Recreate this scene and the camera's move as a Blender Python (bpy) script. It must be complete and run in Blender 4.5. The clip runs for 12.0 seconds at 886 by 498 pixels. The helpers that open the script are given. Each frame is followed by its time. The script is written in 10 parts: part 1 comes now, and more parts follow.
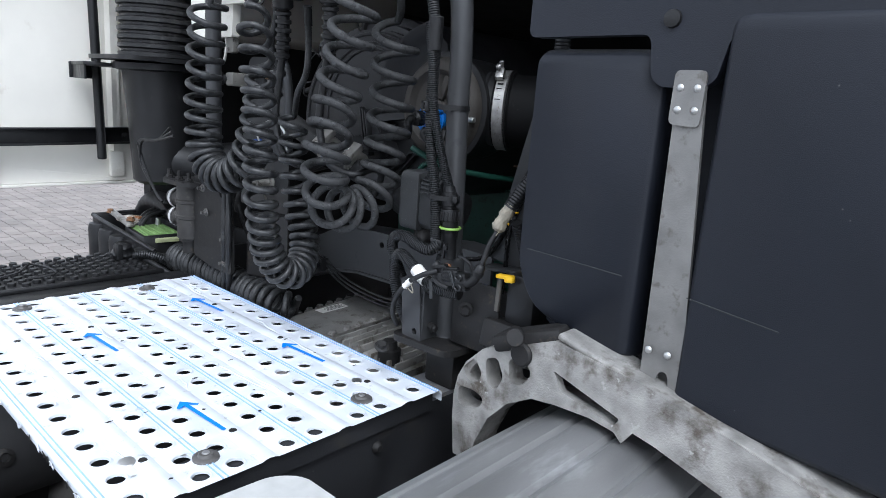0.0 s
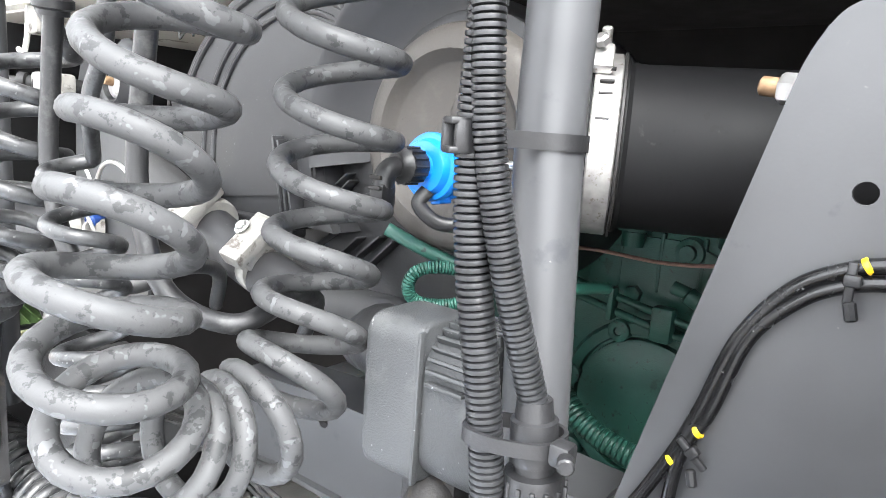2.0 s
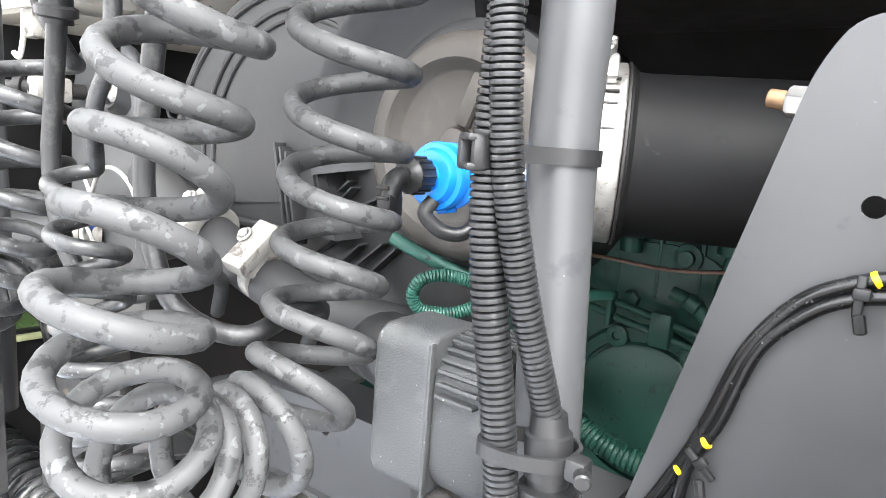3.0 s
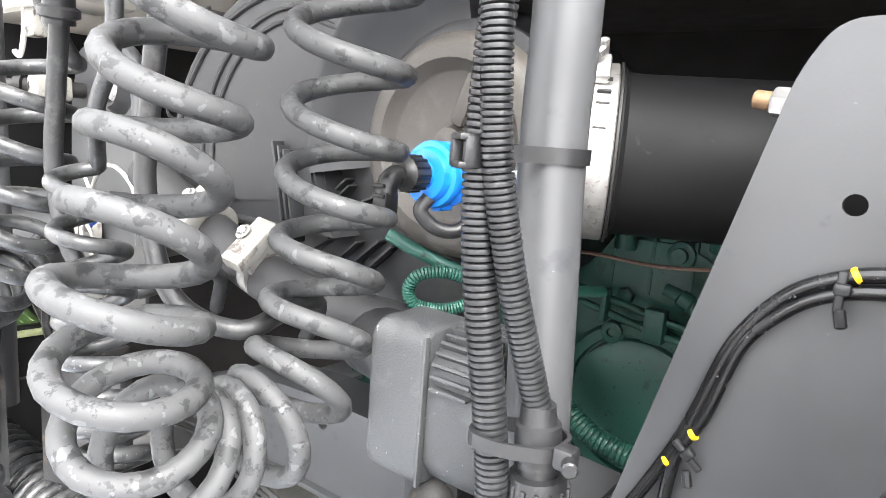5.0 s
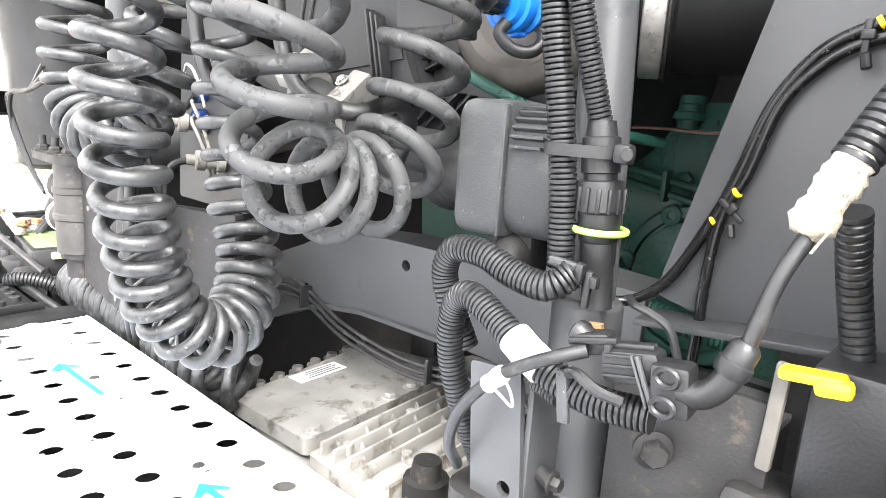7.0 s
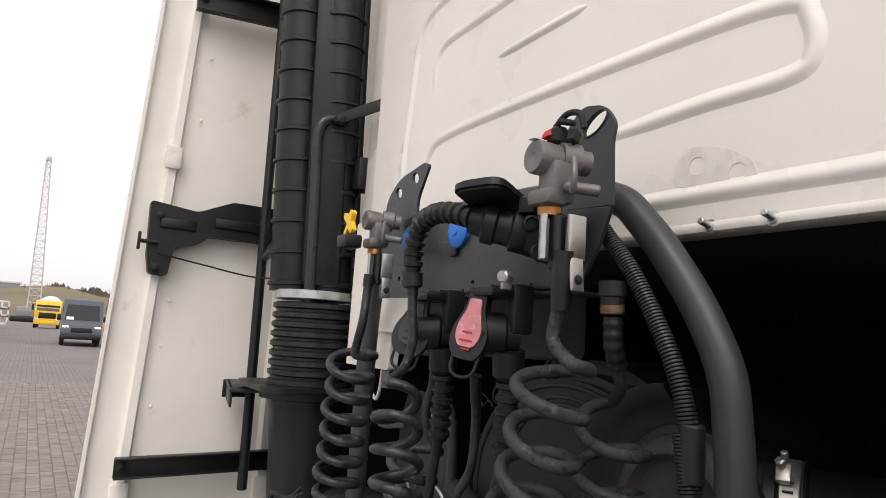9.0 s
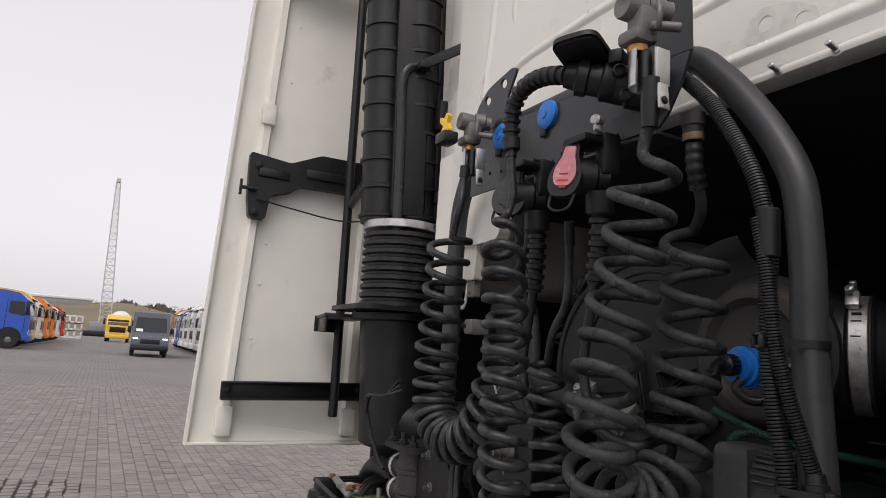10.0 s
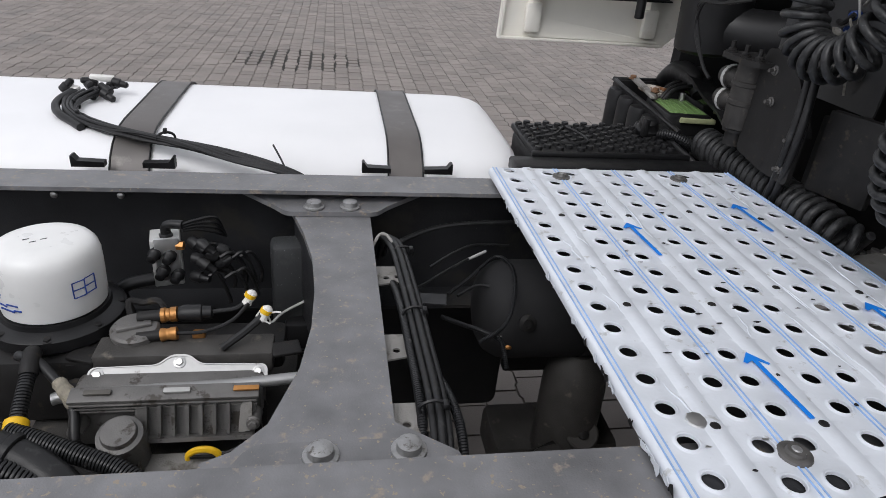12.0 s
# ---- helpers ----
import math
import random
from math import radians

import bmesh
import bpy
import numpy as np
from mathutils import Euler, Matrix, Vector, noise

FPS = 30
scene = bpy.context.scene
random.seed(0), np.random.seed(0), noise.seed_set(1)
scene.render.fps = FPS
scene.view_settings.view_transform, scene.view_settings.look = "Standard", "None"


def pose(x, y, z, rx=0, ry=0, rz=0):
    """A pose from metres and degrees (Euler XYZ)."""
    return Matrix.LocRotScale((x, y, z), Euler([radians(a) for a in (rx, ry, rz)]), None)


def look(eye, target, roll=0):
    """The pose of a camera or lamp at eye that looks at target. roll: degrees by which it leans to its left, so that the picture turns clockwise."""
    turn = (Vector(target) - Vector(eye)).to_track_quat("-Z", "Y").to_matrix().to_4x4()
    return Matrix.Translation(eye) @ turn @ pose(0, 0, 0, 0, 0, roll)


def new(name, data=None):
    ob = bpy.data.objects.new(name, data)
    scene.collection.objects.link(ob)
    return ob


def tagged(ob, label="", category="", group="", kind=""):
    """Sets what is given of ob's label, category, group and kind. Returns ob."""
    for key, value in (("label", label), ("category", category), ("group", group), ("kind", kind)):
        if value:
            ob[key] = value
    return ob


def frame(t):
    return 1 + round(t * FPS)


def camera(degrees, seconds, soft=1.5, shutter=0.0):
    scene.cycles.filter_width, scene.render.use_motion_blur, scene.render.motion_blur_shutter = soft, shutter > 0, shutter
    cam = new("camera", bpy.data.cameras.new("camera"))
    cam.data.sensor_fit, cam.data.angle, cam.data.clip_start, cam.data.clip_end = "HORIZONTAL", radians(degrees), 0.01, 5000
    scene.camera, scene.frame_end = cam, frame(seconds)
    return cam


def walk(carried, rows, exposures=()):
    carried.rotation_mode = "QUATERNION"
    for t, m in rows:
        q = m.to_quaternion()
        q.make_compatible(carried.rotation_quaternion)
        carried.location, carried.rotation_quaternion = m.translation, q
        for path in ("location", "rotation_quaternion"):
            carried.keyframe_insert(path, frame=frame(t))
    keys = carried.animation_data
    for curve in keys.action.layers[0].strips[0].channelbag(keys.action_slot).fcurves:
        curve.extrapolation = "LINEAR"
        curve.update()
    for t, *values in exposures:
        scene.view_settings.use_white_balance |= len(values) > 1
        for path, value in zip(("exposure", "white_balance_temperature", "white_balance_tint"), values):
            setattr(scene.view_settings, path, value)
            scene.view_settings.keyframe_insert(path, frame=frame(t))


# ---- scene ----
cam = camera(68.6, 12.0, soft=0.8)
PATH = [
    (0, (-0.252, -1.144, 1.497), (1.205, 0.152, 1.051), 4.1),
    (0.5, (-0.041, -0.797, 1.475), (1.404, 0.518, 1.048), 3.5),
    (1, (0.189, -0.596, 1.469), (1.67, 0.694, 1.087), 3.8),
    (1.5, (0.29, -0.548, 1.466), (1.804, 0.706, 1.1), 4.0),
    (2, (0.306, -0.552, 1.486), (1.862, 0.654, 1.132), 4.2),
    (2.5, (0.302, -0.54, 1.494), (1.871, 0.648, 1.141), 4.3),
    (3, (0.299, -0.541, 1.493), (1.872, 0.643, 1.14), 4.3),
    (5, (0.292, -0.55, 1.494), (1.867, 0.629, 1.136), 4.4),
    (5.5, (0.286, -0.547, 1.496), (1.859, 0.636, 1.14), 4.4),
    (6, (0.251, -0.549, 1.433), (1.807, 0.652, 1.063), 4.5),
    (6.5, (0.228, -0.578, 1.346), (1.751, 0.659, 0.959), 4.2),
    (6.7, (0.222, -0.592, 1.33), (1.714, 0.673, 0.919), 4.2),
    (8.3, (0.045, -0.754, 1.675), (1.235, 0.838, 1.451), 4.2),
    (8.5, (0.044, -0.76, 1.702), (1.186, 0.881, 1.639), 4.0),
    (9, (0.023, -0.774, 1.694), (1.067, 0.91, 1.967), 3.8),
    (9.5, (-0.059, -0.803, 1.565), (0.92, 0.905, 1.92), 3.9),
    (10, (-0.073, -0.832, 1.452), (0.825, 0.929, 1.76), 3.8),
    (10.2, (-0.067, -0.848, 1.421), (0.774, 0.952, 1.656), 4.7),
    (10.5, (-0.085, -0.844, 1.424), (0.714, 0.989, 1.453), 4.2),
    (11, (-0.119, -0.845, 1.417), (0.546, 1.002, 1.032), 4.7),
    (11.5, (-0.17, -0.811, 1.431), (0.341, 0.954, 0.641), 5.0),
    (12, (-0.334, -0.825, 1.471), (0.003, 0.918, 0.551), 5.2),
]
walk(cam, [(t, look(eye, target, roll)) for t, eye, target, roll in PATH],
     exposures=[(0.0, 1.15, 5700, 9), (0.5, 1.85, 5850, 10), (1.0, 3.1, 5950, 9), (1.5, 3.9, 6150, 9), (2.5, 4.1, 6350, 9), (6.0, 4.15, 6500, 10), (6.7, 4.15, 6500, 10), (7.2, 3.5, 6550, 10), (7.7, 2.75, 6600, 11), (8.3, 2.65, 6700, 12), (8.5, 2.45, 6900, 14),
                (9.0, 0.55, 6700, 15), (9.5, 0.2, 6650, 15), (10.5, 0.2, 6450, 15), (11.0, 0.25, 6350, 13), (12.0, 0.2, 6250, 12)])

# ---- daylight: overcast sky and a wide, weak sun ----
world = bpy.data.worlds.new("overcast_sky")
scene.world = world
world.use_nodes = True
wn, wl = world.node_tree.nodes, world.node_tree.links
wn.clear()
sky = wn.new("ShaderNodeTexSky")
sky.sky_type = "NISHITA"
sky.sun_disc = False
sky.sun_elevation = radians(48)
sky.sun_rotation = radians(200)
sky.air_density, sky.dust_density, sky.ozone_density = 1.0, 4.0, 1.0
tame = wn.new("ShaderNodeHueSaturation")
tame.inputs["Saturation"].default_value = 0.12
cloud = wn.new("ShaderNodeMix")
cloud.data_type = "RGBA"
cloud.inputs[0].default_value = 0.6
cloud.inputs[7].default_value = (7.0, 7.05, 7.2, 1)
wb = wn.new("ShaderNodeBackground")
wb.inputs["Strength"].default_value = 0.13
wo = wn.new("ShaderNodeOutputWorld")
wl.new(sky.outputs[0], tame.inputs["Color"])
wl.new(tame.outputs[0], cloud.inputs[6])
wl.new(cloud.outputs[2], wb.inputs["Color"])
wl.new(wb.outputs[0], wo.inputs["Surface"])
sun_data = bpy.data.lights.new("sun", "SUN")
sun_data.energy, sun_data.angle, sun_data.color = 0.9, radians(25), (1, 0.97, 0.92)
sun = new("sun", sun_data)
sun.matrix_world = look((0, 0, 20), (4.5, 4.0, 13.0))


# ---- materials ----
MATS = {}


def material(name, base, rough=0.5, metal=0.0, vary=0.25, scale=30.0, bump=0.1, grain=400.0, stain=None, stain_at=0.62, stain_scale=25.0,
             coat=0.0, random_tint=0.0, stretch=None, spec=0.5, crisp=0.055, specks=None, speck_at=0.7, speck_scale=300.0):
    """A surface of one base colour with soft mottling, fine grain in the relief and, where given, stains of a second colour."""
    m = bpy.data.materials.new(name)
    m.use_nodes = True
    n, l = m.node_tree.nodes, m.node_tree.links
    p = n["Principled BSDF"]
    p.inputs["Metallic"].default_value = metal
    p.inputs["Coat Weight"].default_value = coat
    p.inputs["Specular IOR Level"].default_value = spec
    co = n.new("ShaderNodeTexCoord")
    source = co.outputs["Object"]
    if stretch:
        mp = n.new("ShaderNodeMapping")
        mp.inputs["Scale"].default_value = stretch
        l.new(source, mp.inputs["Vector"])
        source = mp.outputs[0]
    big = n.new("ShaderNodeTexNoise")
    big.inputs["Scale"].default_value, big.inputs["Detail"].default_value = scale, 6
    l.new(source, big.inputs["Vector"])
    fine = n.new("ShaderNodeTexNoise")
    fine.inputs["Scale"].default_value, fine.inputs["Detail"].default_value = grain, 3
    l.new(source, fine.inputs["Vector"])
    ramp = n.new("ShaderNodeMapRange")
    ramp.inputs["From Min"].default_value, ramp.inputs["From Max"].default_value = 0.3, 0.7
    ramp.inputs["To Min"].default_value, ramp.inputs["To Max"].default_value = 1 - vary, 1 + vary
    l.new(big.outputs[0], ramp.inputs[0])
    tint = n.new("ShaderNodeMix")
    tint.data_type, tint.blend_type = "RGBA", "MULTIPLY"
    tint.inputs[0].default_value = 1
    tint.inputs[6].default_value = (*base, 1)
    l.new(ramp.outputs[0], tint.inputs[7])
    colour = tint.outputs[2]
    if random_tint:
        info = n.new("ShaderNodeObjectInfo")
        geo = n.new("ShaderNodeNewGeometry")
        add = n.new("ShaderNodeMath")
        add.operation = "ADD"
        l.new(info.outputs["Random"], add.inputs[0])
        l.new(geo.outputs["Random Per Island"], add.inputs[1])
        fr = n.new("ShaderNodeMath")
        fr.operation = "FRACT"
        l.new(add.outputs[0], fr.inputs[0])
        rr = n.new("ShaderNodeMapRange")
        rr.inputs["To Min"].default_value, rr.inputs["To Max"].default_value = 1 - random_tint, 1 + random_tint
        l.new(fr.outputs[0], rr.inputs[0])
        t2 = n.new("ShaderNodeMix")
        t2.data_type, t2.blend_type = "RGBA", "MULTIPLY"
        t2.inputs[0].default_value = 1
        l.new(colour, t2.inputs[6])
        l.new(rr.outputs[0], t2.inputs[7])
        colour = t2.outputs[2]
    rough_in = n.new("ShaderNodeMapRange")
    rough_in.inputs["From Min"].default_value, rough_in.inputs["From Max"].default_value = 0.3, 0.7
    rough_in.inputs["To Min"].default_value, rough_in.inputs["To Max"].default_value = max(0.03, rough - 0.08), min(1, rough + 0.1)
    l.new(big.outputs[0], rough_in.inputs[0])
    l.new(rough_in.outputs[0], p.inputs["Roughness"])
    if stain:
        spot = n.new("ShaderNodeTexNoise")
        spot.inputs["Scale"].default_value, spot.inputs["Detail"].default_value, spot.inputs["Roughness"].default_value = stain_scale, 8, 0.62
        l.new(source, spot.inputs["Vector"])
        cut = n.new("ShaderNodeMapRange")
        cut.inputs["From Min"].default_value, cut.inputs["From Max"].default_value = stain_at - crisp * 0.8, stain_at + crisp * 1.2
        l.new(spot.outputs[0], cut.inputs[0])
        mix = n.new("ShaderNodeMix")
        mix.data_type = "RGBA"
        l.new(cut.outputs[0], mix.inputs[0])
        l.new(colour, mix.inputs[6])
        mix.inputs[7].default_value = (*stain, 1)
        colour = mix.outputs[2]
    if specks:
        dust = n.new("ShaderNodeTexNoise")
        dust.inputs["Scale"].default_value, dust.inputs["Detail"].default_value = speck_scale, 2
        l.new(source, dust.inputs["Vector"])
        patchy = n.new("ShaderNodeMath")
        patchy.operation = "MULTIPLY_ADD"
        patchy.inputs[1].default_value = 0.25
        l.new(big.outputs[0], patchy.inputs[0])
        l.new(dust.outputs[0], patchy.inputs[2])
        cut2 = n.new("ShaderNodeMapRange")
        cut2.inputs["From Min"].default_value, cut2.inputs["From Max"].default_value = speck_at + 0.11, speck_at + 0.14
        l.new(patchy.outputs[0], cut2.inputs[0])
        mix2 = n.new("ShaderNodeMix")
        mix2.data_type = "RGBA"
        l.new(cut2.outputs[0], mix2.inputs[0])
        l.new(colour, mix2.inputs[6])
        mix2.inputs[7].default_value = (*specks, 1)
        colour = mix2.outputs[2]
    l.new(colour, p.inputs["Base Color"])
    if bump:
        b = n.new("ShaderNodeBump")
        b.inputs["Strength"].default_value, b.inputs["Distance"].default_value = bump, 0.002
        l.new(fine.outputs[0], b.inputs["Height"])
        l.new(b.outputs[0], p.inputs["Normal"])
    MATS[name] = m
    return m


HOSE = material("chalky_rubber", (0.0165, 0.0168, 0.0175), 0.58, vary=0.25, scale=120, bump=0.08, grain=500, spec=0.23, stain=(0.0365, 0.037, 0.038), stain_at=0.43, stain_scale=95, crisp=0.018, specks=(0.06, 0.061, 0.063), speck_at=0.645, speck_scale=110)
CABLE = material("greyed_cable_sheath", (0.0108, 0.011, 0.0118), 0.39, vary=0.3, scale=60, bump=0.12, stain=(0.027, 0.0275, 0.0285), stain_at=0.46, stain_scale=85, crisp=0.03, specks=(0.075, 0.075, 0.075), speck_at=0.7, speck_scale=260, spec=0.38)
HOSE_DARK = material("black_rubber", (0.01275, 0.01275, 0.0135), 0.42, vary=0.3, scale=40, bump=0.12, stain=(0.0375, 0.0375, 0.0375), stain_at=0.6, stain_scale=50, spec=0.36)
PLASTIC = material("black_plastic", (0.00975, 0.00975, 0.0105), 0.42, vary=0.25, scale=25, bump=0.12, stain=(0.02625, 0.0255, 0.024), stain_at=0.66, stain_scale=20, spec=0.36)
MOULDED = material("moulded_black_plastic", (0.0115, 0.0135, 0.0195), 0.5, vary=0.12, scale=8, spec=0.297, bump=0.2, grain=900, stain=(0.02132, 0.02296, 0.02706), stain_at=0.62, stain_scale=5, specks=(0.082, 0.082, 0.082), speck_at=0.78, speck_scale=200)
GREY_PLASTIC = material("dusty_grey_plastic", (0.0345, 0.036, 0.0375), 0.55, vary=0.15, scale=18, bump=0.3, grain=700, stain=(0.0495, 0.051, 0.05175), stain_at=0.6, stain_scale=30, specks=(0.19, 0.19, 0.19), speck_at=0.73, speck_scale=230, spec=0.36)
CONDUIT = material("corrugated_conduit_plastic", (0.01275, 0.01313, 0.01425), 0.36, vary=0.25, scale=60, bump=0.05, stain=(0.0375, 0.0375, 0.0375), stain_at=0.64, stain_scale=90, crisp=0.03, spec=0.36)
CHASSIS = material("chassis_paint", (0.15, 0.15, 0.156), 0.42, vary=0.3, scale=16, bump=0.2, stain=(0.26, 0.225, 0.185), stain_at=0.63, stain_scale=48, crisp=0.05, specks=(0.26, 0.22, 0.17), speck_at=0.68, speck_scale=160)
GREY_PAINT = material("grey_paint", (0.0395, 0.0403, 0.0425), 0.4, vary=0.12, scale=10, bump=0.025, stain=(0.0285, 0.03, 0.033), stain_at=0.66, stain_scale=25, crisp=0.03, specks=(0.0975, 0.0975, 0.09375), speck_at=0.8, speck_scale=260, spec=0.36)
CAB_WHITE = material("cab_white_paint", (0.72, 0.693, 0.64), 0.3, vary=0.04, scale=3, bump=0.02, stain=(0.6, 0.57, 0.51), stain_at=0.64, stain_scale=4, coat=0.3)
FAIRING_WHITE = material("fairing_inside_white", (0.76, 0.735, 0.67), 0.5, vary=0.05, scale=5, bump=0.08, stain=(0.6, 0.56, 0.48), stain_at=0.66, stain_scale=7)
TANK_FILM = material("white_protective_film", (0.8, 0.8, 0.81), 0.38, vary=0.04, scale=4, bump=0.06, grain=40)
PLATE_FILM = material("filmed_aluminium_sheet", (0.66, 0.69, 0.74), 0.42, metal=0.1, vary=0.1, scale=14, bump=0.45, grain=45, stain=(0.47, 0.48, 0.49), stain_at=0.64, stain_scale=34, crisp=0.03, specks=(0.2, 0.2, 0.2), speck_at=0.8, speck_scale=150)
BARE_ALU = material("bare_aluminium", (0.6, 0.6, 0.6), 0.35, metal=0.9, vary=0.12, scale=40, bump=0.06)
CLAMP_GREY = material("dusty_grey_casting", (0.1804, 0.1738, 0.1599), 0.65, vary=0.2, scale=30, bump=0.4, grain=350, stain=(0.0656, 0.0574, 0.0492), stain_at=0.6, stain_scale=40, crisp=0.03, spec=0.425)
CAST_ALU = material("cast_aluminium", (0.31, 0.3, 0.284), 0.6, metal=0.45, vary=0.35, scale=28, bump=0.5, grain=350, stain=(0.1, 0.085, 0.07), stain_at=0.57, stain_scale=20, crisp=0.07, specks=(0.4, 0.39, 0.37), speck_at=0.72, speck_scale=90)
ROLLED_ALU = material("weathered_rolled_aluminium", (0.345, 0.345, 0.345), 0.42, metal=0.6, vary=0.2, scale=12, bump=0.2, stain=(0.5084, 0.5166, 0.5248), stain_at=0.6, stain_scale=14, stretch=(0.25, 1, 1), spec=0.425)
BAND_STEEL = material("worn_band_steel", (0.38, 0.372, 0.36), 0.4, metal=0.8, vary=0.25, scale=70, bump=0.12, stain=(0.24, 0.22, 0.19), stain_at=0.62, stain_scale=120, crisp=0.03)
STEEL = material("zinc_plated_steel", (0.5, 0.5, 0.49), 0.35, metal=0.9, vary=0.15, scale=60, bump=0.08, stain=(0.3, 0.26, 0.2), stain_at=0.68, stain_scale=80)
DARK_STEEL = material("dark_oiled_steel", (0.018, 0.01725, 0.01725), 0.58, metal=0.25, vary=0.3, scale=40, bump=0.2, stain=(0.05625, 0.045, 0.03375), stain_at=0.64, stain_scale=50, spec=0.36)
COPPER = material("dull_copper", (0.2, 0.12, 0.09), 0.45, metal=0.5, vary=0.2, scale=60, bump=0.05)
DULL_BRASS = material("dull_brown_brass", (0.2, 0.125, 0.07), 0.5, metal=0.5, vary=0.25, scale=80, bump=0.1)
BRASS = material("orange_brass_fitting", (0.42, 0.2, 0.06), 0.4, metal=0.6, vary=0.15, scale=60, bump=0.05)
BLUE = material("blue_plastic", (0.005, 0.135, 0.5), 0.35, vary=0.08, scale=40, bump=0.05)
BLUE_INK = material("blue_ink", (0.01, 0.2, 0.7), 0.45, vary=0.08, scale=60, bump=0.0)
PALE_INK = material("pale_blue_ink", (0.3, 0.46, 0.75), 0.45, vary=0.15, scale=40, bump=0.0)
YELLOW = material("yellow_plastic", (0.8, 0.48, 0.01), 0.4, vary=0.08, scale=40, bump=0.05)
LIME = material("lime_seal", (0.21, 0.36, 0.07), 0.45, vary=0.08, scale=40, bump=0.05)
PINK = material("faded_red_plastic", (0.5, 0.18, 0.2), 0.5, vary=0.15, scale=40, bump=0.08, stain=(0.55, 0.32, 0.34), stain_at=0.6, stain_scale=60)
RED = material("red_plastic", (0.4, 0.01, 0.01), 0.4, vary=0.1)
GREEN = material("engine_green_paint", (0.01394, 0.06396, 0.04756), 0.42, vary=0.2, scale=15, bump=0.15, stain=(0.00492, 0.0328, 0.0246), stain_at=0.62, stain_scale=30, crisp=0.03, specks=(0.00328, 0.0123, 0.00984), speck_at=0.7, speck_scale=120, spec=0.425)
BROWN = material("dusty_brown_plastic", (0.0375, 0.03338, 0.02925), 0.6, vary=0.12, scale=14, bump=0.15, stain=(0.0525, 0.04725, 0.04125), stain_at=0.6, stain_scale=12, specks=(0.0225, 0.021, 0.01875), speck_at=0.74, speck_scale=200, spec=0.36)
PAPER = material("white_tape", (0.72, 0.71, 0.68), 0.6, vary=0.1, scale=60, bump=0.3, stain=(0.5, 0.45, 0.36), stain_at=0.66, stain_scale=90)
GEARBOX = material("grey_gearbox_casting", (0.255, 0.246, 0.232), 0.6, metal=0.2, vary=0.22, scale=18, bump=0.4, stain=(0.1, 0.086, 0.07), stain_at=0.58, stain_scale=22, spec=0.425)
PAPER_GREY = material("pale_grey_plastic", (0.42, 0.42, 0.41), 0.55, vary=0.1, scale=40, bump=0.1)
FILTER_WHITE = material("filter_white_paint", (0.74, 0.74, 0.73), 0.32, vary=0.05, scale=20, bump=0.03)
BATTERY_GREEN = material("green_battery_casing", (0.15, 0.25, 0.085), 0.5, vary=0.15, scale=30, bump=0.08)
# near-black for sheets that stand in for shade, and for the reservoir
VOID = material("matt_black_shade_and_paint", (0.008, 0.008, 0.009), 0.8, vary=0.2, scale=10, bump=0.1)
PAVER = material("paving_stone", (0.206, 0.182, 0.166), 0.82, vary=0.16, scale=2.2, bump=0.8, grain=220, stain=(0.17, 0.155, 0.145), stain_at=0.6, stain_scale=1.3, random_tint=0.13)
GLASS_DARK = material("dark_vehicle_glass", (0.015, 0.018, 0.02), 0.08, vary=0.1, bump=0)
TYRE = material("tyre_rubber", (0.02, 0.02, 0.02), 0.75, vary=0.2, bump=0.2)


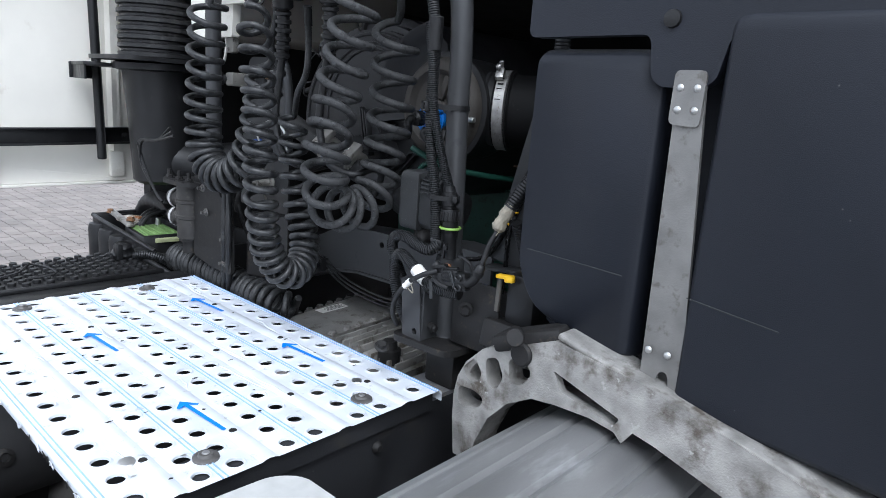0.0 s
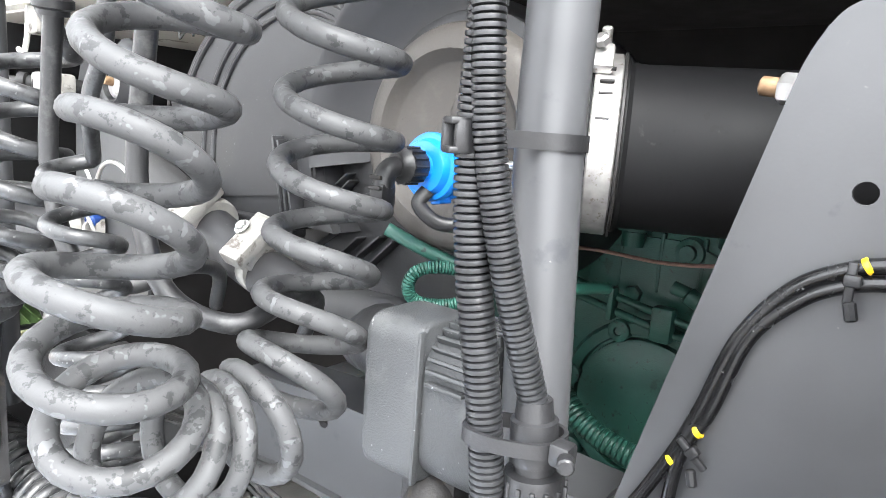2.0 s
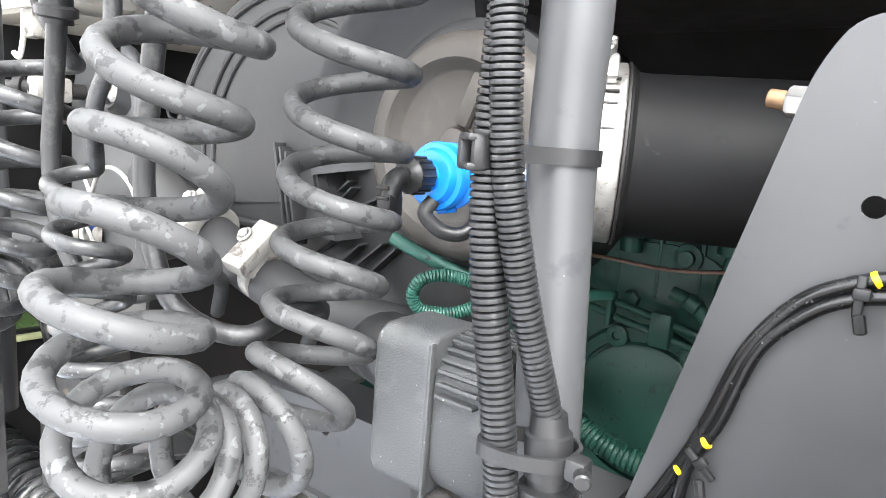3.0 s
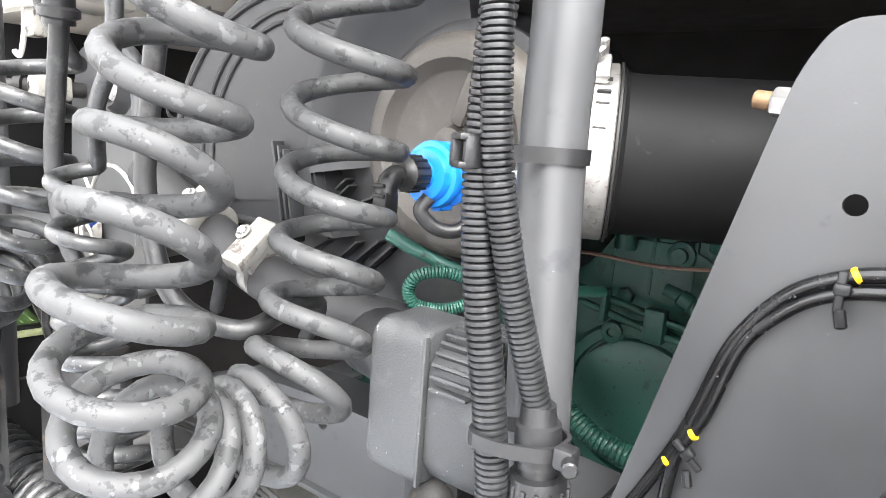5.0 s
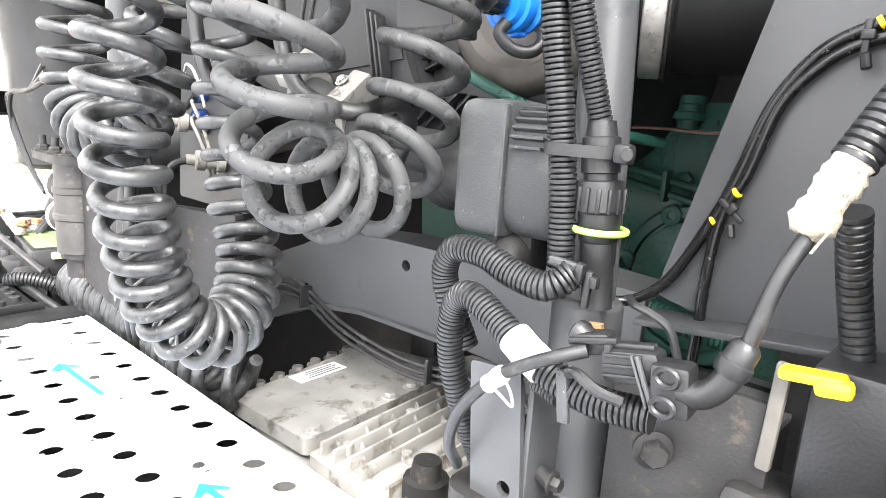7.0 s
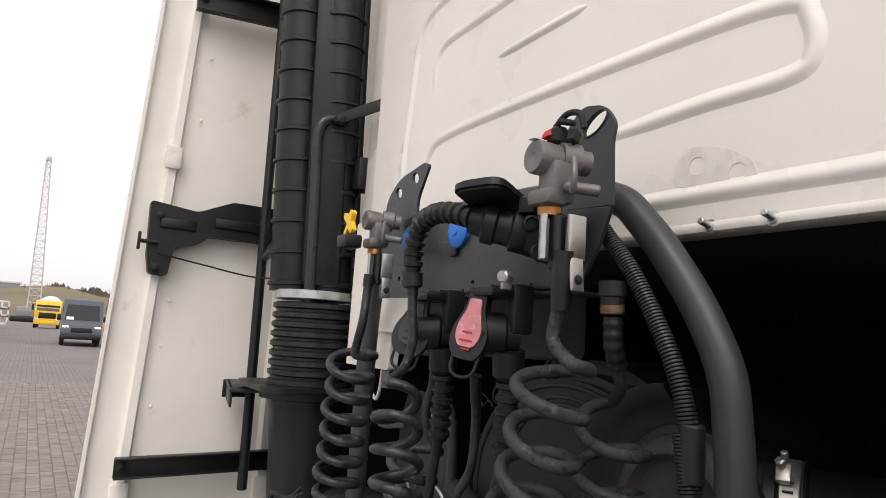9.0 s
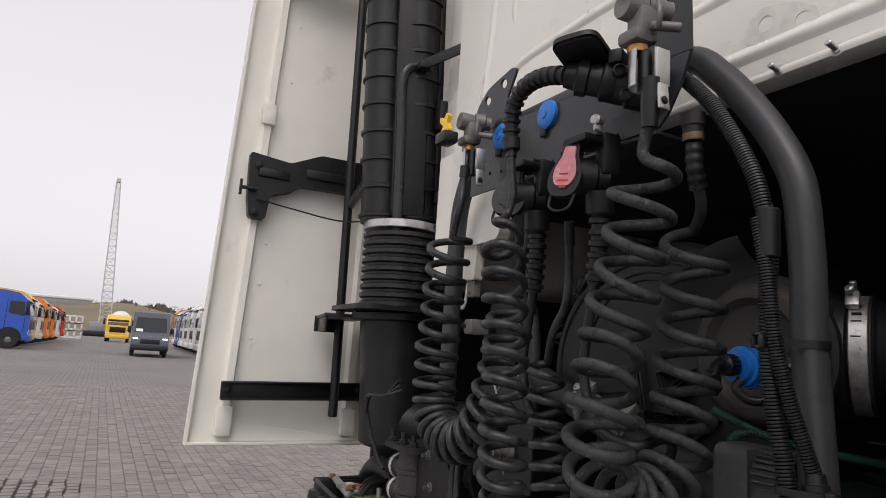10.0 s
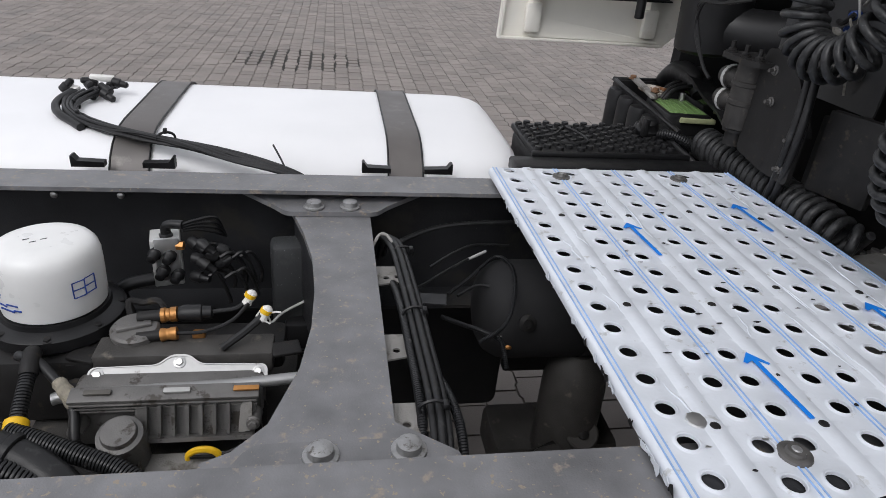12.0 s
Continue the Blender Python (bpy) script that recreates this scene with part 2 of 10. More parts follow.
# ---- geometry helpers ----
class Shape:
    """Vertices and faces that are gathered into one mesh."""

    def __init__(self):
        self.v, self.f = [], []

    def add(self, verts, faces, m=None):
        k = len(self.v)
        self.v += [tuple(m @ Vector(p)) if m is not None else tuple(p) for p in verts]
        self.f += [tuple(i + k for i in f) for f in faces]
        return self

    def box(self, centre, size, bevel=0.0, turn=(0, 0, 0), segments=2):
        bm = bmesh.new()
        bmesh.ops.create_cube(bm, size=1)
        for q in bm.verts:
            q.co = Vector((q.co.x * size[0], q.co.y * size[1], q.co.z * size[2]))
        if bevel:
            bmesh.ops.bevel(bm, geom=list(bm.edges), offset=min(bevel, min(size) * 0.48), segments=segments, profile=0.5, affect="EDGES")
        bm.verts.index_update()
        self.add([q.co[:] for q in bm.verts], [[q.index for q in f.verts] for f in bm.faces], pose(*centre, *turn))
        bm.free()
        return self

    def lathe(self, a, b, profile, n=24, caps=True):
        """Rings of (distance along a-b, radius)."""
        a, b = Vector(a), Vector(b)
        d = (b - a).normalized()
        u = d.orthogonal().normalized()
        w = d.cross(u)
        k = len(self.v)
        for s, r in profile:
            for i in range(n):
                t = 2 * math.pi * i / n
                self.v.append(tuple(a + d * s + (u * math.cos(t) + w * math.sin(t)) * r))
        for j in range(len(profile) - 1):
            for i in range(n):
                self.f.append((k + j * n + i, k + j * n + (i + 1) % n, k + (j + 1) * n + (i + 1) % n, k + (j + 1) * n + i))
        if caps:
            self.f.append(tuple(k + i for i in reversed(range(n))))
            self.f.append(tuple(k + (len(profile) - 1) * n + i for i in range(n)))
        return self

    def moved(self, m):
        self.v = [tuple(m @ Vector(p)) for p in self.v]
        return self

    def rod(self, a, b, r, n=16, soft=0.0):
        h = (Vector(b) - Vector(a)).length
        e = min(soft, r * 0.5, h * 0.4)
        return self.lathe(a, b, [(0, r - e), (e, r), (h - e, r), (h, r - e)] if e else [(0, r), (h, r)], n)

    def bolt(self, at, axis, r=0.008, h=0.006, washer=True):
        at, axis = Vector(at), Vector(axis).normalized()
        if washer:
            self.lathe(at, at + axis, [(0, r * 1.45), (h * 0.25, r * 1.45), (h * 0.3, r * 1.35)], 16)
        self.lathe(at, at + axis, [(0, r), (h * 0.85, r), (h, r * 0.85)], 6)
        return self

    def tube(self, pts, r, n=10, rings=None, caps=True):
        """A sweep along points; r is a number or one radius a point."""
        pts = [Vector(p) for p in pts]
        m = len(pts)
        d = [(pts[min(i + 1, m - 1)] - pts[max(i - 1, 0)]).normalized() for i in range(m)]
        u = d[0].orthogonal().normalized()
        k = len(self.v)
        for i in range(m):
            u = (u - d[i] * u.dot(d[i])).normalized()
            w = d[i].cross(u)
            q = r[i] if isinstance(r, (list, tuple)) else r
            for j in range(n):
                t = 2 * math.pi * j / n
                self.v.append(tuple(pts[i] + (u * math.cos(t) + w * math.sin(t)) * q))
        for i in range(m - 1):
            for j in range(n):
                self.f.append((k + i * n + j, k + i * n + (j + 1) % n, k + (i + 1) * n + (j + 1) % n, k + (i + 1) * n + j))
        if caps:
            self.f.append(tuple(k + j for j in reversed(range(n))))
            self.f.append(tuple(k + (m - 1) * n + j for j in range(n)))
        return self

    def prism(self, loops, depth, m):
        """An outline with holes (lists of x, y), extruded from z = 0 to depth and laid by m."""
        from mathutils import geometry
        flat = [Vector((x, y, 0)) for loop in loops for x, y in loop]
        tris = geometry.tessellate_polygon([[Vector((x, y, 0)) for x, y in loop] for loop in loops])
        k = len(flat)
        verts = flat + [Vector((p.x, p.y, depth)) for p in flat]
        faces = []
        for a, b, c in tris:
            up = (flat[b] - flat[a]).cross(flat[c] - flat[a]).z * depth
            a, b, c = (a, b, c) if up > 0 else (c, b, a)
            faces += [(a + k, b + k, c + k), (c, b, a)]
        s = 0
        for loop in loops:
            n = len(loop)
            for i in range(n):
                faces.append((s + i, s + (i + 1) % n, s + (i + 1) % n + k, s + i + k))
            s += n
        return self.add(verts, faces, m)


def circle(x, y, r, n=14, squash=1.0, turn=0.0):
    out = []
    for i in range(n):
        t = 2 * math.pi * i / n
        a, b = r * math.cos(t), r * squash * math.sin(t)
        out.append((x + a * math.cos(turn) - b * math.sin(turn), y + a * math.sin(turn) + b * math.cos(turn)))
    return out


def rounded(corners, r, n=5):
    """A polygon with its corners rounded; r is one radius or one a corner."""
    out = []
    m = len(corners)
    for i in range(m):
        q = r[i] if isinstance(r, (list, tuple)) else r
        p, a, b = Vector(corners[i]), Vector(corners[i - 1]), Vector(corners[(i + 1) % m])
        da, db = (a - p), (b - p)
        q = min(q, da.length * 0.45, db.length * 0.45)
        if q < 1e-5:
            out.append(tuple(p))
            continue
        s, e = p + da.normalized() * q, p + db.normalized() * q
        for j in range(n + 1):
            t = j / n
            out.append(tuple((1 - t) ** 2 * s + 2 * t * (1 - t) * p + t * t * e))
    return out


def spline(pts, per=8):
    """Points of a smooth curve through pts."""
    p = [Vector(q) for q in pts]
    p = [2 * p[0] - p[1]] + p + [2 * p[-1] - p[-2]]
    out = []
    for i in range(1, len(p) - 2):
        for j in range(per):
            t = j / per
            out.append(0.5 * (2 * p[i] + (p[i + 1] - p[i - 1]) * t + (2 * p[i - 1] - 5 * p[i] + 4 * p[i + 1] - p[i + 2]) * t * t
                              + (3 * p[i] - p[i - 1] - 3 * p[i + 1] + p[i + 2]) * t ** 3))
    return out + [p[-2]]


def even(pts, step):
    """Points at an even step along a polyline."""
    out, left = [pts[0]], step
    for a, b in zip(pts, pts[1:]):
        seg = (b - a).length
        at = 0.0
        while seg - at > left:
            at += left
            out.append(a + (b - a) * (at / seg))
            left = step
        left -= seg - at
    return out


def helix(axis, radius, pitches, per=22, phase=0.0, wobble=0.06, seed=1, hand=1):
    """Points wound round a curved axis, with one pitch given for each point of the axis. radius: one number or (start, end)."""
    rng = random.Random(seed)
    fine = even(spline(axis, 24), 0.001)
    marks = [min(range(len(fine)), key=lambda i: (fine[i] - Vector(p)).length) for p in axis]
    line, at = [], 0.0
    while at < len(fine) - 1:
        i = int(at)
        line.append(fine[i] + (fine[i + 1] - fine[i]) * (at - i))
        at += float(np.interp(at, marks, pitches)) * 1000 / per
    turns = len(line) / per
    out, d0 = [], None
    u = None
    drift = [rng.uniform(-1, 1) for _ in range(int(turns) + 4)]
    r0, r1 = radius if isinstance(radius, tuple) else (radius, radius)
    for i, p in enumerate(line):
        d = (line[min(i + 1, len(line) - 1)] - line[max(i - 1, 0)]).normalized()
        if u is None:
            u = d.orthogonal().normalized()
        u = (u - d * u.dot(d)).normalized()
        w = d.cross(u)
        t = hand * 2 * math.pi * i / per + phase
        k = i / per
        a = drift[int(k)] * (1 - k % 1) + drift[int(k) + 1] * (k % 1)
        r = (r0 + (r1 - r0) * i / max(1, len(line) - 1)) * (1 + wobble * a)
        out.append(p + (u * math.cos(t) + w * math.sin(t)) * r)
    return out


# ---- things and parts ----
BASE = {}


def thing(name, at, label, category, group="", kind=""):
    ob = new(name)
    ob.location = at
    ob.empty_display_size = 0.05
    BASE[ob.name] = Vector(at)
    return tagged(ob, label, category, group, kind)


def part(name, shape, mat, parent=None, label="", smooth=38, at=None):
    """Links a shape, given in world places, as one mesh: under a parent, or as a thing of its own with its base at a place."""
    base = BASE[parent.name] if parent else Vector(at or (0, 0, 0))
    me = bpy.data.meshes.new(name)
    me.from_pydata([(x - base.x, y - base.y, z - base.z) for x, y, z in shape.v], [], shape.f)
    me.validate()
    bm = bmesh.new()
    bm.from_mesh(me)
    bmesh.ops.recalc_face_normals(bm, faces=list(bm.faces))
    bm.to_mesh(me)
    bm.free()
    me.materials.append(mat)
    if smooth:
        me.shade_smooth()
        me.set_sharp_from_angle(angle=radians(smooth))
    ob = new(name, me)
    if parent:
        ob.parent = parent
    else:
        ob.location = base
    BASE[ob.name] = base
    return tagged(ob, label) if label else ob


def ribbed(pts, r, pitch=0.0042, depth=0.0013, n=12):
    """A corrugated conduit along a smooth curve."""
    line = even(spline(pts, 12), pitch / 5)
    radii = [r * 0.99, r, r, r * 0.99, r - depth]
    s = Shape()
    return s.tube(line, [radii[i % 5] for i in range(len(line))], n)


X_AXIS, Y_AXIS, Z_AXIS = (1, 0, 0), (0, 1, 0), (0, 0, 1)
FACE_BACK = Matrix(((0, 0, -1, 0), (1, 0, 0, 0), (0, 1, 0, 0), (0, 0, 0, 1)))  # outline (y, z) facing the rear (-x)
FACE_SIDE = Matrix(((1, 0, 0, 0), (0, 0, -1, 0), (0, 1, 0, 0), (0, 0, 0, 1)))  # outline (x, z) facing the right side (-y)


# ---- ground ----
def build_ground():
    g = Shape().add([(-900, -900, -0.014), (900, -900, -0.014), (900, 900, -0.014), (-900, 900, -0.014)], [(0, 1, 2, 3)])
    ob = part("ground", g, JOINT_YARD, None, smooth=0)
    return tagged(ob, "grey block-paved yard reaching to the horizon", "ground", kind="structure")


def yard_material():
    """Paving seen from far off: narrow courses with dark joints on the sheet."""
    m = material("distant_block_paving", (0.19, 0.174, 0.163), 0.85, vary=0.14, scale=0.25, bump=0.3, grain=60, stain=(0.16, 0.146, 0.137), stain_at=0.58, stain_scale=0.3)
    n, l = m.node_tree.nodes, m.node_tree.links
    p = n["Principled BSDF"]
    source = p.inputs["Base Color"].links[0].from_socket
    co = n.new("ShaderNodeTexCoord")
    mp = n.new("ShaderNodeMapping")
    mp.inputs["Rotation"].default_value = (0, 0, radians(90))
    l.new(co.outputs["Object"], mp.inputs["Vector"])
    brick = n.new("ShaderNodeTexBrick")
    brick.inputs["Scale"].default_value = 1.0
    brick.inputs["Brick Width"].default_value, brick.inputs["Row Height"].default_value = 0.138, 0.124
    brick.inputs["Mortar Size"].default_value = 0.006
    brick.inputs["Color1"].default_value, brick.inputs["Color2"].default_value = (1.06, 1.06, 1.06, 1), (0.94, 0.94, 0.94, 1)
    brick.inputs["Mortar"].default_value = (0.5, 0.5, 0.5, 1)
    l.new(mp.outputs[0], brick.inputs["Vector"])
    mix = n.new("ShaderNodeMix")
    mix.data_type, mix.blend_type = "RGBA", "MULTIPLY"
    mix.inputs[0].default_value = 1
    l.new(source, mix.inputs[6])
    l.new(brick.outputs["Color"], mix.inputs[7])
    l.new(mix.outputs[2], p.inputs["Base Color"])
    return m


JOINT_YARD = yard_material()
ground = build_ground()

# ---- chassis frame ----
RAIL_TOP = 0.978


def rail_shape(side, x0, x1, top):
    """A C-section rail with its open side turned inwards: the upper flange, or the web with the lower flange."""
    o, i, t, h = 0.43 * side, 0.345 * side, 0.008, 0.27
    z1, z0 = RAIL_TOP, RAIL_TOP - h
    k = -side * t
    if top:
        outline = [(o, z1), (i, z1), (i, z1 - t), (o, z1 - t)]
    else:
        outline = [(o, z1 - t), (o + k, z1 - t), (o + k, z0 + t), (i, z0 + t), (i, z0), (o, z0)]
    s = Shape()
    m = Matrix(((0, 0, 1, x0), (1, 0, 0, 0), (0, 1, 0, 0), (0, 0, 0, 1)))
    s.prism([outline], x1 - x0, m)
    return s


# webs take a near-black colour, far darker than the grey upper flanges
RAIL_BLACK = material("near_black_rail_paint", (0.02, 0.0205, 0.0225), 0.5, vary=0.3, scale=10, bump=0.25, grain=300, spec=0.3, stain=(0.034, 0.032, 0.029), stain_at=0.62, stain_scale=9, crisp=0.05, specks=(0.1, 0.095, 0.085), speck_at=0.79, speck_scale=150)
DARK_GEAR_BOLT = material("dull_bolt_heads", (0.13, 0.125, 0.12), 0.5, metal=0.5, vary=0.2, scale=80, bump=0.2)
BOLT_GREY = material("dull_zinc_flake", (0.3, 0.3, 0.3), 0.42, metal=0.6, vary=0.2, scale=80, bump=0.2, stain=(0.1, 0.09, 0.08), stain_at=0.62, stain_scale=120)
frame_ob = thing("chassis_frame", (-1.0, 0, 0.7), "dark grey painted steel truck chassis frame with bolted crossmember", "chassis")
for side in (1, -1):
    part("rail_top_flange", rail_shape(side, -4.2, 1.6, True), CHASSIS, frame_ob, "grey upper flange of the rail")
    part("rail_web", rail_shape(side, -4.2, 1.6, False), RAIL_BLACK, frame_ob, "black rail web")


def crossmember():
    left = [(-0.412, 0.34), (-0.385, 0.24), (-0.366, 0.14), (-0.36, 0.04), (-0.362, -0.06), (-0.374, -0.15), (-0.405, -0.25), (-0.44, -0.29)]
    outline = left + [(-0.47, -0.305), (-0.47, -0.34), (-0.185, -0.34), (-0.195, -0.305), (-0.262, -0.255), (-0.262, 0.255), (-0.262, 0.34)]
    s = Shape()
    s.prism([outline], 0.012, Matrix.Translation((0, 0, 0.932)))
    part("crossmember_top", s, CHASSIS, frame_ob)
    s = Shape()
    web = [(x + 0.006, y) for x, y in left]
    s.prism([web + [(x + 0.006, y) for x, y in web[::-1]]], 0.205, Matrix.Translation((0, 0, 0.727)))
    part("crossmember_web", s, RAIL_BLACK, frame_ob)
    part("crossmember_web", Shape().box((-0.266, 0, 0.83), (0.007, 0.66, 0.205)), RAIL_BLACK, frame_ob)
    s = Shape()
    s.prism([rounded([(-0.53, 0.425), (-0.44, 0.33), (-0.42, 0.302), (-0.25, 0.302), (-0.23, 0.33), (-0.13, 0.425)], 0.02)], 0.009, Matrix.Translation((0, 0, 0.945)))
    part("gusset_plate", s, CHASSIS, frame_ob)
    s = Shape()
    s.prism([rounded([(-0.55, -0.425), (-0.44, -0.33), (-0.42, -0.292), (-0.24, -0.292), (-0.2, -0.32), (-0.1, -0.425)], 0.02)], 0.009, Matrix.Translation((0, 0, 0.946)))
    part("gusset_plate", s, CHASSIS, frame_ob)
    for x, y in ((-0.3, 0.324), (-0.368, 0.322), (-0.252, -0.312), (-0.345, -0.314)):
        part("bolt", Shape().lathe((x, y, 0.955), (x, y, 1), [(0, 0.0195), (0.003, 0.0195), (0.004, 0.0145), (0.012, 0.0135), (0.014, 0.009)], 18), BOLT_GREY, frame_ob, "dull grey flanged bolt head")


crossmember()
for x in (-0.86, -0.74, 0.62, 0.7):
    part("rivet", Shape().lathe((x, 0.421, 0.93), (x, 0.38, 0.93), [(0, 0.007), (0.003, 0.0065), (0.005, 0.003)], 12), STEEL, frame_ob)
for x in (0.08, 0.25, 0.42):
    part("rivet", Shape().lathe((x, -0.431, 0.93), (x, -0.5, 0.93), [(0, 0.011), (0.004, 0.01), (0.008, 0.005)], 12), DARK_STEEL, frame_ob)


def rear_cab_beam():
    """The arched beam across the frame behind the engine."""
    top = [(0.345, 1.05), (0.29, 1.1), (0.2, 1.135), (0.13, 1.168), (0.0, 1.178), (-0.12, 1.18), (-0.25, 1.195), (-0.36, 1.19)]
    low = [(-0.36, 1.06), (-0.13, 1.066), (0.05, 1.062), (0.13, 1.05), (0.2, 1.03), (0.29, 0.99), (0.345, 0.98)]
    s = Shape()
    s.prism([top + low, circle(-0.028, 1.149, 0.0075), circle(0.19, 1.07, 0.006)], 0.008, Matrix.Translation((0.79, 0, 0)) @ FACE_BACK)
    flange = [(y, z) for y, z in top]
    for (a, b), (c, d) in zip(flange, flange[1:]):
        s.box((0.82, (a + c) / 2, (b + d) / 2 - 0.003), (0.07, math.hypot(a - c, b - d) + 0.003, 0.006), 0, (math.degrees(math.atan2(b - d, a - c)), 0, 0))
    lowf = low[1:]
    for (a, b), (c, d) in zip(lowf, lowf[1:]):
        s.box((0.81, (a + c) / 2, (b + d) / 2 + 0.003), (0.075, math.hypot(a - c, b - d) + 0.003, 0.006), 0, (math.degrees(math.atan2(d - b, c - a)), 0, 0))
    ob = thing("cab_support_beam", (0.79, 0, 1.06), "grey steel beam arching across the chassis behind the engine", "beam")
    part("beam_body", s, GREY_PAINT, ob)
    for k in range(3):
        pts = [(0.775 - 0.004 * k, 0.33, 1.06 - 0.01 * k), (0.772, 0.2, 1.075 - 0.012 * k), (0.77, 0.08, 1.04 - 0.011 * k), (0.768, -0.05, 1.028 - 0.01 * k), (0.765, -0.16, 1.04 - 0.008 * k), (0.77, -0.3, 1.03)]
        part("brake_line", Shape().tube(spline(pts, 8), 0.0027, 8), HOSE_DARK, ob, "thin black brake line")
    for y, z in ((0.17, 1.06), (-0.1, 1.03)):
        part("cable_tie", Shape().box((0.766, y, z), (0.022, 0.006, 0.034), 0.002), PLASTIC, ob)


rear_cab_beam()


# ---- cab back ----
DULL_WHITE = material("dull_white_paint", (0.63, 0.605, 0.555), 0.5, vary=0.12, scale=40, bump=0.05, stain=(0.68, 0.66, 0.62), stain_at=0.55, stain_scale=60, crisp=0.05)
cab = thing("truck_cab", (1.2, 0, 1.8), "white painted truck cab seen from behind with pressed ribs", "truck cab")
CAB_X = 0.67


def cab_wall():
    # main sheet with an arched lower edge over the engine tunnel
    s = Shape()
    outline = rounded([(-1.2, 1.842), (-0.9, 1.842), (0.36, 1.842), (0.36, 1.70), (0.60, 1.70), (0.60, 3.6), (-1.2, 3.6)], [0, 0, 0.03, 0.03, 0.01, 0.05, 0.05])
    s.prism([outline], -0.03, Matrix.Translation((CAB_X, 0, 0)) @ FACE_BACK)
    part("rear_wall", s, CAB_WHITE, cab)
    # folded lower lip
    s = Shape().box((CAB_X + 0.02, -0.42, 1.842), (0.045, 1.55, 0.014), 0.005)
    part("lower_lip", s, CAB_WHITE, cab)
    # corner post beside the intake stack
    s = Shape().box((CAB_X + 0.13, 0.66, 2.6), (0.2, 0.14, 1.9), 0.02)
    part("corner_post", s, CAB_WHITE, cab)
    s = Shape().box((CAB_X + 0.5, 0.98, 2.6), (0.7, 0.5, 1.9), 0.03)
    part("side_wall", s, CAB_WHITE, cab)
    # raised pressings: swept ribs that enclose the panel fields
    def rib(pts, w, name="pressed_rib"):
        line = spline(pts, 10)
        q = Shape()
        k = 0
        w *= 1.5
        prof = [(w * (k / 5 - 1), 0.0008 - 0.0062 * (0.5 - 0.5 * math.cos(math.pi * k / 5))) for k in range(11)]
        rows = []
        m = len(line) - 1
        for i, p in enumerate(line):
            d = (line[min(i + 1, m)] - line[max(i - 1, 0)]).normalized()
            nrm = Vector((0, -d.z, d.y))
            fade = min(1.0, 8 * i / m, 8 * (m - i) / m)
            rows.append([(CAB_X + 0.0008 + (dx - 0.0008) * fade, p.y + nrm.y * a * (0.4 + 0.6 * fade), p.z + nrm.z * a * (0.4 + 0.6 * fade)) for a, dx in prof])
        verts = [v for r in rows for v in r]
        faces = [(i * 11 + j, i * 11 + j + 1, i * 11 + j + 12, i * 11 + j + 11) for i in range(m) for j in range(10)]
        q.add(verts, faces)
        part(name, q, CAB_WHITE, cab, smooth=80)
    rib([(0, 0.46, 1.95), (0, 0.458, 2.08), (0, 0.442, 2.2), (0, 0.424, 2.33), (0, 0.38, 2.385), (0, 0.25, 2.4), (0, -0.2, 2.41), (0, -0.9, 2.42)], 0.012)
    rib([(0, 0.342, 2.19), (0, 0.341, 2.255), (0, 0.312, 2.292), (0, 0.2, 2.3), (0, -0.1, 2.306), (0, -0.7, 2.315)], 0.011)
    rib([(0, 0.362, 2.02), (0, 0.347, 2.062), (0, 0.3, 2.09), (0, 0.1, 2.095), (0, -0.25, 2.088), (0, -0.4, 2.078), (0, -0.428, 2.05), (0, -0.43, 2.012), (0, -0.405, 1.994), (0, -0.3, 1.993), (0, -0.17, 1.988), (0, 0.0, 1.984)], 0.011)
    rib([(0, -0.12, 1.882), (0, -0.3, 1.882), (0, -0.6, 1.88), (0, -1.1, 1.88)], 0.011)
    rib([(0, 0.13, 2.2), (0, -0.1, 2.205)], 0.008)
    rib([(0, -0.5, 2.2), (0, -0.502, 2.08), (0, -0.53, 2.05), (0, -0.8, 2.04)], 0.01)
    # duller patch in the outline of a plate with two holes
    mark = [(-0.258, 1.905), (-0.262, 1.93), (-0.285, 1.943), (-0.33, 1.932), (-0.365, 1.91), (-0.37, 1.888), (-0.35, 1.88), (-0.3, 1.889), (-0.265, 1.896)]
    part("rub_mark", Shape().prism([rounded(mark, 0.01, 3), circle(-0.292, 1.917, 0.011, 14), circle(-0.345, 1.9, 0.011, 14)], 0.0006, Matrix.Translation((CAB_X - 0.0002, 0, 0)) @ FACE_BACK), DULL_WHITE, cab)
    for y in (-0.311, -0.387, -0.55):
        part("stud", Shape().rod((CAB_X, y, 1.842), (CAB_X - 0.02, y, 1.846), 0.004, 10, 0.001).bolt((CAB_X, y, 1.842), (-1, 0, 0), 0.006, 0.004), STEEL, cab)


cab_wall()
# shade in the engine tunnel under and ahead of the cab, as black sheets
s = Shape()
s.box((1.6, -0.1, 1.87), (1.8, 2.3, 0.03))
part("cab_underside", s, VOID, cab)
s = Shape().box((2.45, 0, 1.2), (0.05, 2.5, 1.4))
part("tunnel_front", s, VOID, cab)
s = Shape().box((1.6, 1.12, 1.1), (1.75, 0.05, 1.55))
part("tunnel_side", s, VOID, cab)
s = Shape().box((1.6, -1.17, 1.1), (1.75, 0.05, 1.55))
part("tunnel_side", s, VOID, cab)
# the next two sheets are added to black out the paving beyond
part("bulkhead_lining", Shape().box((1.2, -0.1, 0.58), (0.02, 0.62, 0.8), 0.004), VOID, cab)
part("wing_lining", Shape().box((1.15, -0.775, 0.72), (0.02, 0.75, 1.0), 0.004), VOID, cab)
s = Shape().box((1.55, 0, 3.7), (1.8, 2.5, 0.2), 0.05)
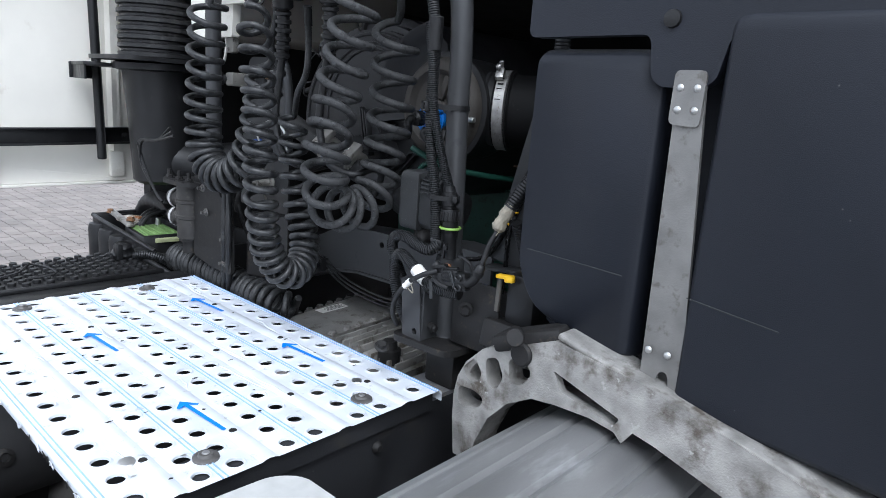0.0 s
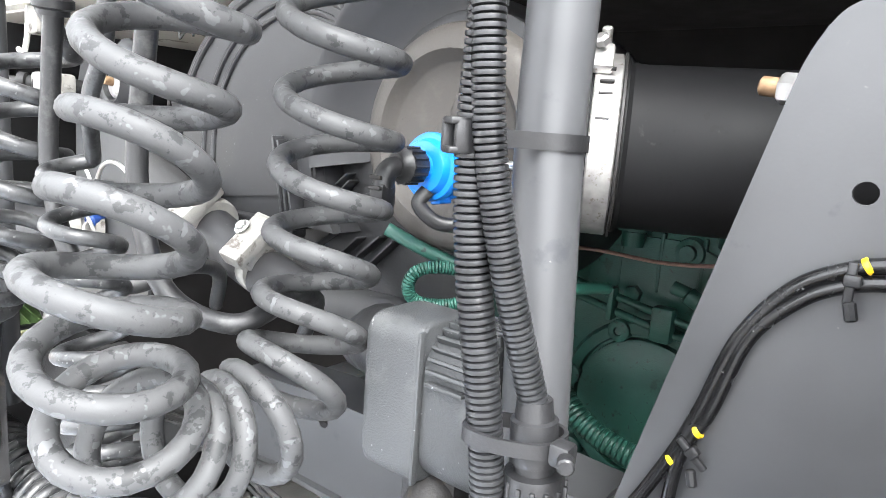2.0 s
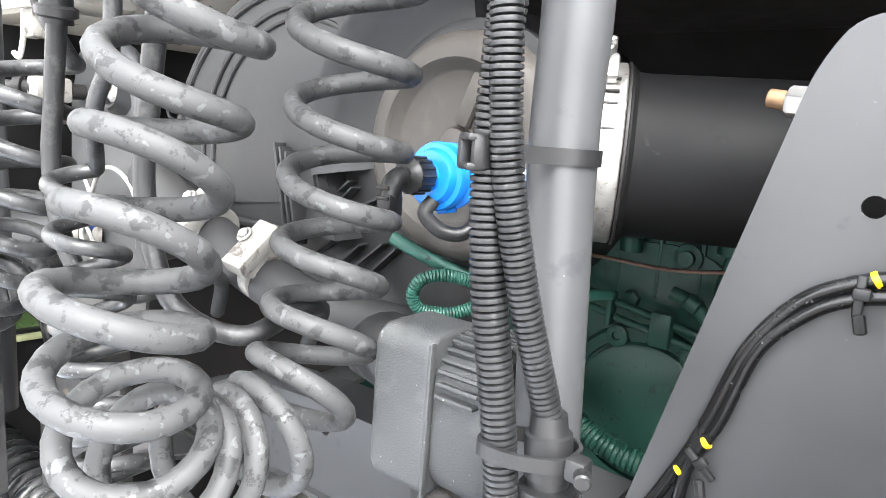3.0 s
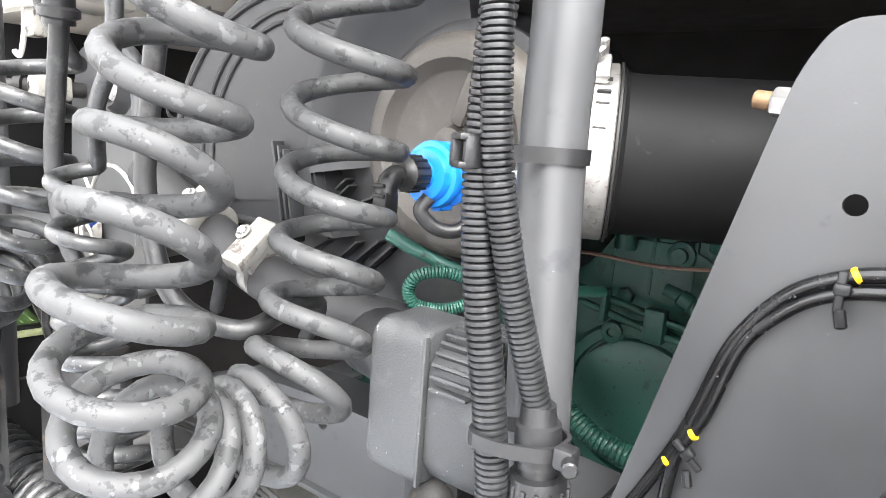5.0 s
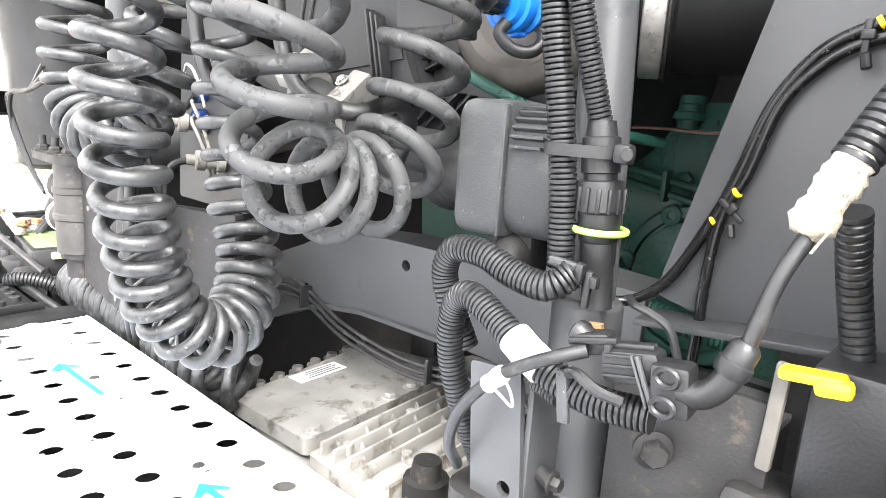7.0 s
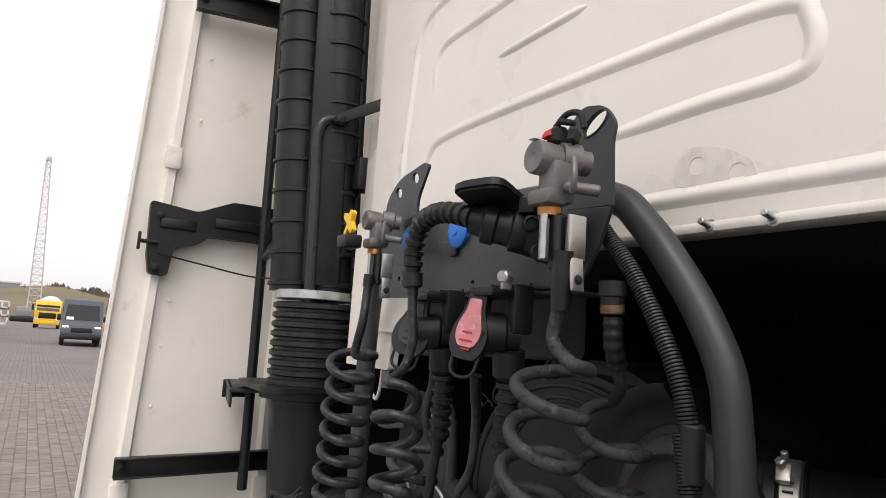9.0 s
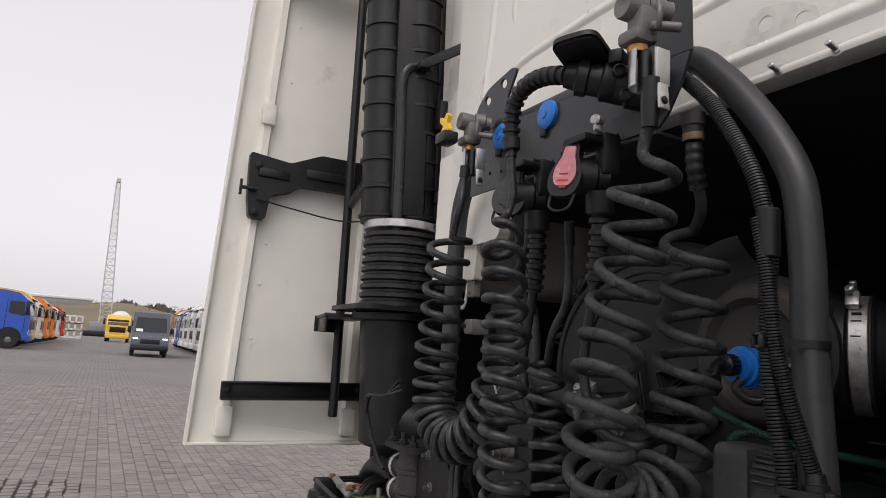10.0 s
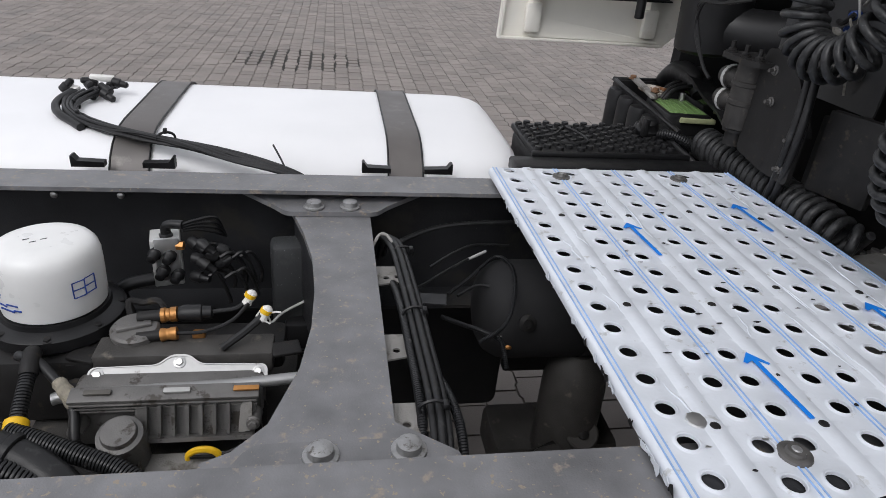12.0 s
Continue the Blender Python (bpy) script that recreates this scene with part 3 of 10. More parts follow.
part("roof", s, CAB_WHITE, cab)
for y in (1.22, -1.22):
    part("cab_flank", Shape().box((1.6, y, 2.6), (1.7, 0.05, 2.1), 0.02), CAB_WHITE, cab)
s = Shape().box((2.47, 0, 2.6), (0.05, 2.4, 2.1), 0.02)
part("cab_front", s, CAB_WHITE, cab)


# ---- perforated walkway plate ----
def walkway():
    ob = thing("walkway_plate", (0.27, 0, 1.0), "perforated aluminium walkway plate with white film and blue arrows", "walkway plate")
    pitch, rows = 0.0522, 17
    y0 = -0.45
    cols = [(0.0, 0.062, 0.033), (0.088, 0.138, 0.114), (0.138, 0.190, 0.163), (0.218, 0.27, 0.246), (0.27, 0.322, 0.295), (0.35, 0.402, 0.377), (0.402, 0.454, 0.426), (0.482, 0.545, 0.512)]
    s = Shape()
    n = 16
    for c, (x0, x1, cx) in enumerate(cols):
        for r in range(rows):
            ya, yb = y0 + r * pitch, y0 + (r + 1) * pitch
            cy = (ya + yb) / 2 + (0.006 if c in (0, 7) else -0.004)
            verts, faces = [], []
            for ring in range(6):
                for i in range(n):
                    t = 2 * math.pi * (i + 0.5) / n
                    dx, dy = math.cos(t), math.sin(t)
                    if ring == 0:
                        kx = (x1 - cx) / dx if dx > 0 else (x0 - cx) / dx
                        ky = (yb - cy) / dy if dy > 0 else (ya - cy) / dy
                        k = min(kx, ky)
                        verts.append((cx + dx * k, cy + dy * k, 1.0))
                    else:
                        q, z = ((0.0172, 1.0), (0.0158, 1.0003), (0.0134, 1.0022), (0.0119, 1.0018), (0.0115, 0.998))[ring - 1]
                        verts.append((cx + dx * q, cy + dy * q, z))
            for ring in range(5):
                for i in range(n):
                    faces.append((ring * n + i, ring * n + (i + 1) % n, (ring + 1) * n + (i + 1) % n, (ring + 1) * n + i))
            # corner fills
            for i in range(n):
                a, b = Vector(verts[i]), Vector(verts[(i + 1) % n])
                if abs(a.x - b.x) > 1e-6 and abs(a.y - b.y) > 1e-6:
                    corner = (a.x if a.x in (x0, x1) or abs(a.x - x0) < 1e-6 or abs(a.x - x1) < 1e-6 else b.x,
                              a.y if abs(a.y - ya) < 1e-6 or abs(a.y - yb) < 1e-6 else b.y, 1.0)
                    verts.append(corner)
                    faces.append((i, len(verts) - 1, (i + 1) % n))
            s.add(verts, faces)
    # shallow pressed beads between the rows of holes
    y1 = y0 + rows * pitch
    for (a, b) in ((0.062, 0.088), (0.19, 0.218), (0.322, 0.35), (0.454, 0.482)):
        prof = [(a, 1.0), (a + (b - a) * 0.25, 1.0022), (a + (b - a) * 0.5, 1.0031), (a + (b - a) * 0.75, 1.0022), (b, 1.0)]
        m = rows
        verts = [(x, y0 + (y1 - y0) * i / m, z) for i in range(m + 1) for x, z in prof]
        faces = [(i * 5 + j, i * 5 + j + 1, i * 5 + j + 6, i * 5 + j + 5) for i in range(m) for j in range(4)]
        s.add(verts, faces)
    # weld the cells and beads into one sheet
    seat, fresh, index = {}, [], []
    for p in s.v:
        key = tuple(round(c * 20000) for c in p)
        if key not in seat:
            seat[key] = len(fresh)
            fresh.append(p)
        index.append(seat[key])
    s.v, s.f = fresh, [tuple(index[i] for i in f) for f in s.f]
    sheet = part("sheet", s, PLATE_FILM, ob, smooth=35)
    bm = bmesh.new()
    bm.from_mesh(sheet.data)
    bmesh.ops.reverse_faces(bm, faces=[f for f in bm.faces if f.normal.z < 0])
    for e in bm.edges:
        e.smooth = True
    bm.to_mesh(sheet.data)
    bm.free()
    sheet.data.set_sharp_from_angle(angle=radians(35))
    # folded edges front and back
    for x, d, name, drop in ((0.001, -1, "rear_fold", 0.005), (0.545, 1, "front_fold", 0.012)):
        prof = [(x, 1.0), (x + d * 0.004, 0.999), (x + d * 0.007, 0.9955), (x + d * 0.008, 0.991), (x + d * 0.008, 0.991 - drop), (x + d * 0.006, 0.991 - drop), (x + d * 0.006, 0.99), (x, 0.998)]
        q = Shape().prism([prof], y1 - y0, Matrix(((1, 0, 0, 0), (0, 0, 1, y0), (0, 1, 0, 0), (0, 0, 0, 1))))
        part(name, q, PLATE_FILM, ob)
    # drain holes stamped in the beads: dark burrs
    rng = random.Random(4)
    for x in (0.075, 0.204, 0.336, 0.468):
        for y in (-0.33, -0.08, 0.2):
            y += rng.uniform(-0.03, 0.03)
            part("drain_hole", Shape().lathe((x, y, 1.0026), (x, y, 2), [(0, 0.0062), (0.0012, 0.0052), (0.0013, 0.003)], 10), DARK_STEEL, ob)
    for x, y in ((0.137, 0.39), (0.402, 0.39), (0.141, -0.39), (0.418, -0.39)):
        part("bolt", Shape().lathe((x, y, 1.0), (x, y, 2), [(0, 0.0185), (0.003, 0.0178), (0.004, 0.0145), (0.004, 0.011), (0.008, 0.0095), (0.008, 0.004)], 20), DARK_GEAR_BOLT, ob, "dull grey domed bolt head with washer")
        part("bolt_centre", Shape().rod((x, y, 1.007), (x, y, 1.0095), 0.0055, 12, 0.001), BOLT_GREY, ob)
    part("rivet", Shape().lathe((0.06, -0.334, 1.0), (0.06, -0.334, 2), [(0, 0.013), (0.002, 0.012), (0.003, 0.006)], 9), BARE_ALU, ob)
    part("rivet", Shape().lathe((0.46, -0.33, 1.0), (0.46, -0.33, 2), [(0, 0.012), (0.002, 0.011), (0.003, 0.006)], 14), BARE_ALU, ob)
    # printed marks on the film
    for x in (0.004, 0.137, 0.27, 0.402, 0.541):
        for dx in (-0.0035, 0.0035):
            part("printed_line", Shape().box((x + dx, (y0 + y1) / 2, 1.0009), (0.0016, y1 - y0, 0.0012)), PALE_INK, ob)
    for hx, hy in ((0.188, 0.158), (0.189, -0.225), (0.451, 0.25), (0.455, -0.112)):
        q = Shape()
        L = 0.118
        q.prism([[(hx + 0.003, hy - L), (hx + 0.009, hy - L), (hx + 0.0035, hy - 0.012), (hx + 0.014, hy - 0.022), (hx + 0.017, hy - 0.02), (hx - 0.002, hy + 0.004), (hx - 0.016, hy - 0.014), (hx - 0.013, hy - 0.018), (hx - 0.003, hy - 0.012)]], 0.0008, Matrix.Translation((0, 0, 1.0036)))
        part("printed_arrow", q, BLUE_INK, ob, "bright blue printed arrow")
    # creases of the loose film along the beads
    for k in range(22):
        x = (0.075, 0.204, 0.336, 0.468)[k % 4] + rng.uniform(-0.02, 0.02)
        y, long = rng.uniform(-0.42, 0.3), rng.uniform(0.05, 0.16)
        pts = [(x + rng.uniform(-0.003, 0.003) + 0.01 * j / 5 * (1 if k % 2 else -1), y + long * j / 5, 1.0022 if abs(x - (0.075, 0.204, 0.336, 0.468)[k % 4]) < 0.009 else 1.0002) for j in range(6)]
        part("film_crease", Shape().tube(spline(pts, 4), [0.0004 + 0.0011 * math.sin(math.pi * i / 20) for i in range(21)], 6), PLATE_FILM, ob)
    # torn film edges and scuffs
    for k in range(64):
        x, y = rng.uniform(0.02, 0.53), rng.uniform(-0.43, 0.42)
        a, w = rng.uniform(0, math.pi), rng.uniform(0.0025, 0.006)
        h = rng.uniform(0.0008, 0.0022)
        out = [(x + w * math.cos(t + a) * rng.uniform(0.4, 1.3) + h * math.cos(a), y + h * math.sin(t + a) * rng.uniform(0.4, 1.6)) for t in np.linspace(0, 5.6, 9)]
        part("scuff_mark", Shape().prism([out], 0.0005, Matrix.Translation((0, 0, 1.0032 if k % 3 else 1.002))), DARK_STEEL if k % 2 else BARE_ALU, ob)
    for k in range(26):
        y = rng.uniform(-0.42, 0.4)
        w, h = rng.uniform(0.004, 0.014), rng.uniform(0.002, 0.007)
        out = [(y + w * math.cos(t) * rng.uniform(0.5, 1.2), 0.99 + rng.uniform(-0.002, 0.006) + h * math.sin(t) * rng.uniform(0.4, 1.2)) for t in np.linspace(0, 5.6, 8)]
        part("torn_film", Shape().prism([out], 0.0008, Matrix.Translation((-0.0085 + rng.uniform(-0.002, 0), 0, 0)) @ FACE_BACK), PLATE_FILM if k % 3 else DARK_STEEL, ob)
    for y, z, h in ((-0.415, 0.979, 0.034), (0.4, 0.9875, 0.018)):
        part("support_spacer", Shape().box((0.27, y, z), (0.54, 0.05, h)), RAIL_BLACK, ob)
    # black sheet added under the holes in place of the dark below
    part("undertray", Shape().box((0.3, -0.1, 0.86), (0.44, 0.44, 0.012), 0.003).box((0.3, -0.1, 0.9), (0.012, 0.44, 0.07), 0.002), VOID, ob, "matt black sheet standing in for shade below")


walkway()


# ---- white filmed fuel tank and its straps ----
STRAP_STEEL = material("brown_grey_strap_steel", (0.12, 0.11, 0.105), 0.45, metal=0.3, vary=0.15, scale=14, bump=0.08, stain=(0.16, 0.15, 0.14), stain_at=0.62, stain_scale=20)


def fuel_tank():
    ob = thing("fuel_tank", (-1.0, 0.82, 0.4), "fuel tank wrapped in white protective film beside the chassis", "fuel tank")
    # cross-section in (y, z), rounded; the ends are softened by smaller end sections
    yc, zc, hw, hh = 0.85, 0.615, 0.33, 0.38
    def section(k):
        return rounded([(yc - hw * k, zc - hh * k), (yc + hw * k, zc - hh * k), (yc + hw * k, zc + hh * k), (yc - hw * k, zc + hh * k)], 0.17 * k, 8)
    xs = [(-3.4, 0.9), (-3.37, 0.97), (-3.32, 1.0), (-0.01, 1.0), (0.03, 0.996), (0.064, 0.981), (0.09, 0.955), (0.107, 0.915), (0.116, 0.86), (0.118, 0.8)]
    s = Shape()
    m = len(section(1))
    for x, k in xs:
        s.v += [(x, y, z) for y, z in section(k)]
    for i in range(len(xs) - 1):
        for j in range(m):
            s.f.append((i * m + j, i * m + (j + 1) % m, (i + 1) * m + (j + 1) % m, (i + 1) * m + j))
    s.f += [tuple(range(m)), tuple((len(xs) - 1) * m + j for j in range(m))]
    part("tank_shell", s, TANK_FILM, ob, smooth=60)
    # black sheet added so that the tank's inboard side looks shaded
    part("inner_shield", Shape().prism([rounded([(-1.2, 0.3), (0.1, 0.3), (0.105, 0.72), (-1.2, 0.72)], 0.03)], 0.012, Matrix.Translation((0, 0.512, 0)) @ FACE_SIDE), VOID, ob, "black sheet added to shade the inboard side")
    for x in (-0.17, -0.755, -1.6):
        q = Shape()
        sec_o = rounded([(yc - hw - 0.006, zc - hh), (yc + hw + 0.006, zc - hh), (yc + hw + 0.006, zc + hh + 0.006), (yc - hw - 0.006, zc + hh + 0.006)], 0.176, 8)
        sec_i = rounded([(yc - hw - 0.001, zc - hh + 0.001), (yc + hw + 0.001, zc - hh + 0.001), (yc + hw + 0.001, zc + hh + 0.001), (yc - hw - 0.001, zc + hh + 0.001)], 0.17, 8)
        mm = len(sec_o)
        for xx in (x - 0.037, x + 0.037):
            q.v += [(xx, a, b) for a, b in sec_o] + [(xx, a, b) for a, b in sec_i]
        for j in range(mm):
            k = (j + 1) % mm
            q.f += [(j, k, 2 * mm + k, 2 * mm + j), (mm + j, mm + k, 3 * mm + k, 3 * mm + j), (j, k, mm + k, mm + j), (2 * mm + j, 2 * mm + k, 3 * mm + k, 3 * mm + j)]
        part("strap", q, STRAP_STEEL, ob, "brown-grey steel tank strap with rubber edge")
        for dx in (-0.039, 0.039):
            part("strap_edging", Shape().tube([(x + dx, a, b) for a, b in sec_o[len(sec_o) // 2 - 2:] + sec_o[:4]], 0.0022, 8), PLASTIC, ob)
        for d in (-1, 1):
            wedge = [(x + d * 0.037, 0.953), (x + d * 0.1, 0.953), (x + d * 0.1, 0.976), (x + d * 0.096, 0.977), (x + d * 0.088, 0.966), (x + d * 0.037, 0.964)]
            part("strap_foot", Shape().prism([wedge], 0.02, Matrix.Translation((0, 0.53, 0)) @ FACE_SIDE), PLASTIC, ob)


fuel_tank()


# ---- rubber-studded step and battery box at the far side ----
def studded_step():
    ob = thing("access_step", (0.4, 0.66, 0.9), "black studded rubber step between fuel tank and battery box", "step")
    part("step_plate", Shape().box((0.325, 0.69, 0.982), (0.38, 0.24, 0.016), 0.004), PLASTIC, ob)
    part("step_border", Shape().box((0.34, 0.532, 0.968), (0.54, 0.07, 0.03), 0.006), PLASTIC, ob)
    part("step_edge", Shape().box((0.325, 0.571, 0.987), (0.4, 0.012, 0.014), 0.004), PLASTIC, ob)
    stud = Shape().lathe((0, 0, 0), (0, 0, 1), [(0, 0.0098), (0.0085, 0.0092), (0.0095, 0.008), (0.009, 0.004)], 10)
    first = None
    for i in range(14):
        for j in range(7):
            x, y = 0.148 + i * 0.0265, 0.593 + j * 0.032 + (0.016 if i % 2 else 0)
            if first is None:
                first = part("rubber_stud", Shape().add([(a + x, b + y, c + 0.989) for a, b, c in stud.v], stud.f), PLASTIC, ob)
                fx, fy = x, y
            else:
                o = new("rubber_stud", first.data)
                o.parent = ob
                o.location = (x - fx, y - fy, 0)
    # unseen block added below the step to keep light off the ground
    part("mount_leg", Shape().box((0.325, 0.68, 0.66), (0.38, 0.22, 0.63), 0.01), PLASTIC, ob)
    part("stray_wire", Shape().tube(spline([(0.16, 0.66, 1.0), (0.2, 0.64, 1.015), (0.24, 0.68, 1.02), (0.27, 0.6, 1.012), (0.2, 0.6, 1.005)], 8), 0.003, 6), HOSE_DARK, ob)


studded_step()


def step_plug():
    ob = thing("cable_plug", (0.49, 0.72, 0.99), "black round cable plug with ribbed conduit lying on the step", "electric plug")
    part("plug_body", Shape().lathe((0.485, 0.735, 0.985), (0.475, 0.715, 1.05), [(0, 0.026), (0.012, 0.03), (0.03, 0.03), (0.034, 0.026), (0.05, 0.024), (0.056, 0.016)], 20), PLASTIC, ob)
    part("plug_tab", Shape().box((0.46, 0.7, 1.02), (0.016, 0.02, 0.045), 0.004), PLASTIC, ob)
    part("conduit", ribbed([(0.5, 0.715, 1.0), (0.53, 0.69, 1.005), (0.565, 0.665, 0.995), (0.6, 0.65, 0.97)], 0.013, 0.006, 0.002), CONDUIT, ob)


step_plug()


def battery_box():
    ob = thing("battery_box", (0.7, 0.95, 0.8), "open black battery box with two green batteries inside", "battery box")
    part("box_front", Shape().prism([rounded([(0.70, 1.0), (1.19, 1.03), (1.16, 0.94), (1.08, 0.86), (0.70, 0.86)], 0.02)], -0.014, Matrix.Translation((0.565, 0, 0)) @ FACE_BACK), PLASTIC, ob)
    part("box_side", Shape().box((0.72, 1.175, 0.95), (0.3, 0.014, 0.17), 0.004), PLASTIC, ob)
    part("box_side", Shape().box((0.72, 0.7, 0.93), (0.3, 0.014, 0.14), 0.004), PLASTIC, ob)
    part("box_rear", Shape().box((0.875, 0.94, 0.94), (0.014, 0.48, 0.19), 0.004), PLASTIC, ob)
    part("box_floor", Shape().box((0.72, 0.94, 0.87), (0.31, 0.48, 0.012)), PLASTIC, ob)
    part("box_rim", Shape().tube(spline([(0.57, 0.72, 1.004), (0.57, 0.9, 1.016), (0.57, 1.17, 1.032), (0.6, 1.18, 1.036), (0.85, 1.178, 1.04)], 6), 0.007, 8), PLASTIC, ob)
    for x, y in ((0.641, 0.885), (0.8, 0.99)):
        q = Shape().box((x, y, 0.95), (0.125, 0.19, 0.165), 0.008, (0, 0, -6))
        b = part("battery", q, PLASTIC, ob, "vehicle battery with green lid")
        part("battery_lid", Shape().box((x, y, 1.027), (0.11, 0.165, 0.012), 0.003, (0, 0, -6)), BATTERY_GREEN, b)
        for k in range(5):
            part("lid_groove", Shape().box((x - 0.04 + 0.02 * k, y, 1.0335), (0.004, 0.14, 0.003), 0.001, (0, 0, -6)), BATTERY_GREEN, b)
        part("case_edge", Shape().box((x + 0.012, y - 0.094, 1.018), (0.1, 0.022, 0.014), 0.003, (0, 0, -6)), PALE_CASE, b, "pale dusty case edge")
        part("terminal", Shape().rod((x + 0.04, y + 0.06, 1.03), (x + 0.04, y + 0.06, 1.056), 0.008, 12, 0.002), BARE_ALU, b)
    for k in range(5):
        part("box_flute", Shape().lathe((0.566, 0.79 + 0.085 * k, 0.872), (0.566, 0.79 + 0.085 * k, 1.0), [(0, 0.034), (0.11 + 0.005 * k, 0.034), (0.125 + 0.005 * k, 0.03), (0.127 + 0.005 * k, 0.012)], 16), PLASTIC, ob)
    part("crusted_terminal", Shape().box((0.622, 1.02, 1.04), (0.05, 0.09, 0.016), 0.006, (4, 0, 8)).box((0.63, 1.0, 1.052), (0.024, 0.05, 0.014), 0.005, (0, 8, 30)).rod((0.612, 0.985, 1.04), (0.612, 0.985, 1.062), 0.01, 12, 0.002), CRUST, ob, "rusty crusted terminal clamp")
    part("hold_down_bar", Shape().box((0.6, 1.04, 1.047), (0.022, 0.22, 0.012), 0.004, (3, 0, -6)), CAST_ALU, ob, "corroded hold-down bar")
    for y in (0.96, 1.12):
        part("hold_down_nut", Shape().bolt((0.6, y, 1.052), (0, 0, 1), 0.009, 0.012), RUST_NUT, ob)
    q = Shape()
    for i, (x, y, z, w) in enumerate(((0.77, 1.17, 1.05, 0.03), (0.765, 1.13, 1.085, 0.035), (0.755, 1.06, 1.1, 0.04), (0.745, 0.97, 1.085, 0.034), (0.725, 0.86, 1.062, 0.03), (0.7, 0.74, 1.052, 0.028), (0.68, 0.65, 1.03, 0.026))):
        q.v += [(x - w, y, z), (x + w, y + 0.01, z + 0.004), (x + w, y + 0.01, z + 0.012), (x - w, y, z + 0.008)]
        if i:
            k = 4 * i
            q.f += [(k - 4 + a, k - 4 + (a + 1) % 4, k + (a + 1) % 4, k + a) for a in range(4)]
    q.f += [(0, 1, 2, 3), (24, 25, 26, 27)]
    fold = Shape().tube(spline([(0.72, 1.17, 1.04), (0.735, 1.13, 1.075), (0.74, 1.07, 1.088), (0.74, 1.0, 1.078), (0.735, 0.95, 1.05)], 8), [0.02 + 0.016 * math.sin(math.pi * i / 32) for i in range(33)], 12)
    part("folded_cover", fold, HOSE_DARK, ob, "crumpled black rubber cover", smooth=60)
    part("cover_strap", q, HOSE_DARK, ob, "black rubber cover strap", smooth=60)
    for k in range(3):
        part("battery_cable", Shape().tube(spline([(0.78, 1.05 - 0.02 * k, 1.05), (0.72, 1.03 - 0.03 * k, 1.07), (0.66, 1.0 - 0.02 * k, 1.06), (0.62, 0.98 - 0.015 * k, 1.02), (0.6, 0.96, 0.96)], 8), 0.0065, 8), HOSE_DARK, ob)
    part("cable_gland", Shape().lathe((0.5, 0.79, 0.98), (0.53, 0.71, 0.99), [(i * 0.011 + d, r) for i in range(7) for d, r in ((0, 0.016), (0.007, 0.017), (0.008, 0.013), (0.0108, 0.013))], 14), PLASTIC, ob)
    part("gland_cap", Shape().lathe((0.502, 0.785, 0.985), (0.485, 0.81, 0.985), [(-0.01, 0.02), (0.0, 0.03), (0.016, 0.031), (0.022, 0.025), (0.023, 0.01)], 20), PLASTIC, ob)
    part("cable", Shape().tube(spline([(0.528, 0.715, 0.99), (0.535, 0.66, 0.985), (0.55, 0.6, 0.97), (0.58, 0.55, 0.94)], 8), 0.008, 10), HOSE_DARK, ob)


PALE_CASE = material("dusty_pale_green_casing", (0.34, 0.36, 0.2), 0.6, vary=0.2, scale=40, bump=0.15)
CRUST = material("rusty_white_crust", (0.46, 0.43, 0.39), 0.85, vary=0.35, scale=60, bump=0.7, grain=300, stain=(0.2, 0.085, 0.035), stain_at=0.52, stain_scale=45, crisp=0.05)
RUST_NUT = material("rusty_nut", (0.2, 0.11, 0.06), 0.8, metal=0.3, vary=0.3, scale=90, bump=0.4)
battery_box()


# ---- bracket with the air valve unit ----
VALVE_GREY = material("grimy_valve_casting", (0.044, 0.0415, 0.0395), 0.5, metal=0.3, vary=0.25, scale=40, bump=0.3, stain=(0.1125, 0.1013, 0.08625), stain_at=0.64, stain_scale=40, spec=0.36)


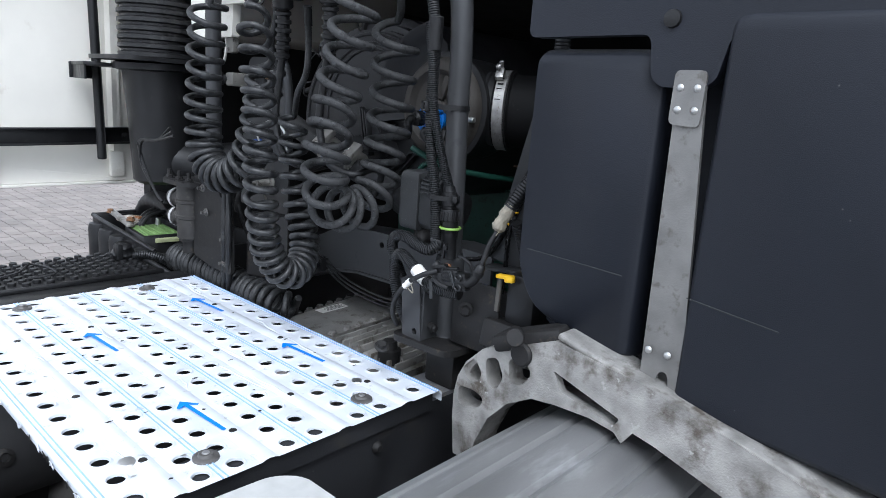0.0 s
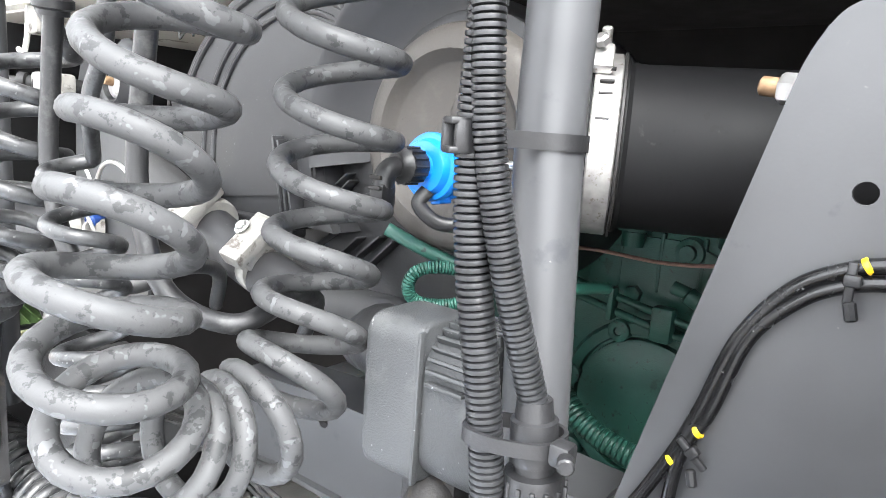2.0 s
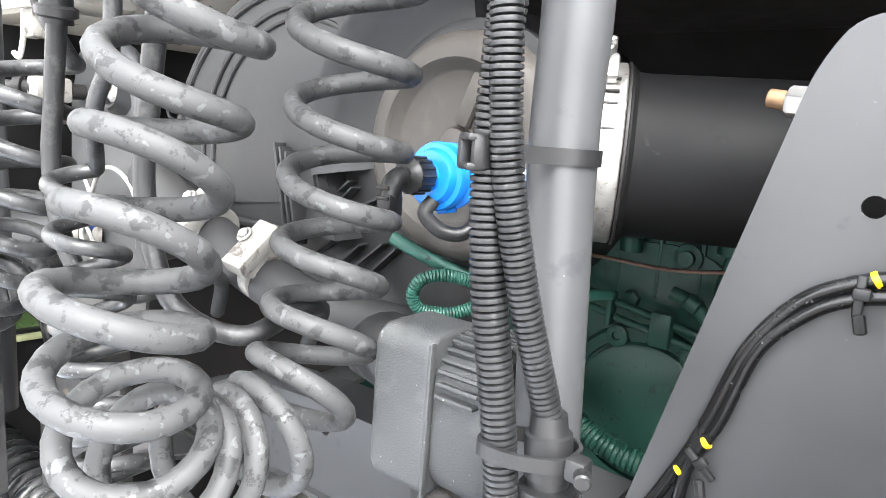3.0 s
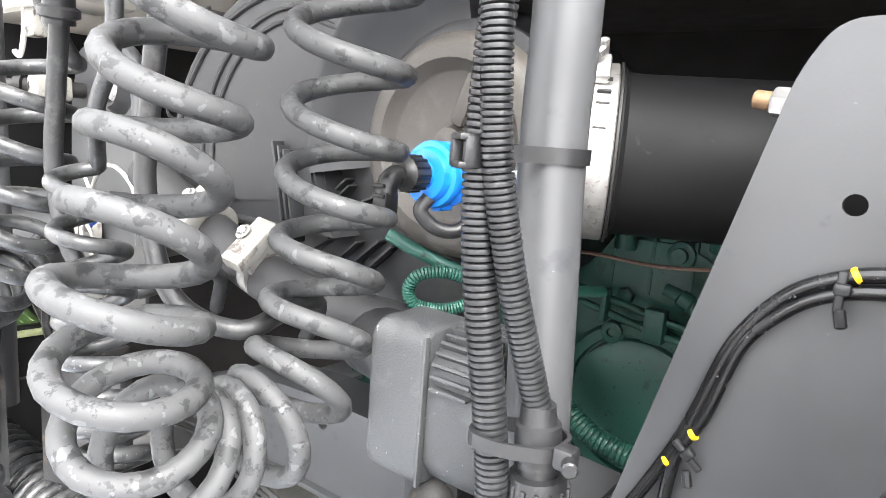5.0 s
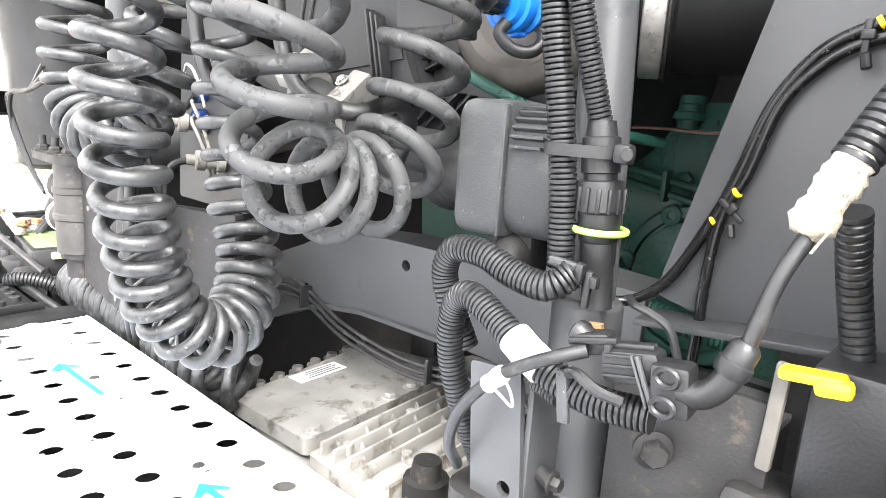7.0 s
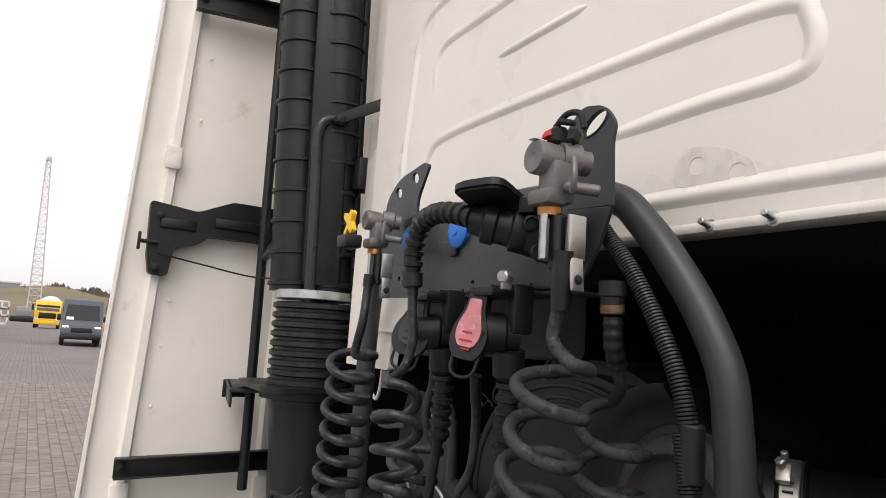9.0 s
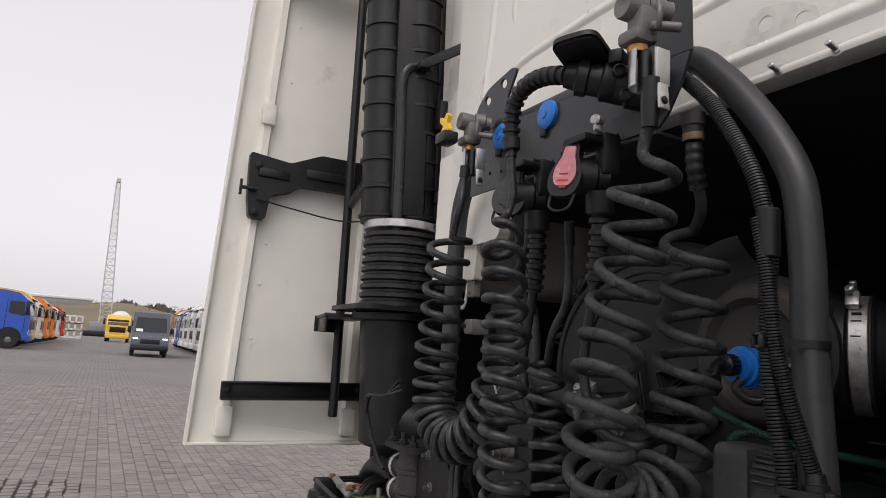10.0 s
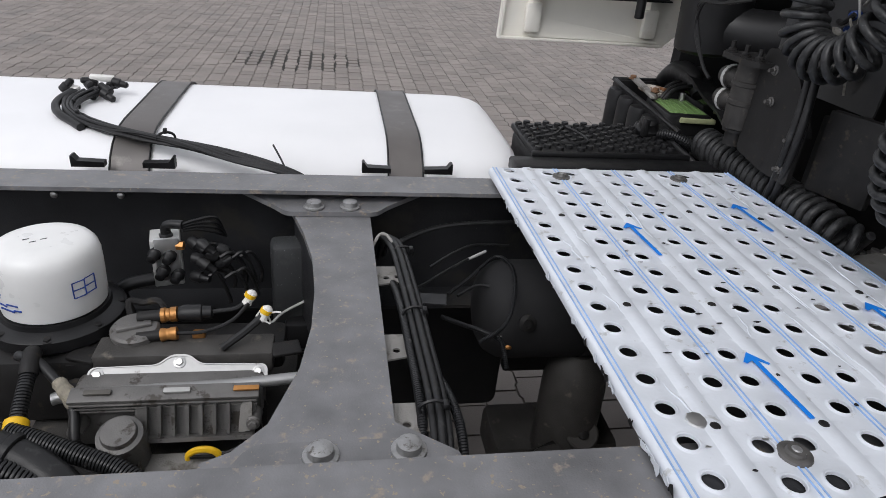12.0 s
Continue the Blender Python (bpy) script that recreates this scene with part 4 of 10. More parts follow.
def valve_unit():
    ob = thing("air_valve_unit", (0.58, 0.48, 1.0), "grey cast air valve unit bolted to a black bracket", "valve")
    s = Shape()
    s.lathe((0.55, 0.462, 1.09), (0.55, 0.462, 1.28), [(0, 0.024), (0.008, 0.027), (0.01, 0.032), (0.06, 0.033), (0.062, 0.0355), (0.07, 0.0355), (0.072, 0.033), (0.1, 0.033), (0.102, 0.0355), (0.11, 0.0355), (0.112, 0.032), (0.14, 0.032), (0.15, 0.03)], 22)
    part("valve_body", s, VALVE_GREY, ob)
    part("valve_foot", Shape().lathe((0.55, 0.462, 1.06), (0.55, 0.462, 1.1), [(0, 0.02), (0.03, 0.02), (0.031, 0.028), (0.04, 0.028)], 18), DARK_STEEL, ob)
    for z in (1.145, 1.195):
        part("hose_stub", Shape().lathe((0.552, 0.49, z), (0.55, 0.56, z), [(0, 0.022), (0.03, 0.022), (0.032, 0.026), (0.045, 0.026), (0.05, 0.02), (0.065, 0.02)], 16), VALVE_GREY, ob)
    for z in (1.145, 1.195):
        part("pale_ring", Shape().lathe((0.551, 0.525, z), (0.55, 0.56, z), [(0, 0.0255), (0.003, 0.0275), (0.008, 0.0275), (0.01, 0.0255)], 18), PAPER_GREY, ob, "pale plastic ring")
    part("top_plate", Shape().prism([rounded([(0.505, 0.53), (0.505, 0.4), (0.6, 0.38), (0.6, 0.52)], 0.02)], 0.012, Matrix.Translation((0, 0, 1.24))), DARK_STEEL, ob)
    for x, y in ((0.52, 0.51), (0.522, 0.46), (0.525, 0.415)):
        part("bolt", Shape().bolt((x, y, 1.252), (0, 0, 1), 0.009, 0.009).rod((x, y, 1.26), (x, y, 1.275), 0.005, 10), DARK_STEEL, ob)
    s = Shape()
    s.prism([rounded([(0.435, 1.06), (0.34, 1.045), (0.25, 1.045), (0.25, 1.18), (0.34, 1.28), (0.42, 1.28), (0.435, 1.24)], 0.012)], 0.01, Matrix.Translation((0.555, 0, 0)) @ FACE_BACK)
    part("bracket_plate", s, DARK_STEEL, ob)
    for y, z in ((0.382, 1.241), (0.366, 1.182), (0.275, 1.13), (0.28, 1.07)):
        part("bolt", Shape().bolt((0.545, y, z), (-1, 0, 0), 0.007, 0.007).rod((0.539, y, z), (0.53, y, z), 0.004, 10), DARK_GEAR_BOLT, ob, "dull zinc bolt with nut")
    for y in (0.3, 0.28):
        part("hose_tail", Shape().tube(spline([(0.56, y, 1.26), (0.54, y - 0.03, 1.17), (0.545, y - 0.02, 1.08), (0.57, y + 0.02, 0.98)], 8), 0.008, 10), HOSE_DARK, ob)
    part("side_bracket", Shape().box((0.62, 0.2, 1.12), (0.02, 0.12, 0.16), 0.004, (0, 0, 20)).box((0.66, 0.28, 1.08), (0.1, 0.02, 0.2), 0.004), DARK_STEEL, ob)


valve_unit()


# ---- arch tube that carries the coupling bracket ----
def arch_tube():
    ob = thing("arch_tube", (0.6, -0.39, 1.08), "grey painted steel arch tube standing on the chassis", "tube rack")
    pts = [(0.618, -0.392, 1.10), (0.624, -0.383, 1.3), (0.63, -0.3705, 1.48), (0.629, -0.371, 1.56), (0.628, -0.3685, 1.62), (0.627, -0.362, 1.675), (0.626, -0.338, 1.73), (0.624, -0.302, 1.787), (0.622, -0.258, 1.842),
           (0.618, -0.21, 1.882), (0.61, -0.1, 1.897), (0.602, 0.1, 1.9), (0.605, 0.26, 1.9), (0.613, 0.37, 1.875), (0.621, 0.44, 1.81), (0.625, 0.468, 1.72), (0.626, 0.474, 1.5), (0.626, 0.474, 1.05)]
    part("tube", Shape().tube(even(spline(pts, 10), 0.012), 0.0196, 24), GREY_PAINT, ob)
    s = Shape().prism([rounded([(0.535, -0.325), (0.72, -0.325), (0.72, -0.48), (0.545, -0.462)], 0.025)], 0.012, Matrix.Translation((0, 0, 1.062)))
    part("foot_plate", s, DARK_STEEL, ob)
    part("foot_sleeve", Shape().lathe((0.617, -0.393, 1.07), (0.621, -0.387, 1.22), [(0, 0.031), (0.004, 0.027), (0.146, 0.0265), (0.15, 0.0255), (0.152, 0.0235), (0.153, 0.0195)], 24), GREY_PAINT, ob)
    part("foot_block", Shape().box((0.64, -0.4, 1.02), (0.09, 0.07, 0.085), 0.006), DARK_STEEL, ob)
    # zip ties and clip round the tube
    for z, y, name in ((1.485, -0.36, "zip_tie"),):
        q = Shape()
        loop = [(0.63 + 0.0212 * math.cos(t), -0.371 + 0.0212 * math.sin(t)) for t in np.linspace(-2.75, 1.9, 20)]
        loop = [(0.588, -0.345), (0.572, -0.347), (0.562, -0.358)] + loop
        m = len(loop)
        inner = [(0.605 + (a - 0.605) * 0.95, -0.368 + (b + 0.368) * 0.95) for a, b in loop]
        q.prism([loop + inner[::-1]], 0.009, Matrix.Translation((0, 0, z - 0.0045)))
        q.box((0.5595, -0.364, z), (0.011, 0.0045, 0.017), 0.0015, (0, 0, -30)).box((0.5615, -0.3545, z), (0.011, 0.0045, 0.017), 0.0015, (0, 0, -30)).box((0.5585, -0.3595, z + 0.007), (0.011, 0.011, 0.0035), 0.001, (0, 0, -30)).box((0.5585, -0.3595, z - 0.007), (0.011, 0.011, 0.0035), 0.001, (0, 0, -30))
        part(name, q, PLASTIC, ob)


arch_tube()


# ---- air and electric coils ----
def coil(name, label, pts, r, mat, lead_in=(), lead_out=(), pitches=(), radius=0.045, phase=0.0, seed=1, fittings=(), wobble=0.06, hand=1, marks=()):
    ob = thing(name, pts[0], label, "coiled hose", "coiled hoses behind the cab")
    line = [Vector(p) for p in lead_in] + helix(pts, radius, pitches, phase=phase, seed=seed, wobble=wobble, hand=hand) + [Vector(p) for p in lead_out]
    # soften the joints between leads and windings
    if lead_in:
        k = len(lead_in)
        line = spline(lead_in + tuple(line[k + 3:k + 5]), 6)[:-6] + line[k + 3:]
    if lead_out:
        k = len(lead_out)
        line = line[:-k - 3] + spline(tuple(line[-k - 5:-k - 3]) + lead_out, 6)[6:]
    part("hose", Shape().tube(line, r, 12), mat, ob)
    for a, b, q in fittings:
        part("sleeve", Shape().lathe(a, b, q, 16), PLASTIC, ob)
    # ring of worn tape where given as a share of the length, and heat-shrunk ends
    for k in marks:
        i = int(k * (len(line) - 4))
        part("tape_ring", Shape().tube(line[i:i + 2], r + 0.0009, 12), GREY_PLASTIC, ob, "greyed tape ring")
    for i, j in ((0, 3), (len(line) - 4, len(line) - 1)):
        part("end_sleeve", Shape().tube(line[i:j + 1], r + 0.0016, 12), PLASTIC, ob)
    return ob


coil("air_hose_coil", "chalky grey-black coiled air hose hanging in wide loops",
     [(0.48, -0.27, 1.69), (0.482, -0.257, 1.62), (0.486, -0.24, 1.565), (0.485, -0.218, 1.5), (0.47, -0.221, 1.45), (0.453, -0.231, 1.4), (0.452, -0.23, 1.36), (0.46, -0.224, 1.325),
      (0.478, -0.216, 1.3), (0.505, -0.211, 1.287), (0.537, -0.212, 1.284), (0.567, -0.214, 1.296), (0.59, -0.213, 1.326), (0.605, -0.21, 1.37), (0.614, -0.21, 1.43), (0.612, -0.22, 1.5), (0.602, -0.233, 1.58), (0.592, -0.245, 1.63)],
     0.0073, HOSE, ((0.472, -0.282, 1.775), (0.474, -0.279, 1.74), (0.476, -0.268, 1.7)), ((0.59, -0.255, 1.655), (0.566, -0.268, 1.69), (0.557, -0.272, 1.725)),
     pitches=(0.05, 0.048, 0.046, 0.042, 0.04, 0.039, 0.038, 0.037, 0.035, 0.034, 0.034, 0.035, 0.039, 0.045, 0.048, 0.05, 0.055, 0.06), radius=(0.0365, 0.0375), phase=0.34, seed=3, wobble=0.05, hand=-1, marks=(0.3,),
     fittings=(((0.471, -0.283, 1.79), (0.474, -0.279, 1.73), [(0, 0.0115), (0.03, 0.0112), (0.06, 0.0098)]),))
coil("electric_cable_coil", "black coiled electric cable looping down to the walkway plate",
     [(0.42, -0.045, 1.63), (0.407, -0.08, 1.565), (0.4, -0.1, 1.49), (0.393, -0.117, 1.42), (0.391, -0.122, 1.345), (0.398, -0.116, 1.28), (0.41, -0.107, 1.225), (0.422, -0.105, 1.188), (0.44, -0.11, 1.158), (0.465, -0.112, 1.146),
      (0.49, -0.106, 1.153), (0.51, -0.093, 1.174), (0.52, -0.08, 1.207), (0.523, -0.06, 1.25), (0.526, -0.04, 1.3), (0.53, -0.02, 1.37), (0.532, -0.015, 1.45)],
     0.0063, CABLE, ((0.443, -0.027, 1.765), (0.444, -0.028, 1.73), (0.446, -0.032, 1.69), (0.438, -0.03, 1.655)),
     ((0.532, -0.03, 1.49), (0.53, -0.06, 1.53), (0.528, -0.068, 1.585), (0.512, -0.085, 1.65)),
     pitches=(0.042, 0.038, 0.036, 0.034, 0.03, 0.026, 0.023, 0.019, 0.0165, 0.016, 0.016, 0.0165, 0.019, 0.023, 0.03, 0.036, 0.04), radius=0.0252, phase=1.0, seed=5, hand=-1, wobble=0.05, marks=(0.12,))
coil("air_hose_coil", "slim black coiled air hose ending at a yellow coupling",
     [(0.488, 0.235, 1.675), (0.495, 0.265, 1.58), (0.5, 0.287, 1.47), (0.5, 0.29, 1.39), (0.5, 0.278, 1.335), (0.502, 0.24, 1.302), (0.508, 0.19, 1.298), (0.515, 0.145, 1.325), (0.525, 0.115, 1.38), (0.53, 0.098, 1.45), (0.532, 0.085, 1.54)],
     0.0071, CABLE, ((0.482, 0.19, 1.79), (0.48, 0.19, 1.75), (0.475, 0.185, 1.715)), ((0.53, 0.06, 1.58), (0.52, 0.03, 1.63), (0.515, 0.022, 1.67)),
     pitches=(0.042, 0.038, 0.036, 0.032, 0.026, 0.022, 0.022, 0.025, 0.034, 0.042, 0.046), radius=0.0355, phase=0.5, seed=8, hand=-1, marks=(0.2,))
coil("electric_cable_coil", "tightly wound black cable coil lying behind the walkway plate",
     [(0.605, 0.655, 1.0), (0.602, 0.56, 1.0), (0.604, 0.44, 1.0), (0.602, 0.32, 0.998), (0.6, 0.2, 0.995), (0.602, 0.16, 0.992), (0.61, 0.13, 0.985), (0.635, 0.105, 0.975)],
     0.009, CABLE, (), ((0.665, 0.16, 0.94), (0.7, 0.2, 0.88), (0.72, 0.22, 0.8)), pitches=(0.0225,) * 6 + (0.026, 0.03), radius=0.034, phase=0.0, seed=9, marks=(0.5,))


# ---- coupling bracket, couplings and sockets ----
def coupling_bracket():
    ob = thing("coupling_bracket", (0.545, 0, 1.74), "black steel bracket plate for trailer couplings on the arch tube", "bracket")
    face = Matrix.Translation((0.548, 0, 0)) @ FACE_BACK
    main = [(0.272, 1.758), (0.272, 1.885), (-0.18, 1.856), (-0.278, 1.85), (-0.262, 1.81), (-0.24, 1.775), (-0.225, 1.762), (-0.1, 1.762), (0.1, 1.757)]
    part("bracket_plate", Shape().prism([main, circle(0.2, 1.79, 0.004, 8), circle(0.16, 1.785, 0.004, 8), circle(-0.02, 1.775, 0.004, 8)], 0.005, face), GREY_PAINT_DARK, ob)
    left = rounded([(0.272, 1.886), (0.268, 1.935), (0.225, 1.968), (0.14, 1.982), (0.124, 1.975), (0.158, 1.92), (0.152, 1.879)], [0, 0.02, 0.02, 0.008, 0.006, 0.02, 0])
    part("lifting_ear", Shape().prism([left, circle(0.168, 1.96, 0.0125, 14, 0.7, 0.6), circle(0.224, 1.943, 0.0125, 14, 0.7, 0.6)], 0.005, face), GREY_PAINT_DARK, ob)
    right = rounded([(-0.15, 1.858), (-0.168, 1.905), (-0.2, 1.952), (-0.228, 1.977), (-0.264, 1.969), (-0.281, 1.944), (-0.276, 1.925), (-0.2785, 1.851)], [0, 0.02, 0.02, 0.012, 0.012, 0.012, 0.02, 0])
    part("lifting_ear", Shape().prism([right, circle(-0.249, 1.951, 0.0205, 18, 0.48, 2.62)], 0.005, face), GREY_PAINT_DARK, ob)
    part("hole_rim", Shape().tube([(0.5425, -0.249 + 0.0215 * (math.cos(2.62) * math.cos(t) - 0.5 * math.sin(2.62) * math.sin(t)), 1.951 + 0.0215 * (math.sin(2.62) * math.cos(t) + 0.5 * math.cos(2.62) * math.sin(t))) for t in np.linspace(0, 2 * math.pi, 25)], 0.0014, 6, caps=False), GREY_PAINT_DARK, ob)
    part("bottom_flange", Shape().box((0.57, -0.04, 1.757), (0.05, 0.36, 0.005), 0.001), GREY_PAINT_DARK, ob)
    return ob


GREY_PAINT_DARK = material("dark_grey_paint", (0.0255, 0.02625, 0.0285), 0.3, vary=0.15, scale=12, bump=0.06, stain=(0.105, 0.1013, 0.0975), stain_at=0.74, stain_scale=50, spec=0.36)
coupling_bracket()


def pneumatic_coupling(at, name, label, knob, scale=1.0):
    """A quick coupling on a bent steel holder: round cap, cast body, holder sleeve."""
    x, y, z = at
    k = scale
    ob = thing(name, at, label, "air coupling", "air couplings")
    body = part("body", Shape().box((x + 0.005, y - 0.006 * k, z - 0.03 * k), (0.05 * k, 0.042 * k, 0.07 * k), 0.008).box((x - 0.004, y, z - 0.055 * k), (0.042 * k, 0.052 * k, 0.026 * k), 0.005)
                .lathe((x + 0.01, y, z + 0.008), (x + 0.06 * k, y - 0.01, z + 0.006), [(0, 0.026 * k), (0.03 * k, 0.028 * k), (0.034 * k, 0.02 * k), (0.05 * k, 0.02 * k)], 20), ALU_GREY, ob)
    part("round_cap", Shape().lathe((x + 0.005, y + 0.002, z + 0.004), (x - 0.06 * k, y + 0.006, z + 0.006), [(0, 0.027 * k), (0.035 * k, 0.027 * k), (0.04 * k, 0.025 * k), (0.04 * k, 0.006), (0.038 * k, 0.004)], 24), ALU_GREY, body)
    part("lever", Shape().tube(spline([(x + 0.01, y - 0.028 * k, z - 0.02), (x, y - 0.05 * k, z - 0.035), (x - 0.005, y - 0.06 * k, z - 0.02), (x, y - 0.05 * k, z + 0.0)], 6), 0.005 * k, 8), ALU_GREY, body)
    part("lug", Shape().rod((x + 0.0, y - 0.02, z - 0.04 * k), (x + 0.03, y - 0.062 * k, z - 0.045 * k), 0.009 * k, 12, 0.002), ALU_GREY, body)
    part("seal_ring", Shape().lathe((x, y, z - 0.068 * k), (x, y, z - 0.08 * k), [(0, 0.017 * k), (0.002, 0.019 * k), (0.01, 0.018 * k)], 16), BRASS, body, "orange seal ring")
    hx, hy, hz = x + 0.005, y - 0.008, z - 0.115 * k
    s = Shape()
    arc = [(hx + 0.028 * k * math.cos(t), hy + 0.028 * k * math.sin(t)) for t in np.linspace(-1.7, 3.35, 18)]
    inner = [(hx + (a - hx) * 0.9, hy + (b - hy) * 0.9) for a, b in arc]
    s.prism([arc + inner[::-1]], 0.068 * k, Matrix.Translation((0, 0, hz - 0.036 * k)))
    s.box((hx + 0.014 * k, hy - 0.029 * k, hz - 0.002 * k), (0.032 * k, 0.003, 0.068 * k), 0.001).box((hx + 0.012 * k, hy - 0.032 * k, hz - 0.058 * k), (0.026 * k, 0.003, 0.05 * k), 0.001, (-6, 0, 0))
    part("holder", s, STEEL, ob, "bent bare steel holder sleeve")
    part("screw", Shape().bolt((hx + 0.012 * k, hy - 0.036 * k, hz - 0.066 * k), (0, -1, 0), 0.0035, 0.002), DARK_STEEL, ob)
    part("hose_nipple", Shape().rod((hx, hy, z - 0.08 * k), (hx, hy, z - 0.165 * k), 0.0125 * k, 14, 0.002), PLASTIC, ob)
    s = Shape()
    if knob == "yellow":
        part("butterfly_knob", Shape().prism([rounded([(0.008, 0.0), (0.034, 0.02), (0.03, 0.036), (0.006, 0.02), (-0.01, 0.04), (-0.024, 0.03), (-0.014, 0.006), (-0.03, -0.018), (-0.02, -0.03), (0.0, -0.012), (0.018, -0.03), (0.028, -0.022)], 0.005)], 0.014, Matrix.Translation((x - 0.03, y + 0.03, z - 0.002)) @ Matrix.Scale(0.62, 4) @ FACE_BACK), YELLOW, ob, "yellow butterfly cap")
        part("knob_base", Shape().box((x - 0.045, y + 0.004, z - 0.036), (0.03, 0.04, 0.022), 0.004), PLASTIC, ob)
    else:
        part("red_collar", Shape().lathe((x + 0.014, y + 0.012, z + 0.028), (x + 0.02, y + 0.02, z + 0.05), [(0, 0.016), (0.01, 0.014), (0.014, 0.006)], 14), RED, ob, "red cap collar")
        part("cap_lever", Shape().tube(spline([(x + 0.012, y + 0.01, z + 0.045), (x + 0.012, y - 0.008, z + 0.056), (x + 0.014, y - 0.026, z + 0.052), (x + 0.016, y - 0.03, z + 0.036)], 6), 0.0035, 8).rod((x + 0.012, y + 0.006, z + 0.026), (x + 0.012, y + 0.002, z + 0.044), 0.0095, 14, 0.003).box((x + 0.01, y - 0.01, z + 0.046), (0.012, 0.018, 0.005), 0.0015, (14, 0, 20)).box((x + 0.016, y - 0.016, z + 0.03), (0.012, 0.009, 0.014), 0.002, (0, 20, 10)), DARK_STEEL, ob)
        part("sticker", Shape().box((x - 0.017, y + 0.0045, z + 0.0052 + 0.027 * k), (0.018, 0.011, 0.0008), 0, (0, 0, 0)), PAPER, ob)
    return ob


ALU_GREY = material("grey_cast_coupling", (0.15, 0.143, 0.138), 0.5, metal=0.45, vary=0.15, scale=50, bump=0.25, stain=(0.16, 0.14, 0.12), stain_at=0.64, stain_scale=60)
pneumatic_coupling((0.467, -0.264, 1.884), "air_coupling", "grey cast air coupling with red collar on the bracket", "red", 0.68)
pneumatic_coupling((0.495, 0.205, 1.878), "air_coupling", "small cast air coupling with a yellow butterfly cap", "yellow", 0.62)


def black_plug():
    ob = thing("trailer_plug", (0.5, -0.17, 1.83), "large black trailer plug in its socket with open lid", "electric plug")
    a, b = (0.54, -0.222, 1.812), (0.445, -0.15, 1.836)
    part("socket", Shape().lathe(a, b, [(0, 0.03), (0.035, 0.03), (0.038, 0.027), (0.052, 0.027)], 24), PLASTIC, ob)
    part("plug_body", Shape().lathe(a, b, [(0.048, 0.024), (0.052, 0.0265), (0.07, 0.0265), (0.073, 0.022), (0.088, 0.0215), (0.091, 0.025), (0.104, 0.025), (0.107, 0.019), (0.121, 0.017)], 24), PLASTIC, ob)
    rim = rounded([(-0.04, -0.03), (0.036, -0.034), (0.046, 0.0), (0.032, 0.034), (-0.038, 0.034)], 0.02)
    m = pose(0.452, -0.178, 1.858, -4, 8, 30)
    lid = part("open_lid", Shape().prism([rim], 0.007, m).prism([[(p * 0.9, q * 0.9) for p, q in rim]], 0.013, m @ Matrix.Translation((0, 0, -0.003))), PLASTIC, ob, "open hinged socket lid")
    part("lid_ridge", Shape().prism([[(p * 0.8, q * 0.8) for p, q in rim], [(p * 0.55, q * 0.55) for p, q in rim]], 0.004, m @ Matrix.Translation((0, 0, 0.008))), PLASTIC, lid)
    part("lid_hinge", Shape().box((0.49, -0.205, 1.85), (0.03, 0.02, 0.02), 0.004, (0, 0, 30)), PLASTIC, lid)
    for dx, dz in ((0.0, 0.0), (0.012, -0.03)):
        part("screw", Shape().lathe((0.485 + dx, -0.212, 1.828 + dz), (0.475 + dx, -0.23, 1.828 + dz), [(0, 0.0095), (0.007, 0.0095), (0.009, 0.007), (0.006, 0.006), (0.006, 0.002)], 12), PLASTIC, ob)
    line = even(spline([(0.452, -0.155, 1.835), (0.444, -0.115, 1.847), (0.44, -0.078, 1.85), (0.438, -0.048, 1.84), (0.4385, -0.032, 1.815), (0.441, -0.027, 1.785), (0.442, -0.026, 1.768)], 12), 0.0018)
    part("strain_relief", Shape().tube(line, [0.0138 if (i // 4) % 2 else 0.0108 for i in range(len(line))], 14), PLASTIC, ob)
    part("relief_collar", Shape().rod((0.4415, -0.0265, 1.778), (0.443, -0.027, 1.758), 0.0135, 14, 0.002), PLASTIC, ob)
    part("bright_clip", Shape().lathe((0.486, -0.178, 1.769), (0.464, -0.184, 1.769), [(0, 0.006), (0.002, 0.0078), (0.014, 0.0078), (0.016, 0.006)], 16).box((0.479, -0.181, 1.76), (0.014, 0.006, 0.012), 0.002), BAND_STEEL, ob, "bright steel clip")


black_plug()


def blue_cap(y, z):
    ob = thing("blue_socket_cap", (0.535, y, z), "blue plastic socket cap on the coupling bracket", "socket cap", "blue socket caps")
    part("disc", Shape().lathe((0.543, y, z), (0.5, y, z), [(0, 0.025), (0.006, 0.025), (0.008, 0.022), (0.01, 0.017), (0.01, 0.008), (0.012, 0.007)], 24), BLUE, ob)
    part("tab", Shape().box((0.539, y + 0.008, z - 0.028), (0.006, 0.016, 0.018), 0.003), PLASTIC, ob)


blue_cap(0.02, 1.852)
blue_cap(0.161, 1.852)


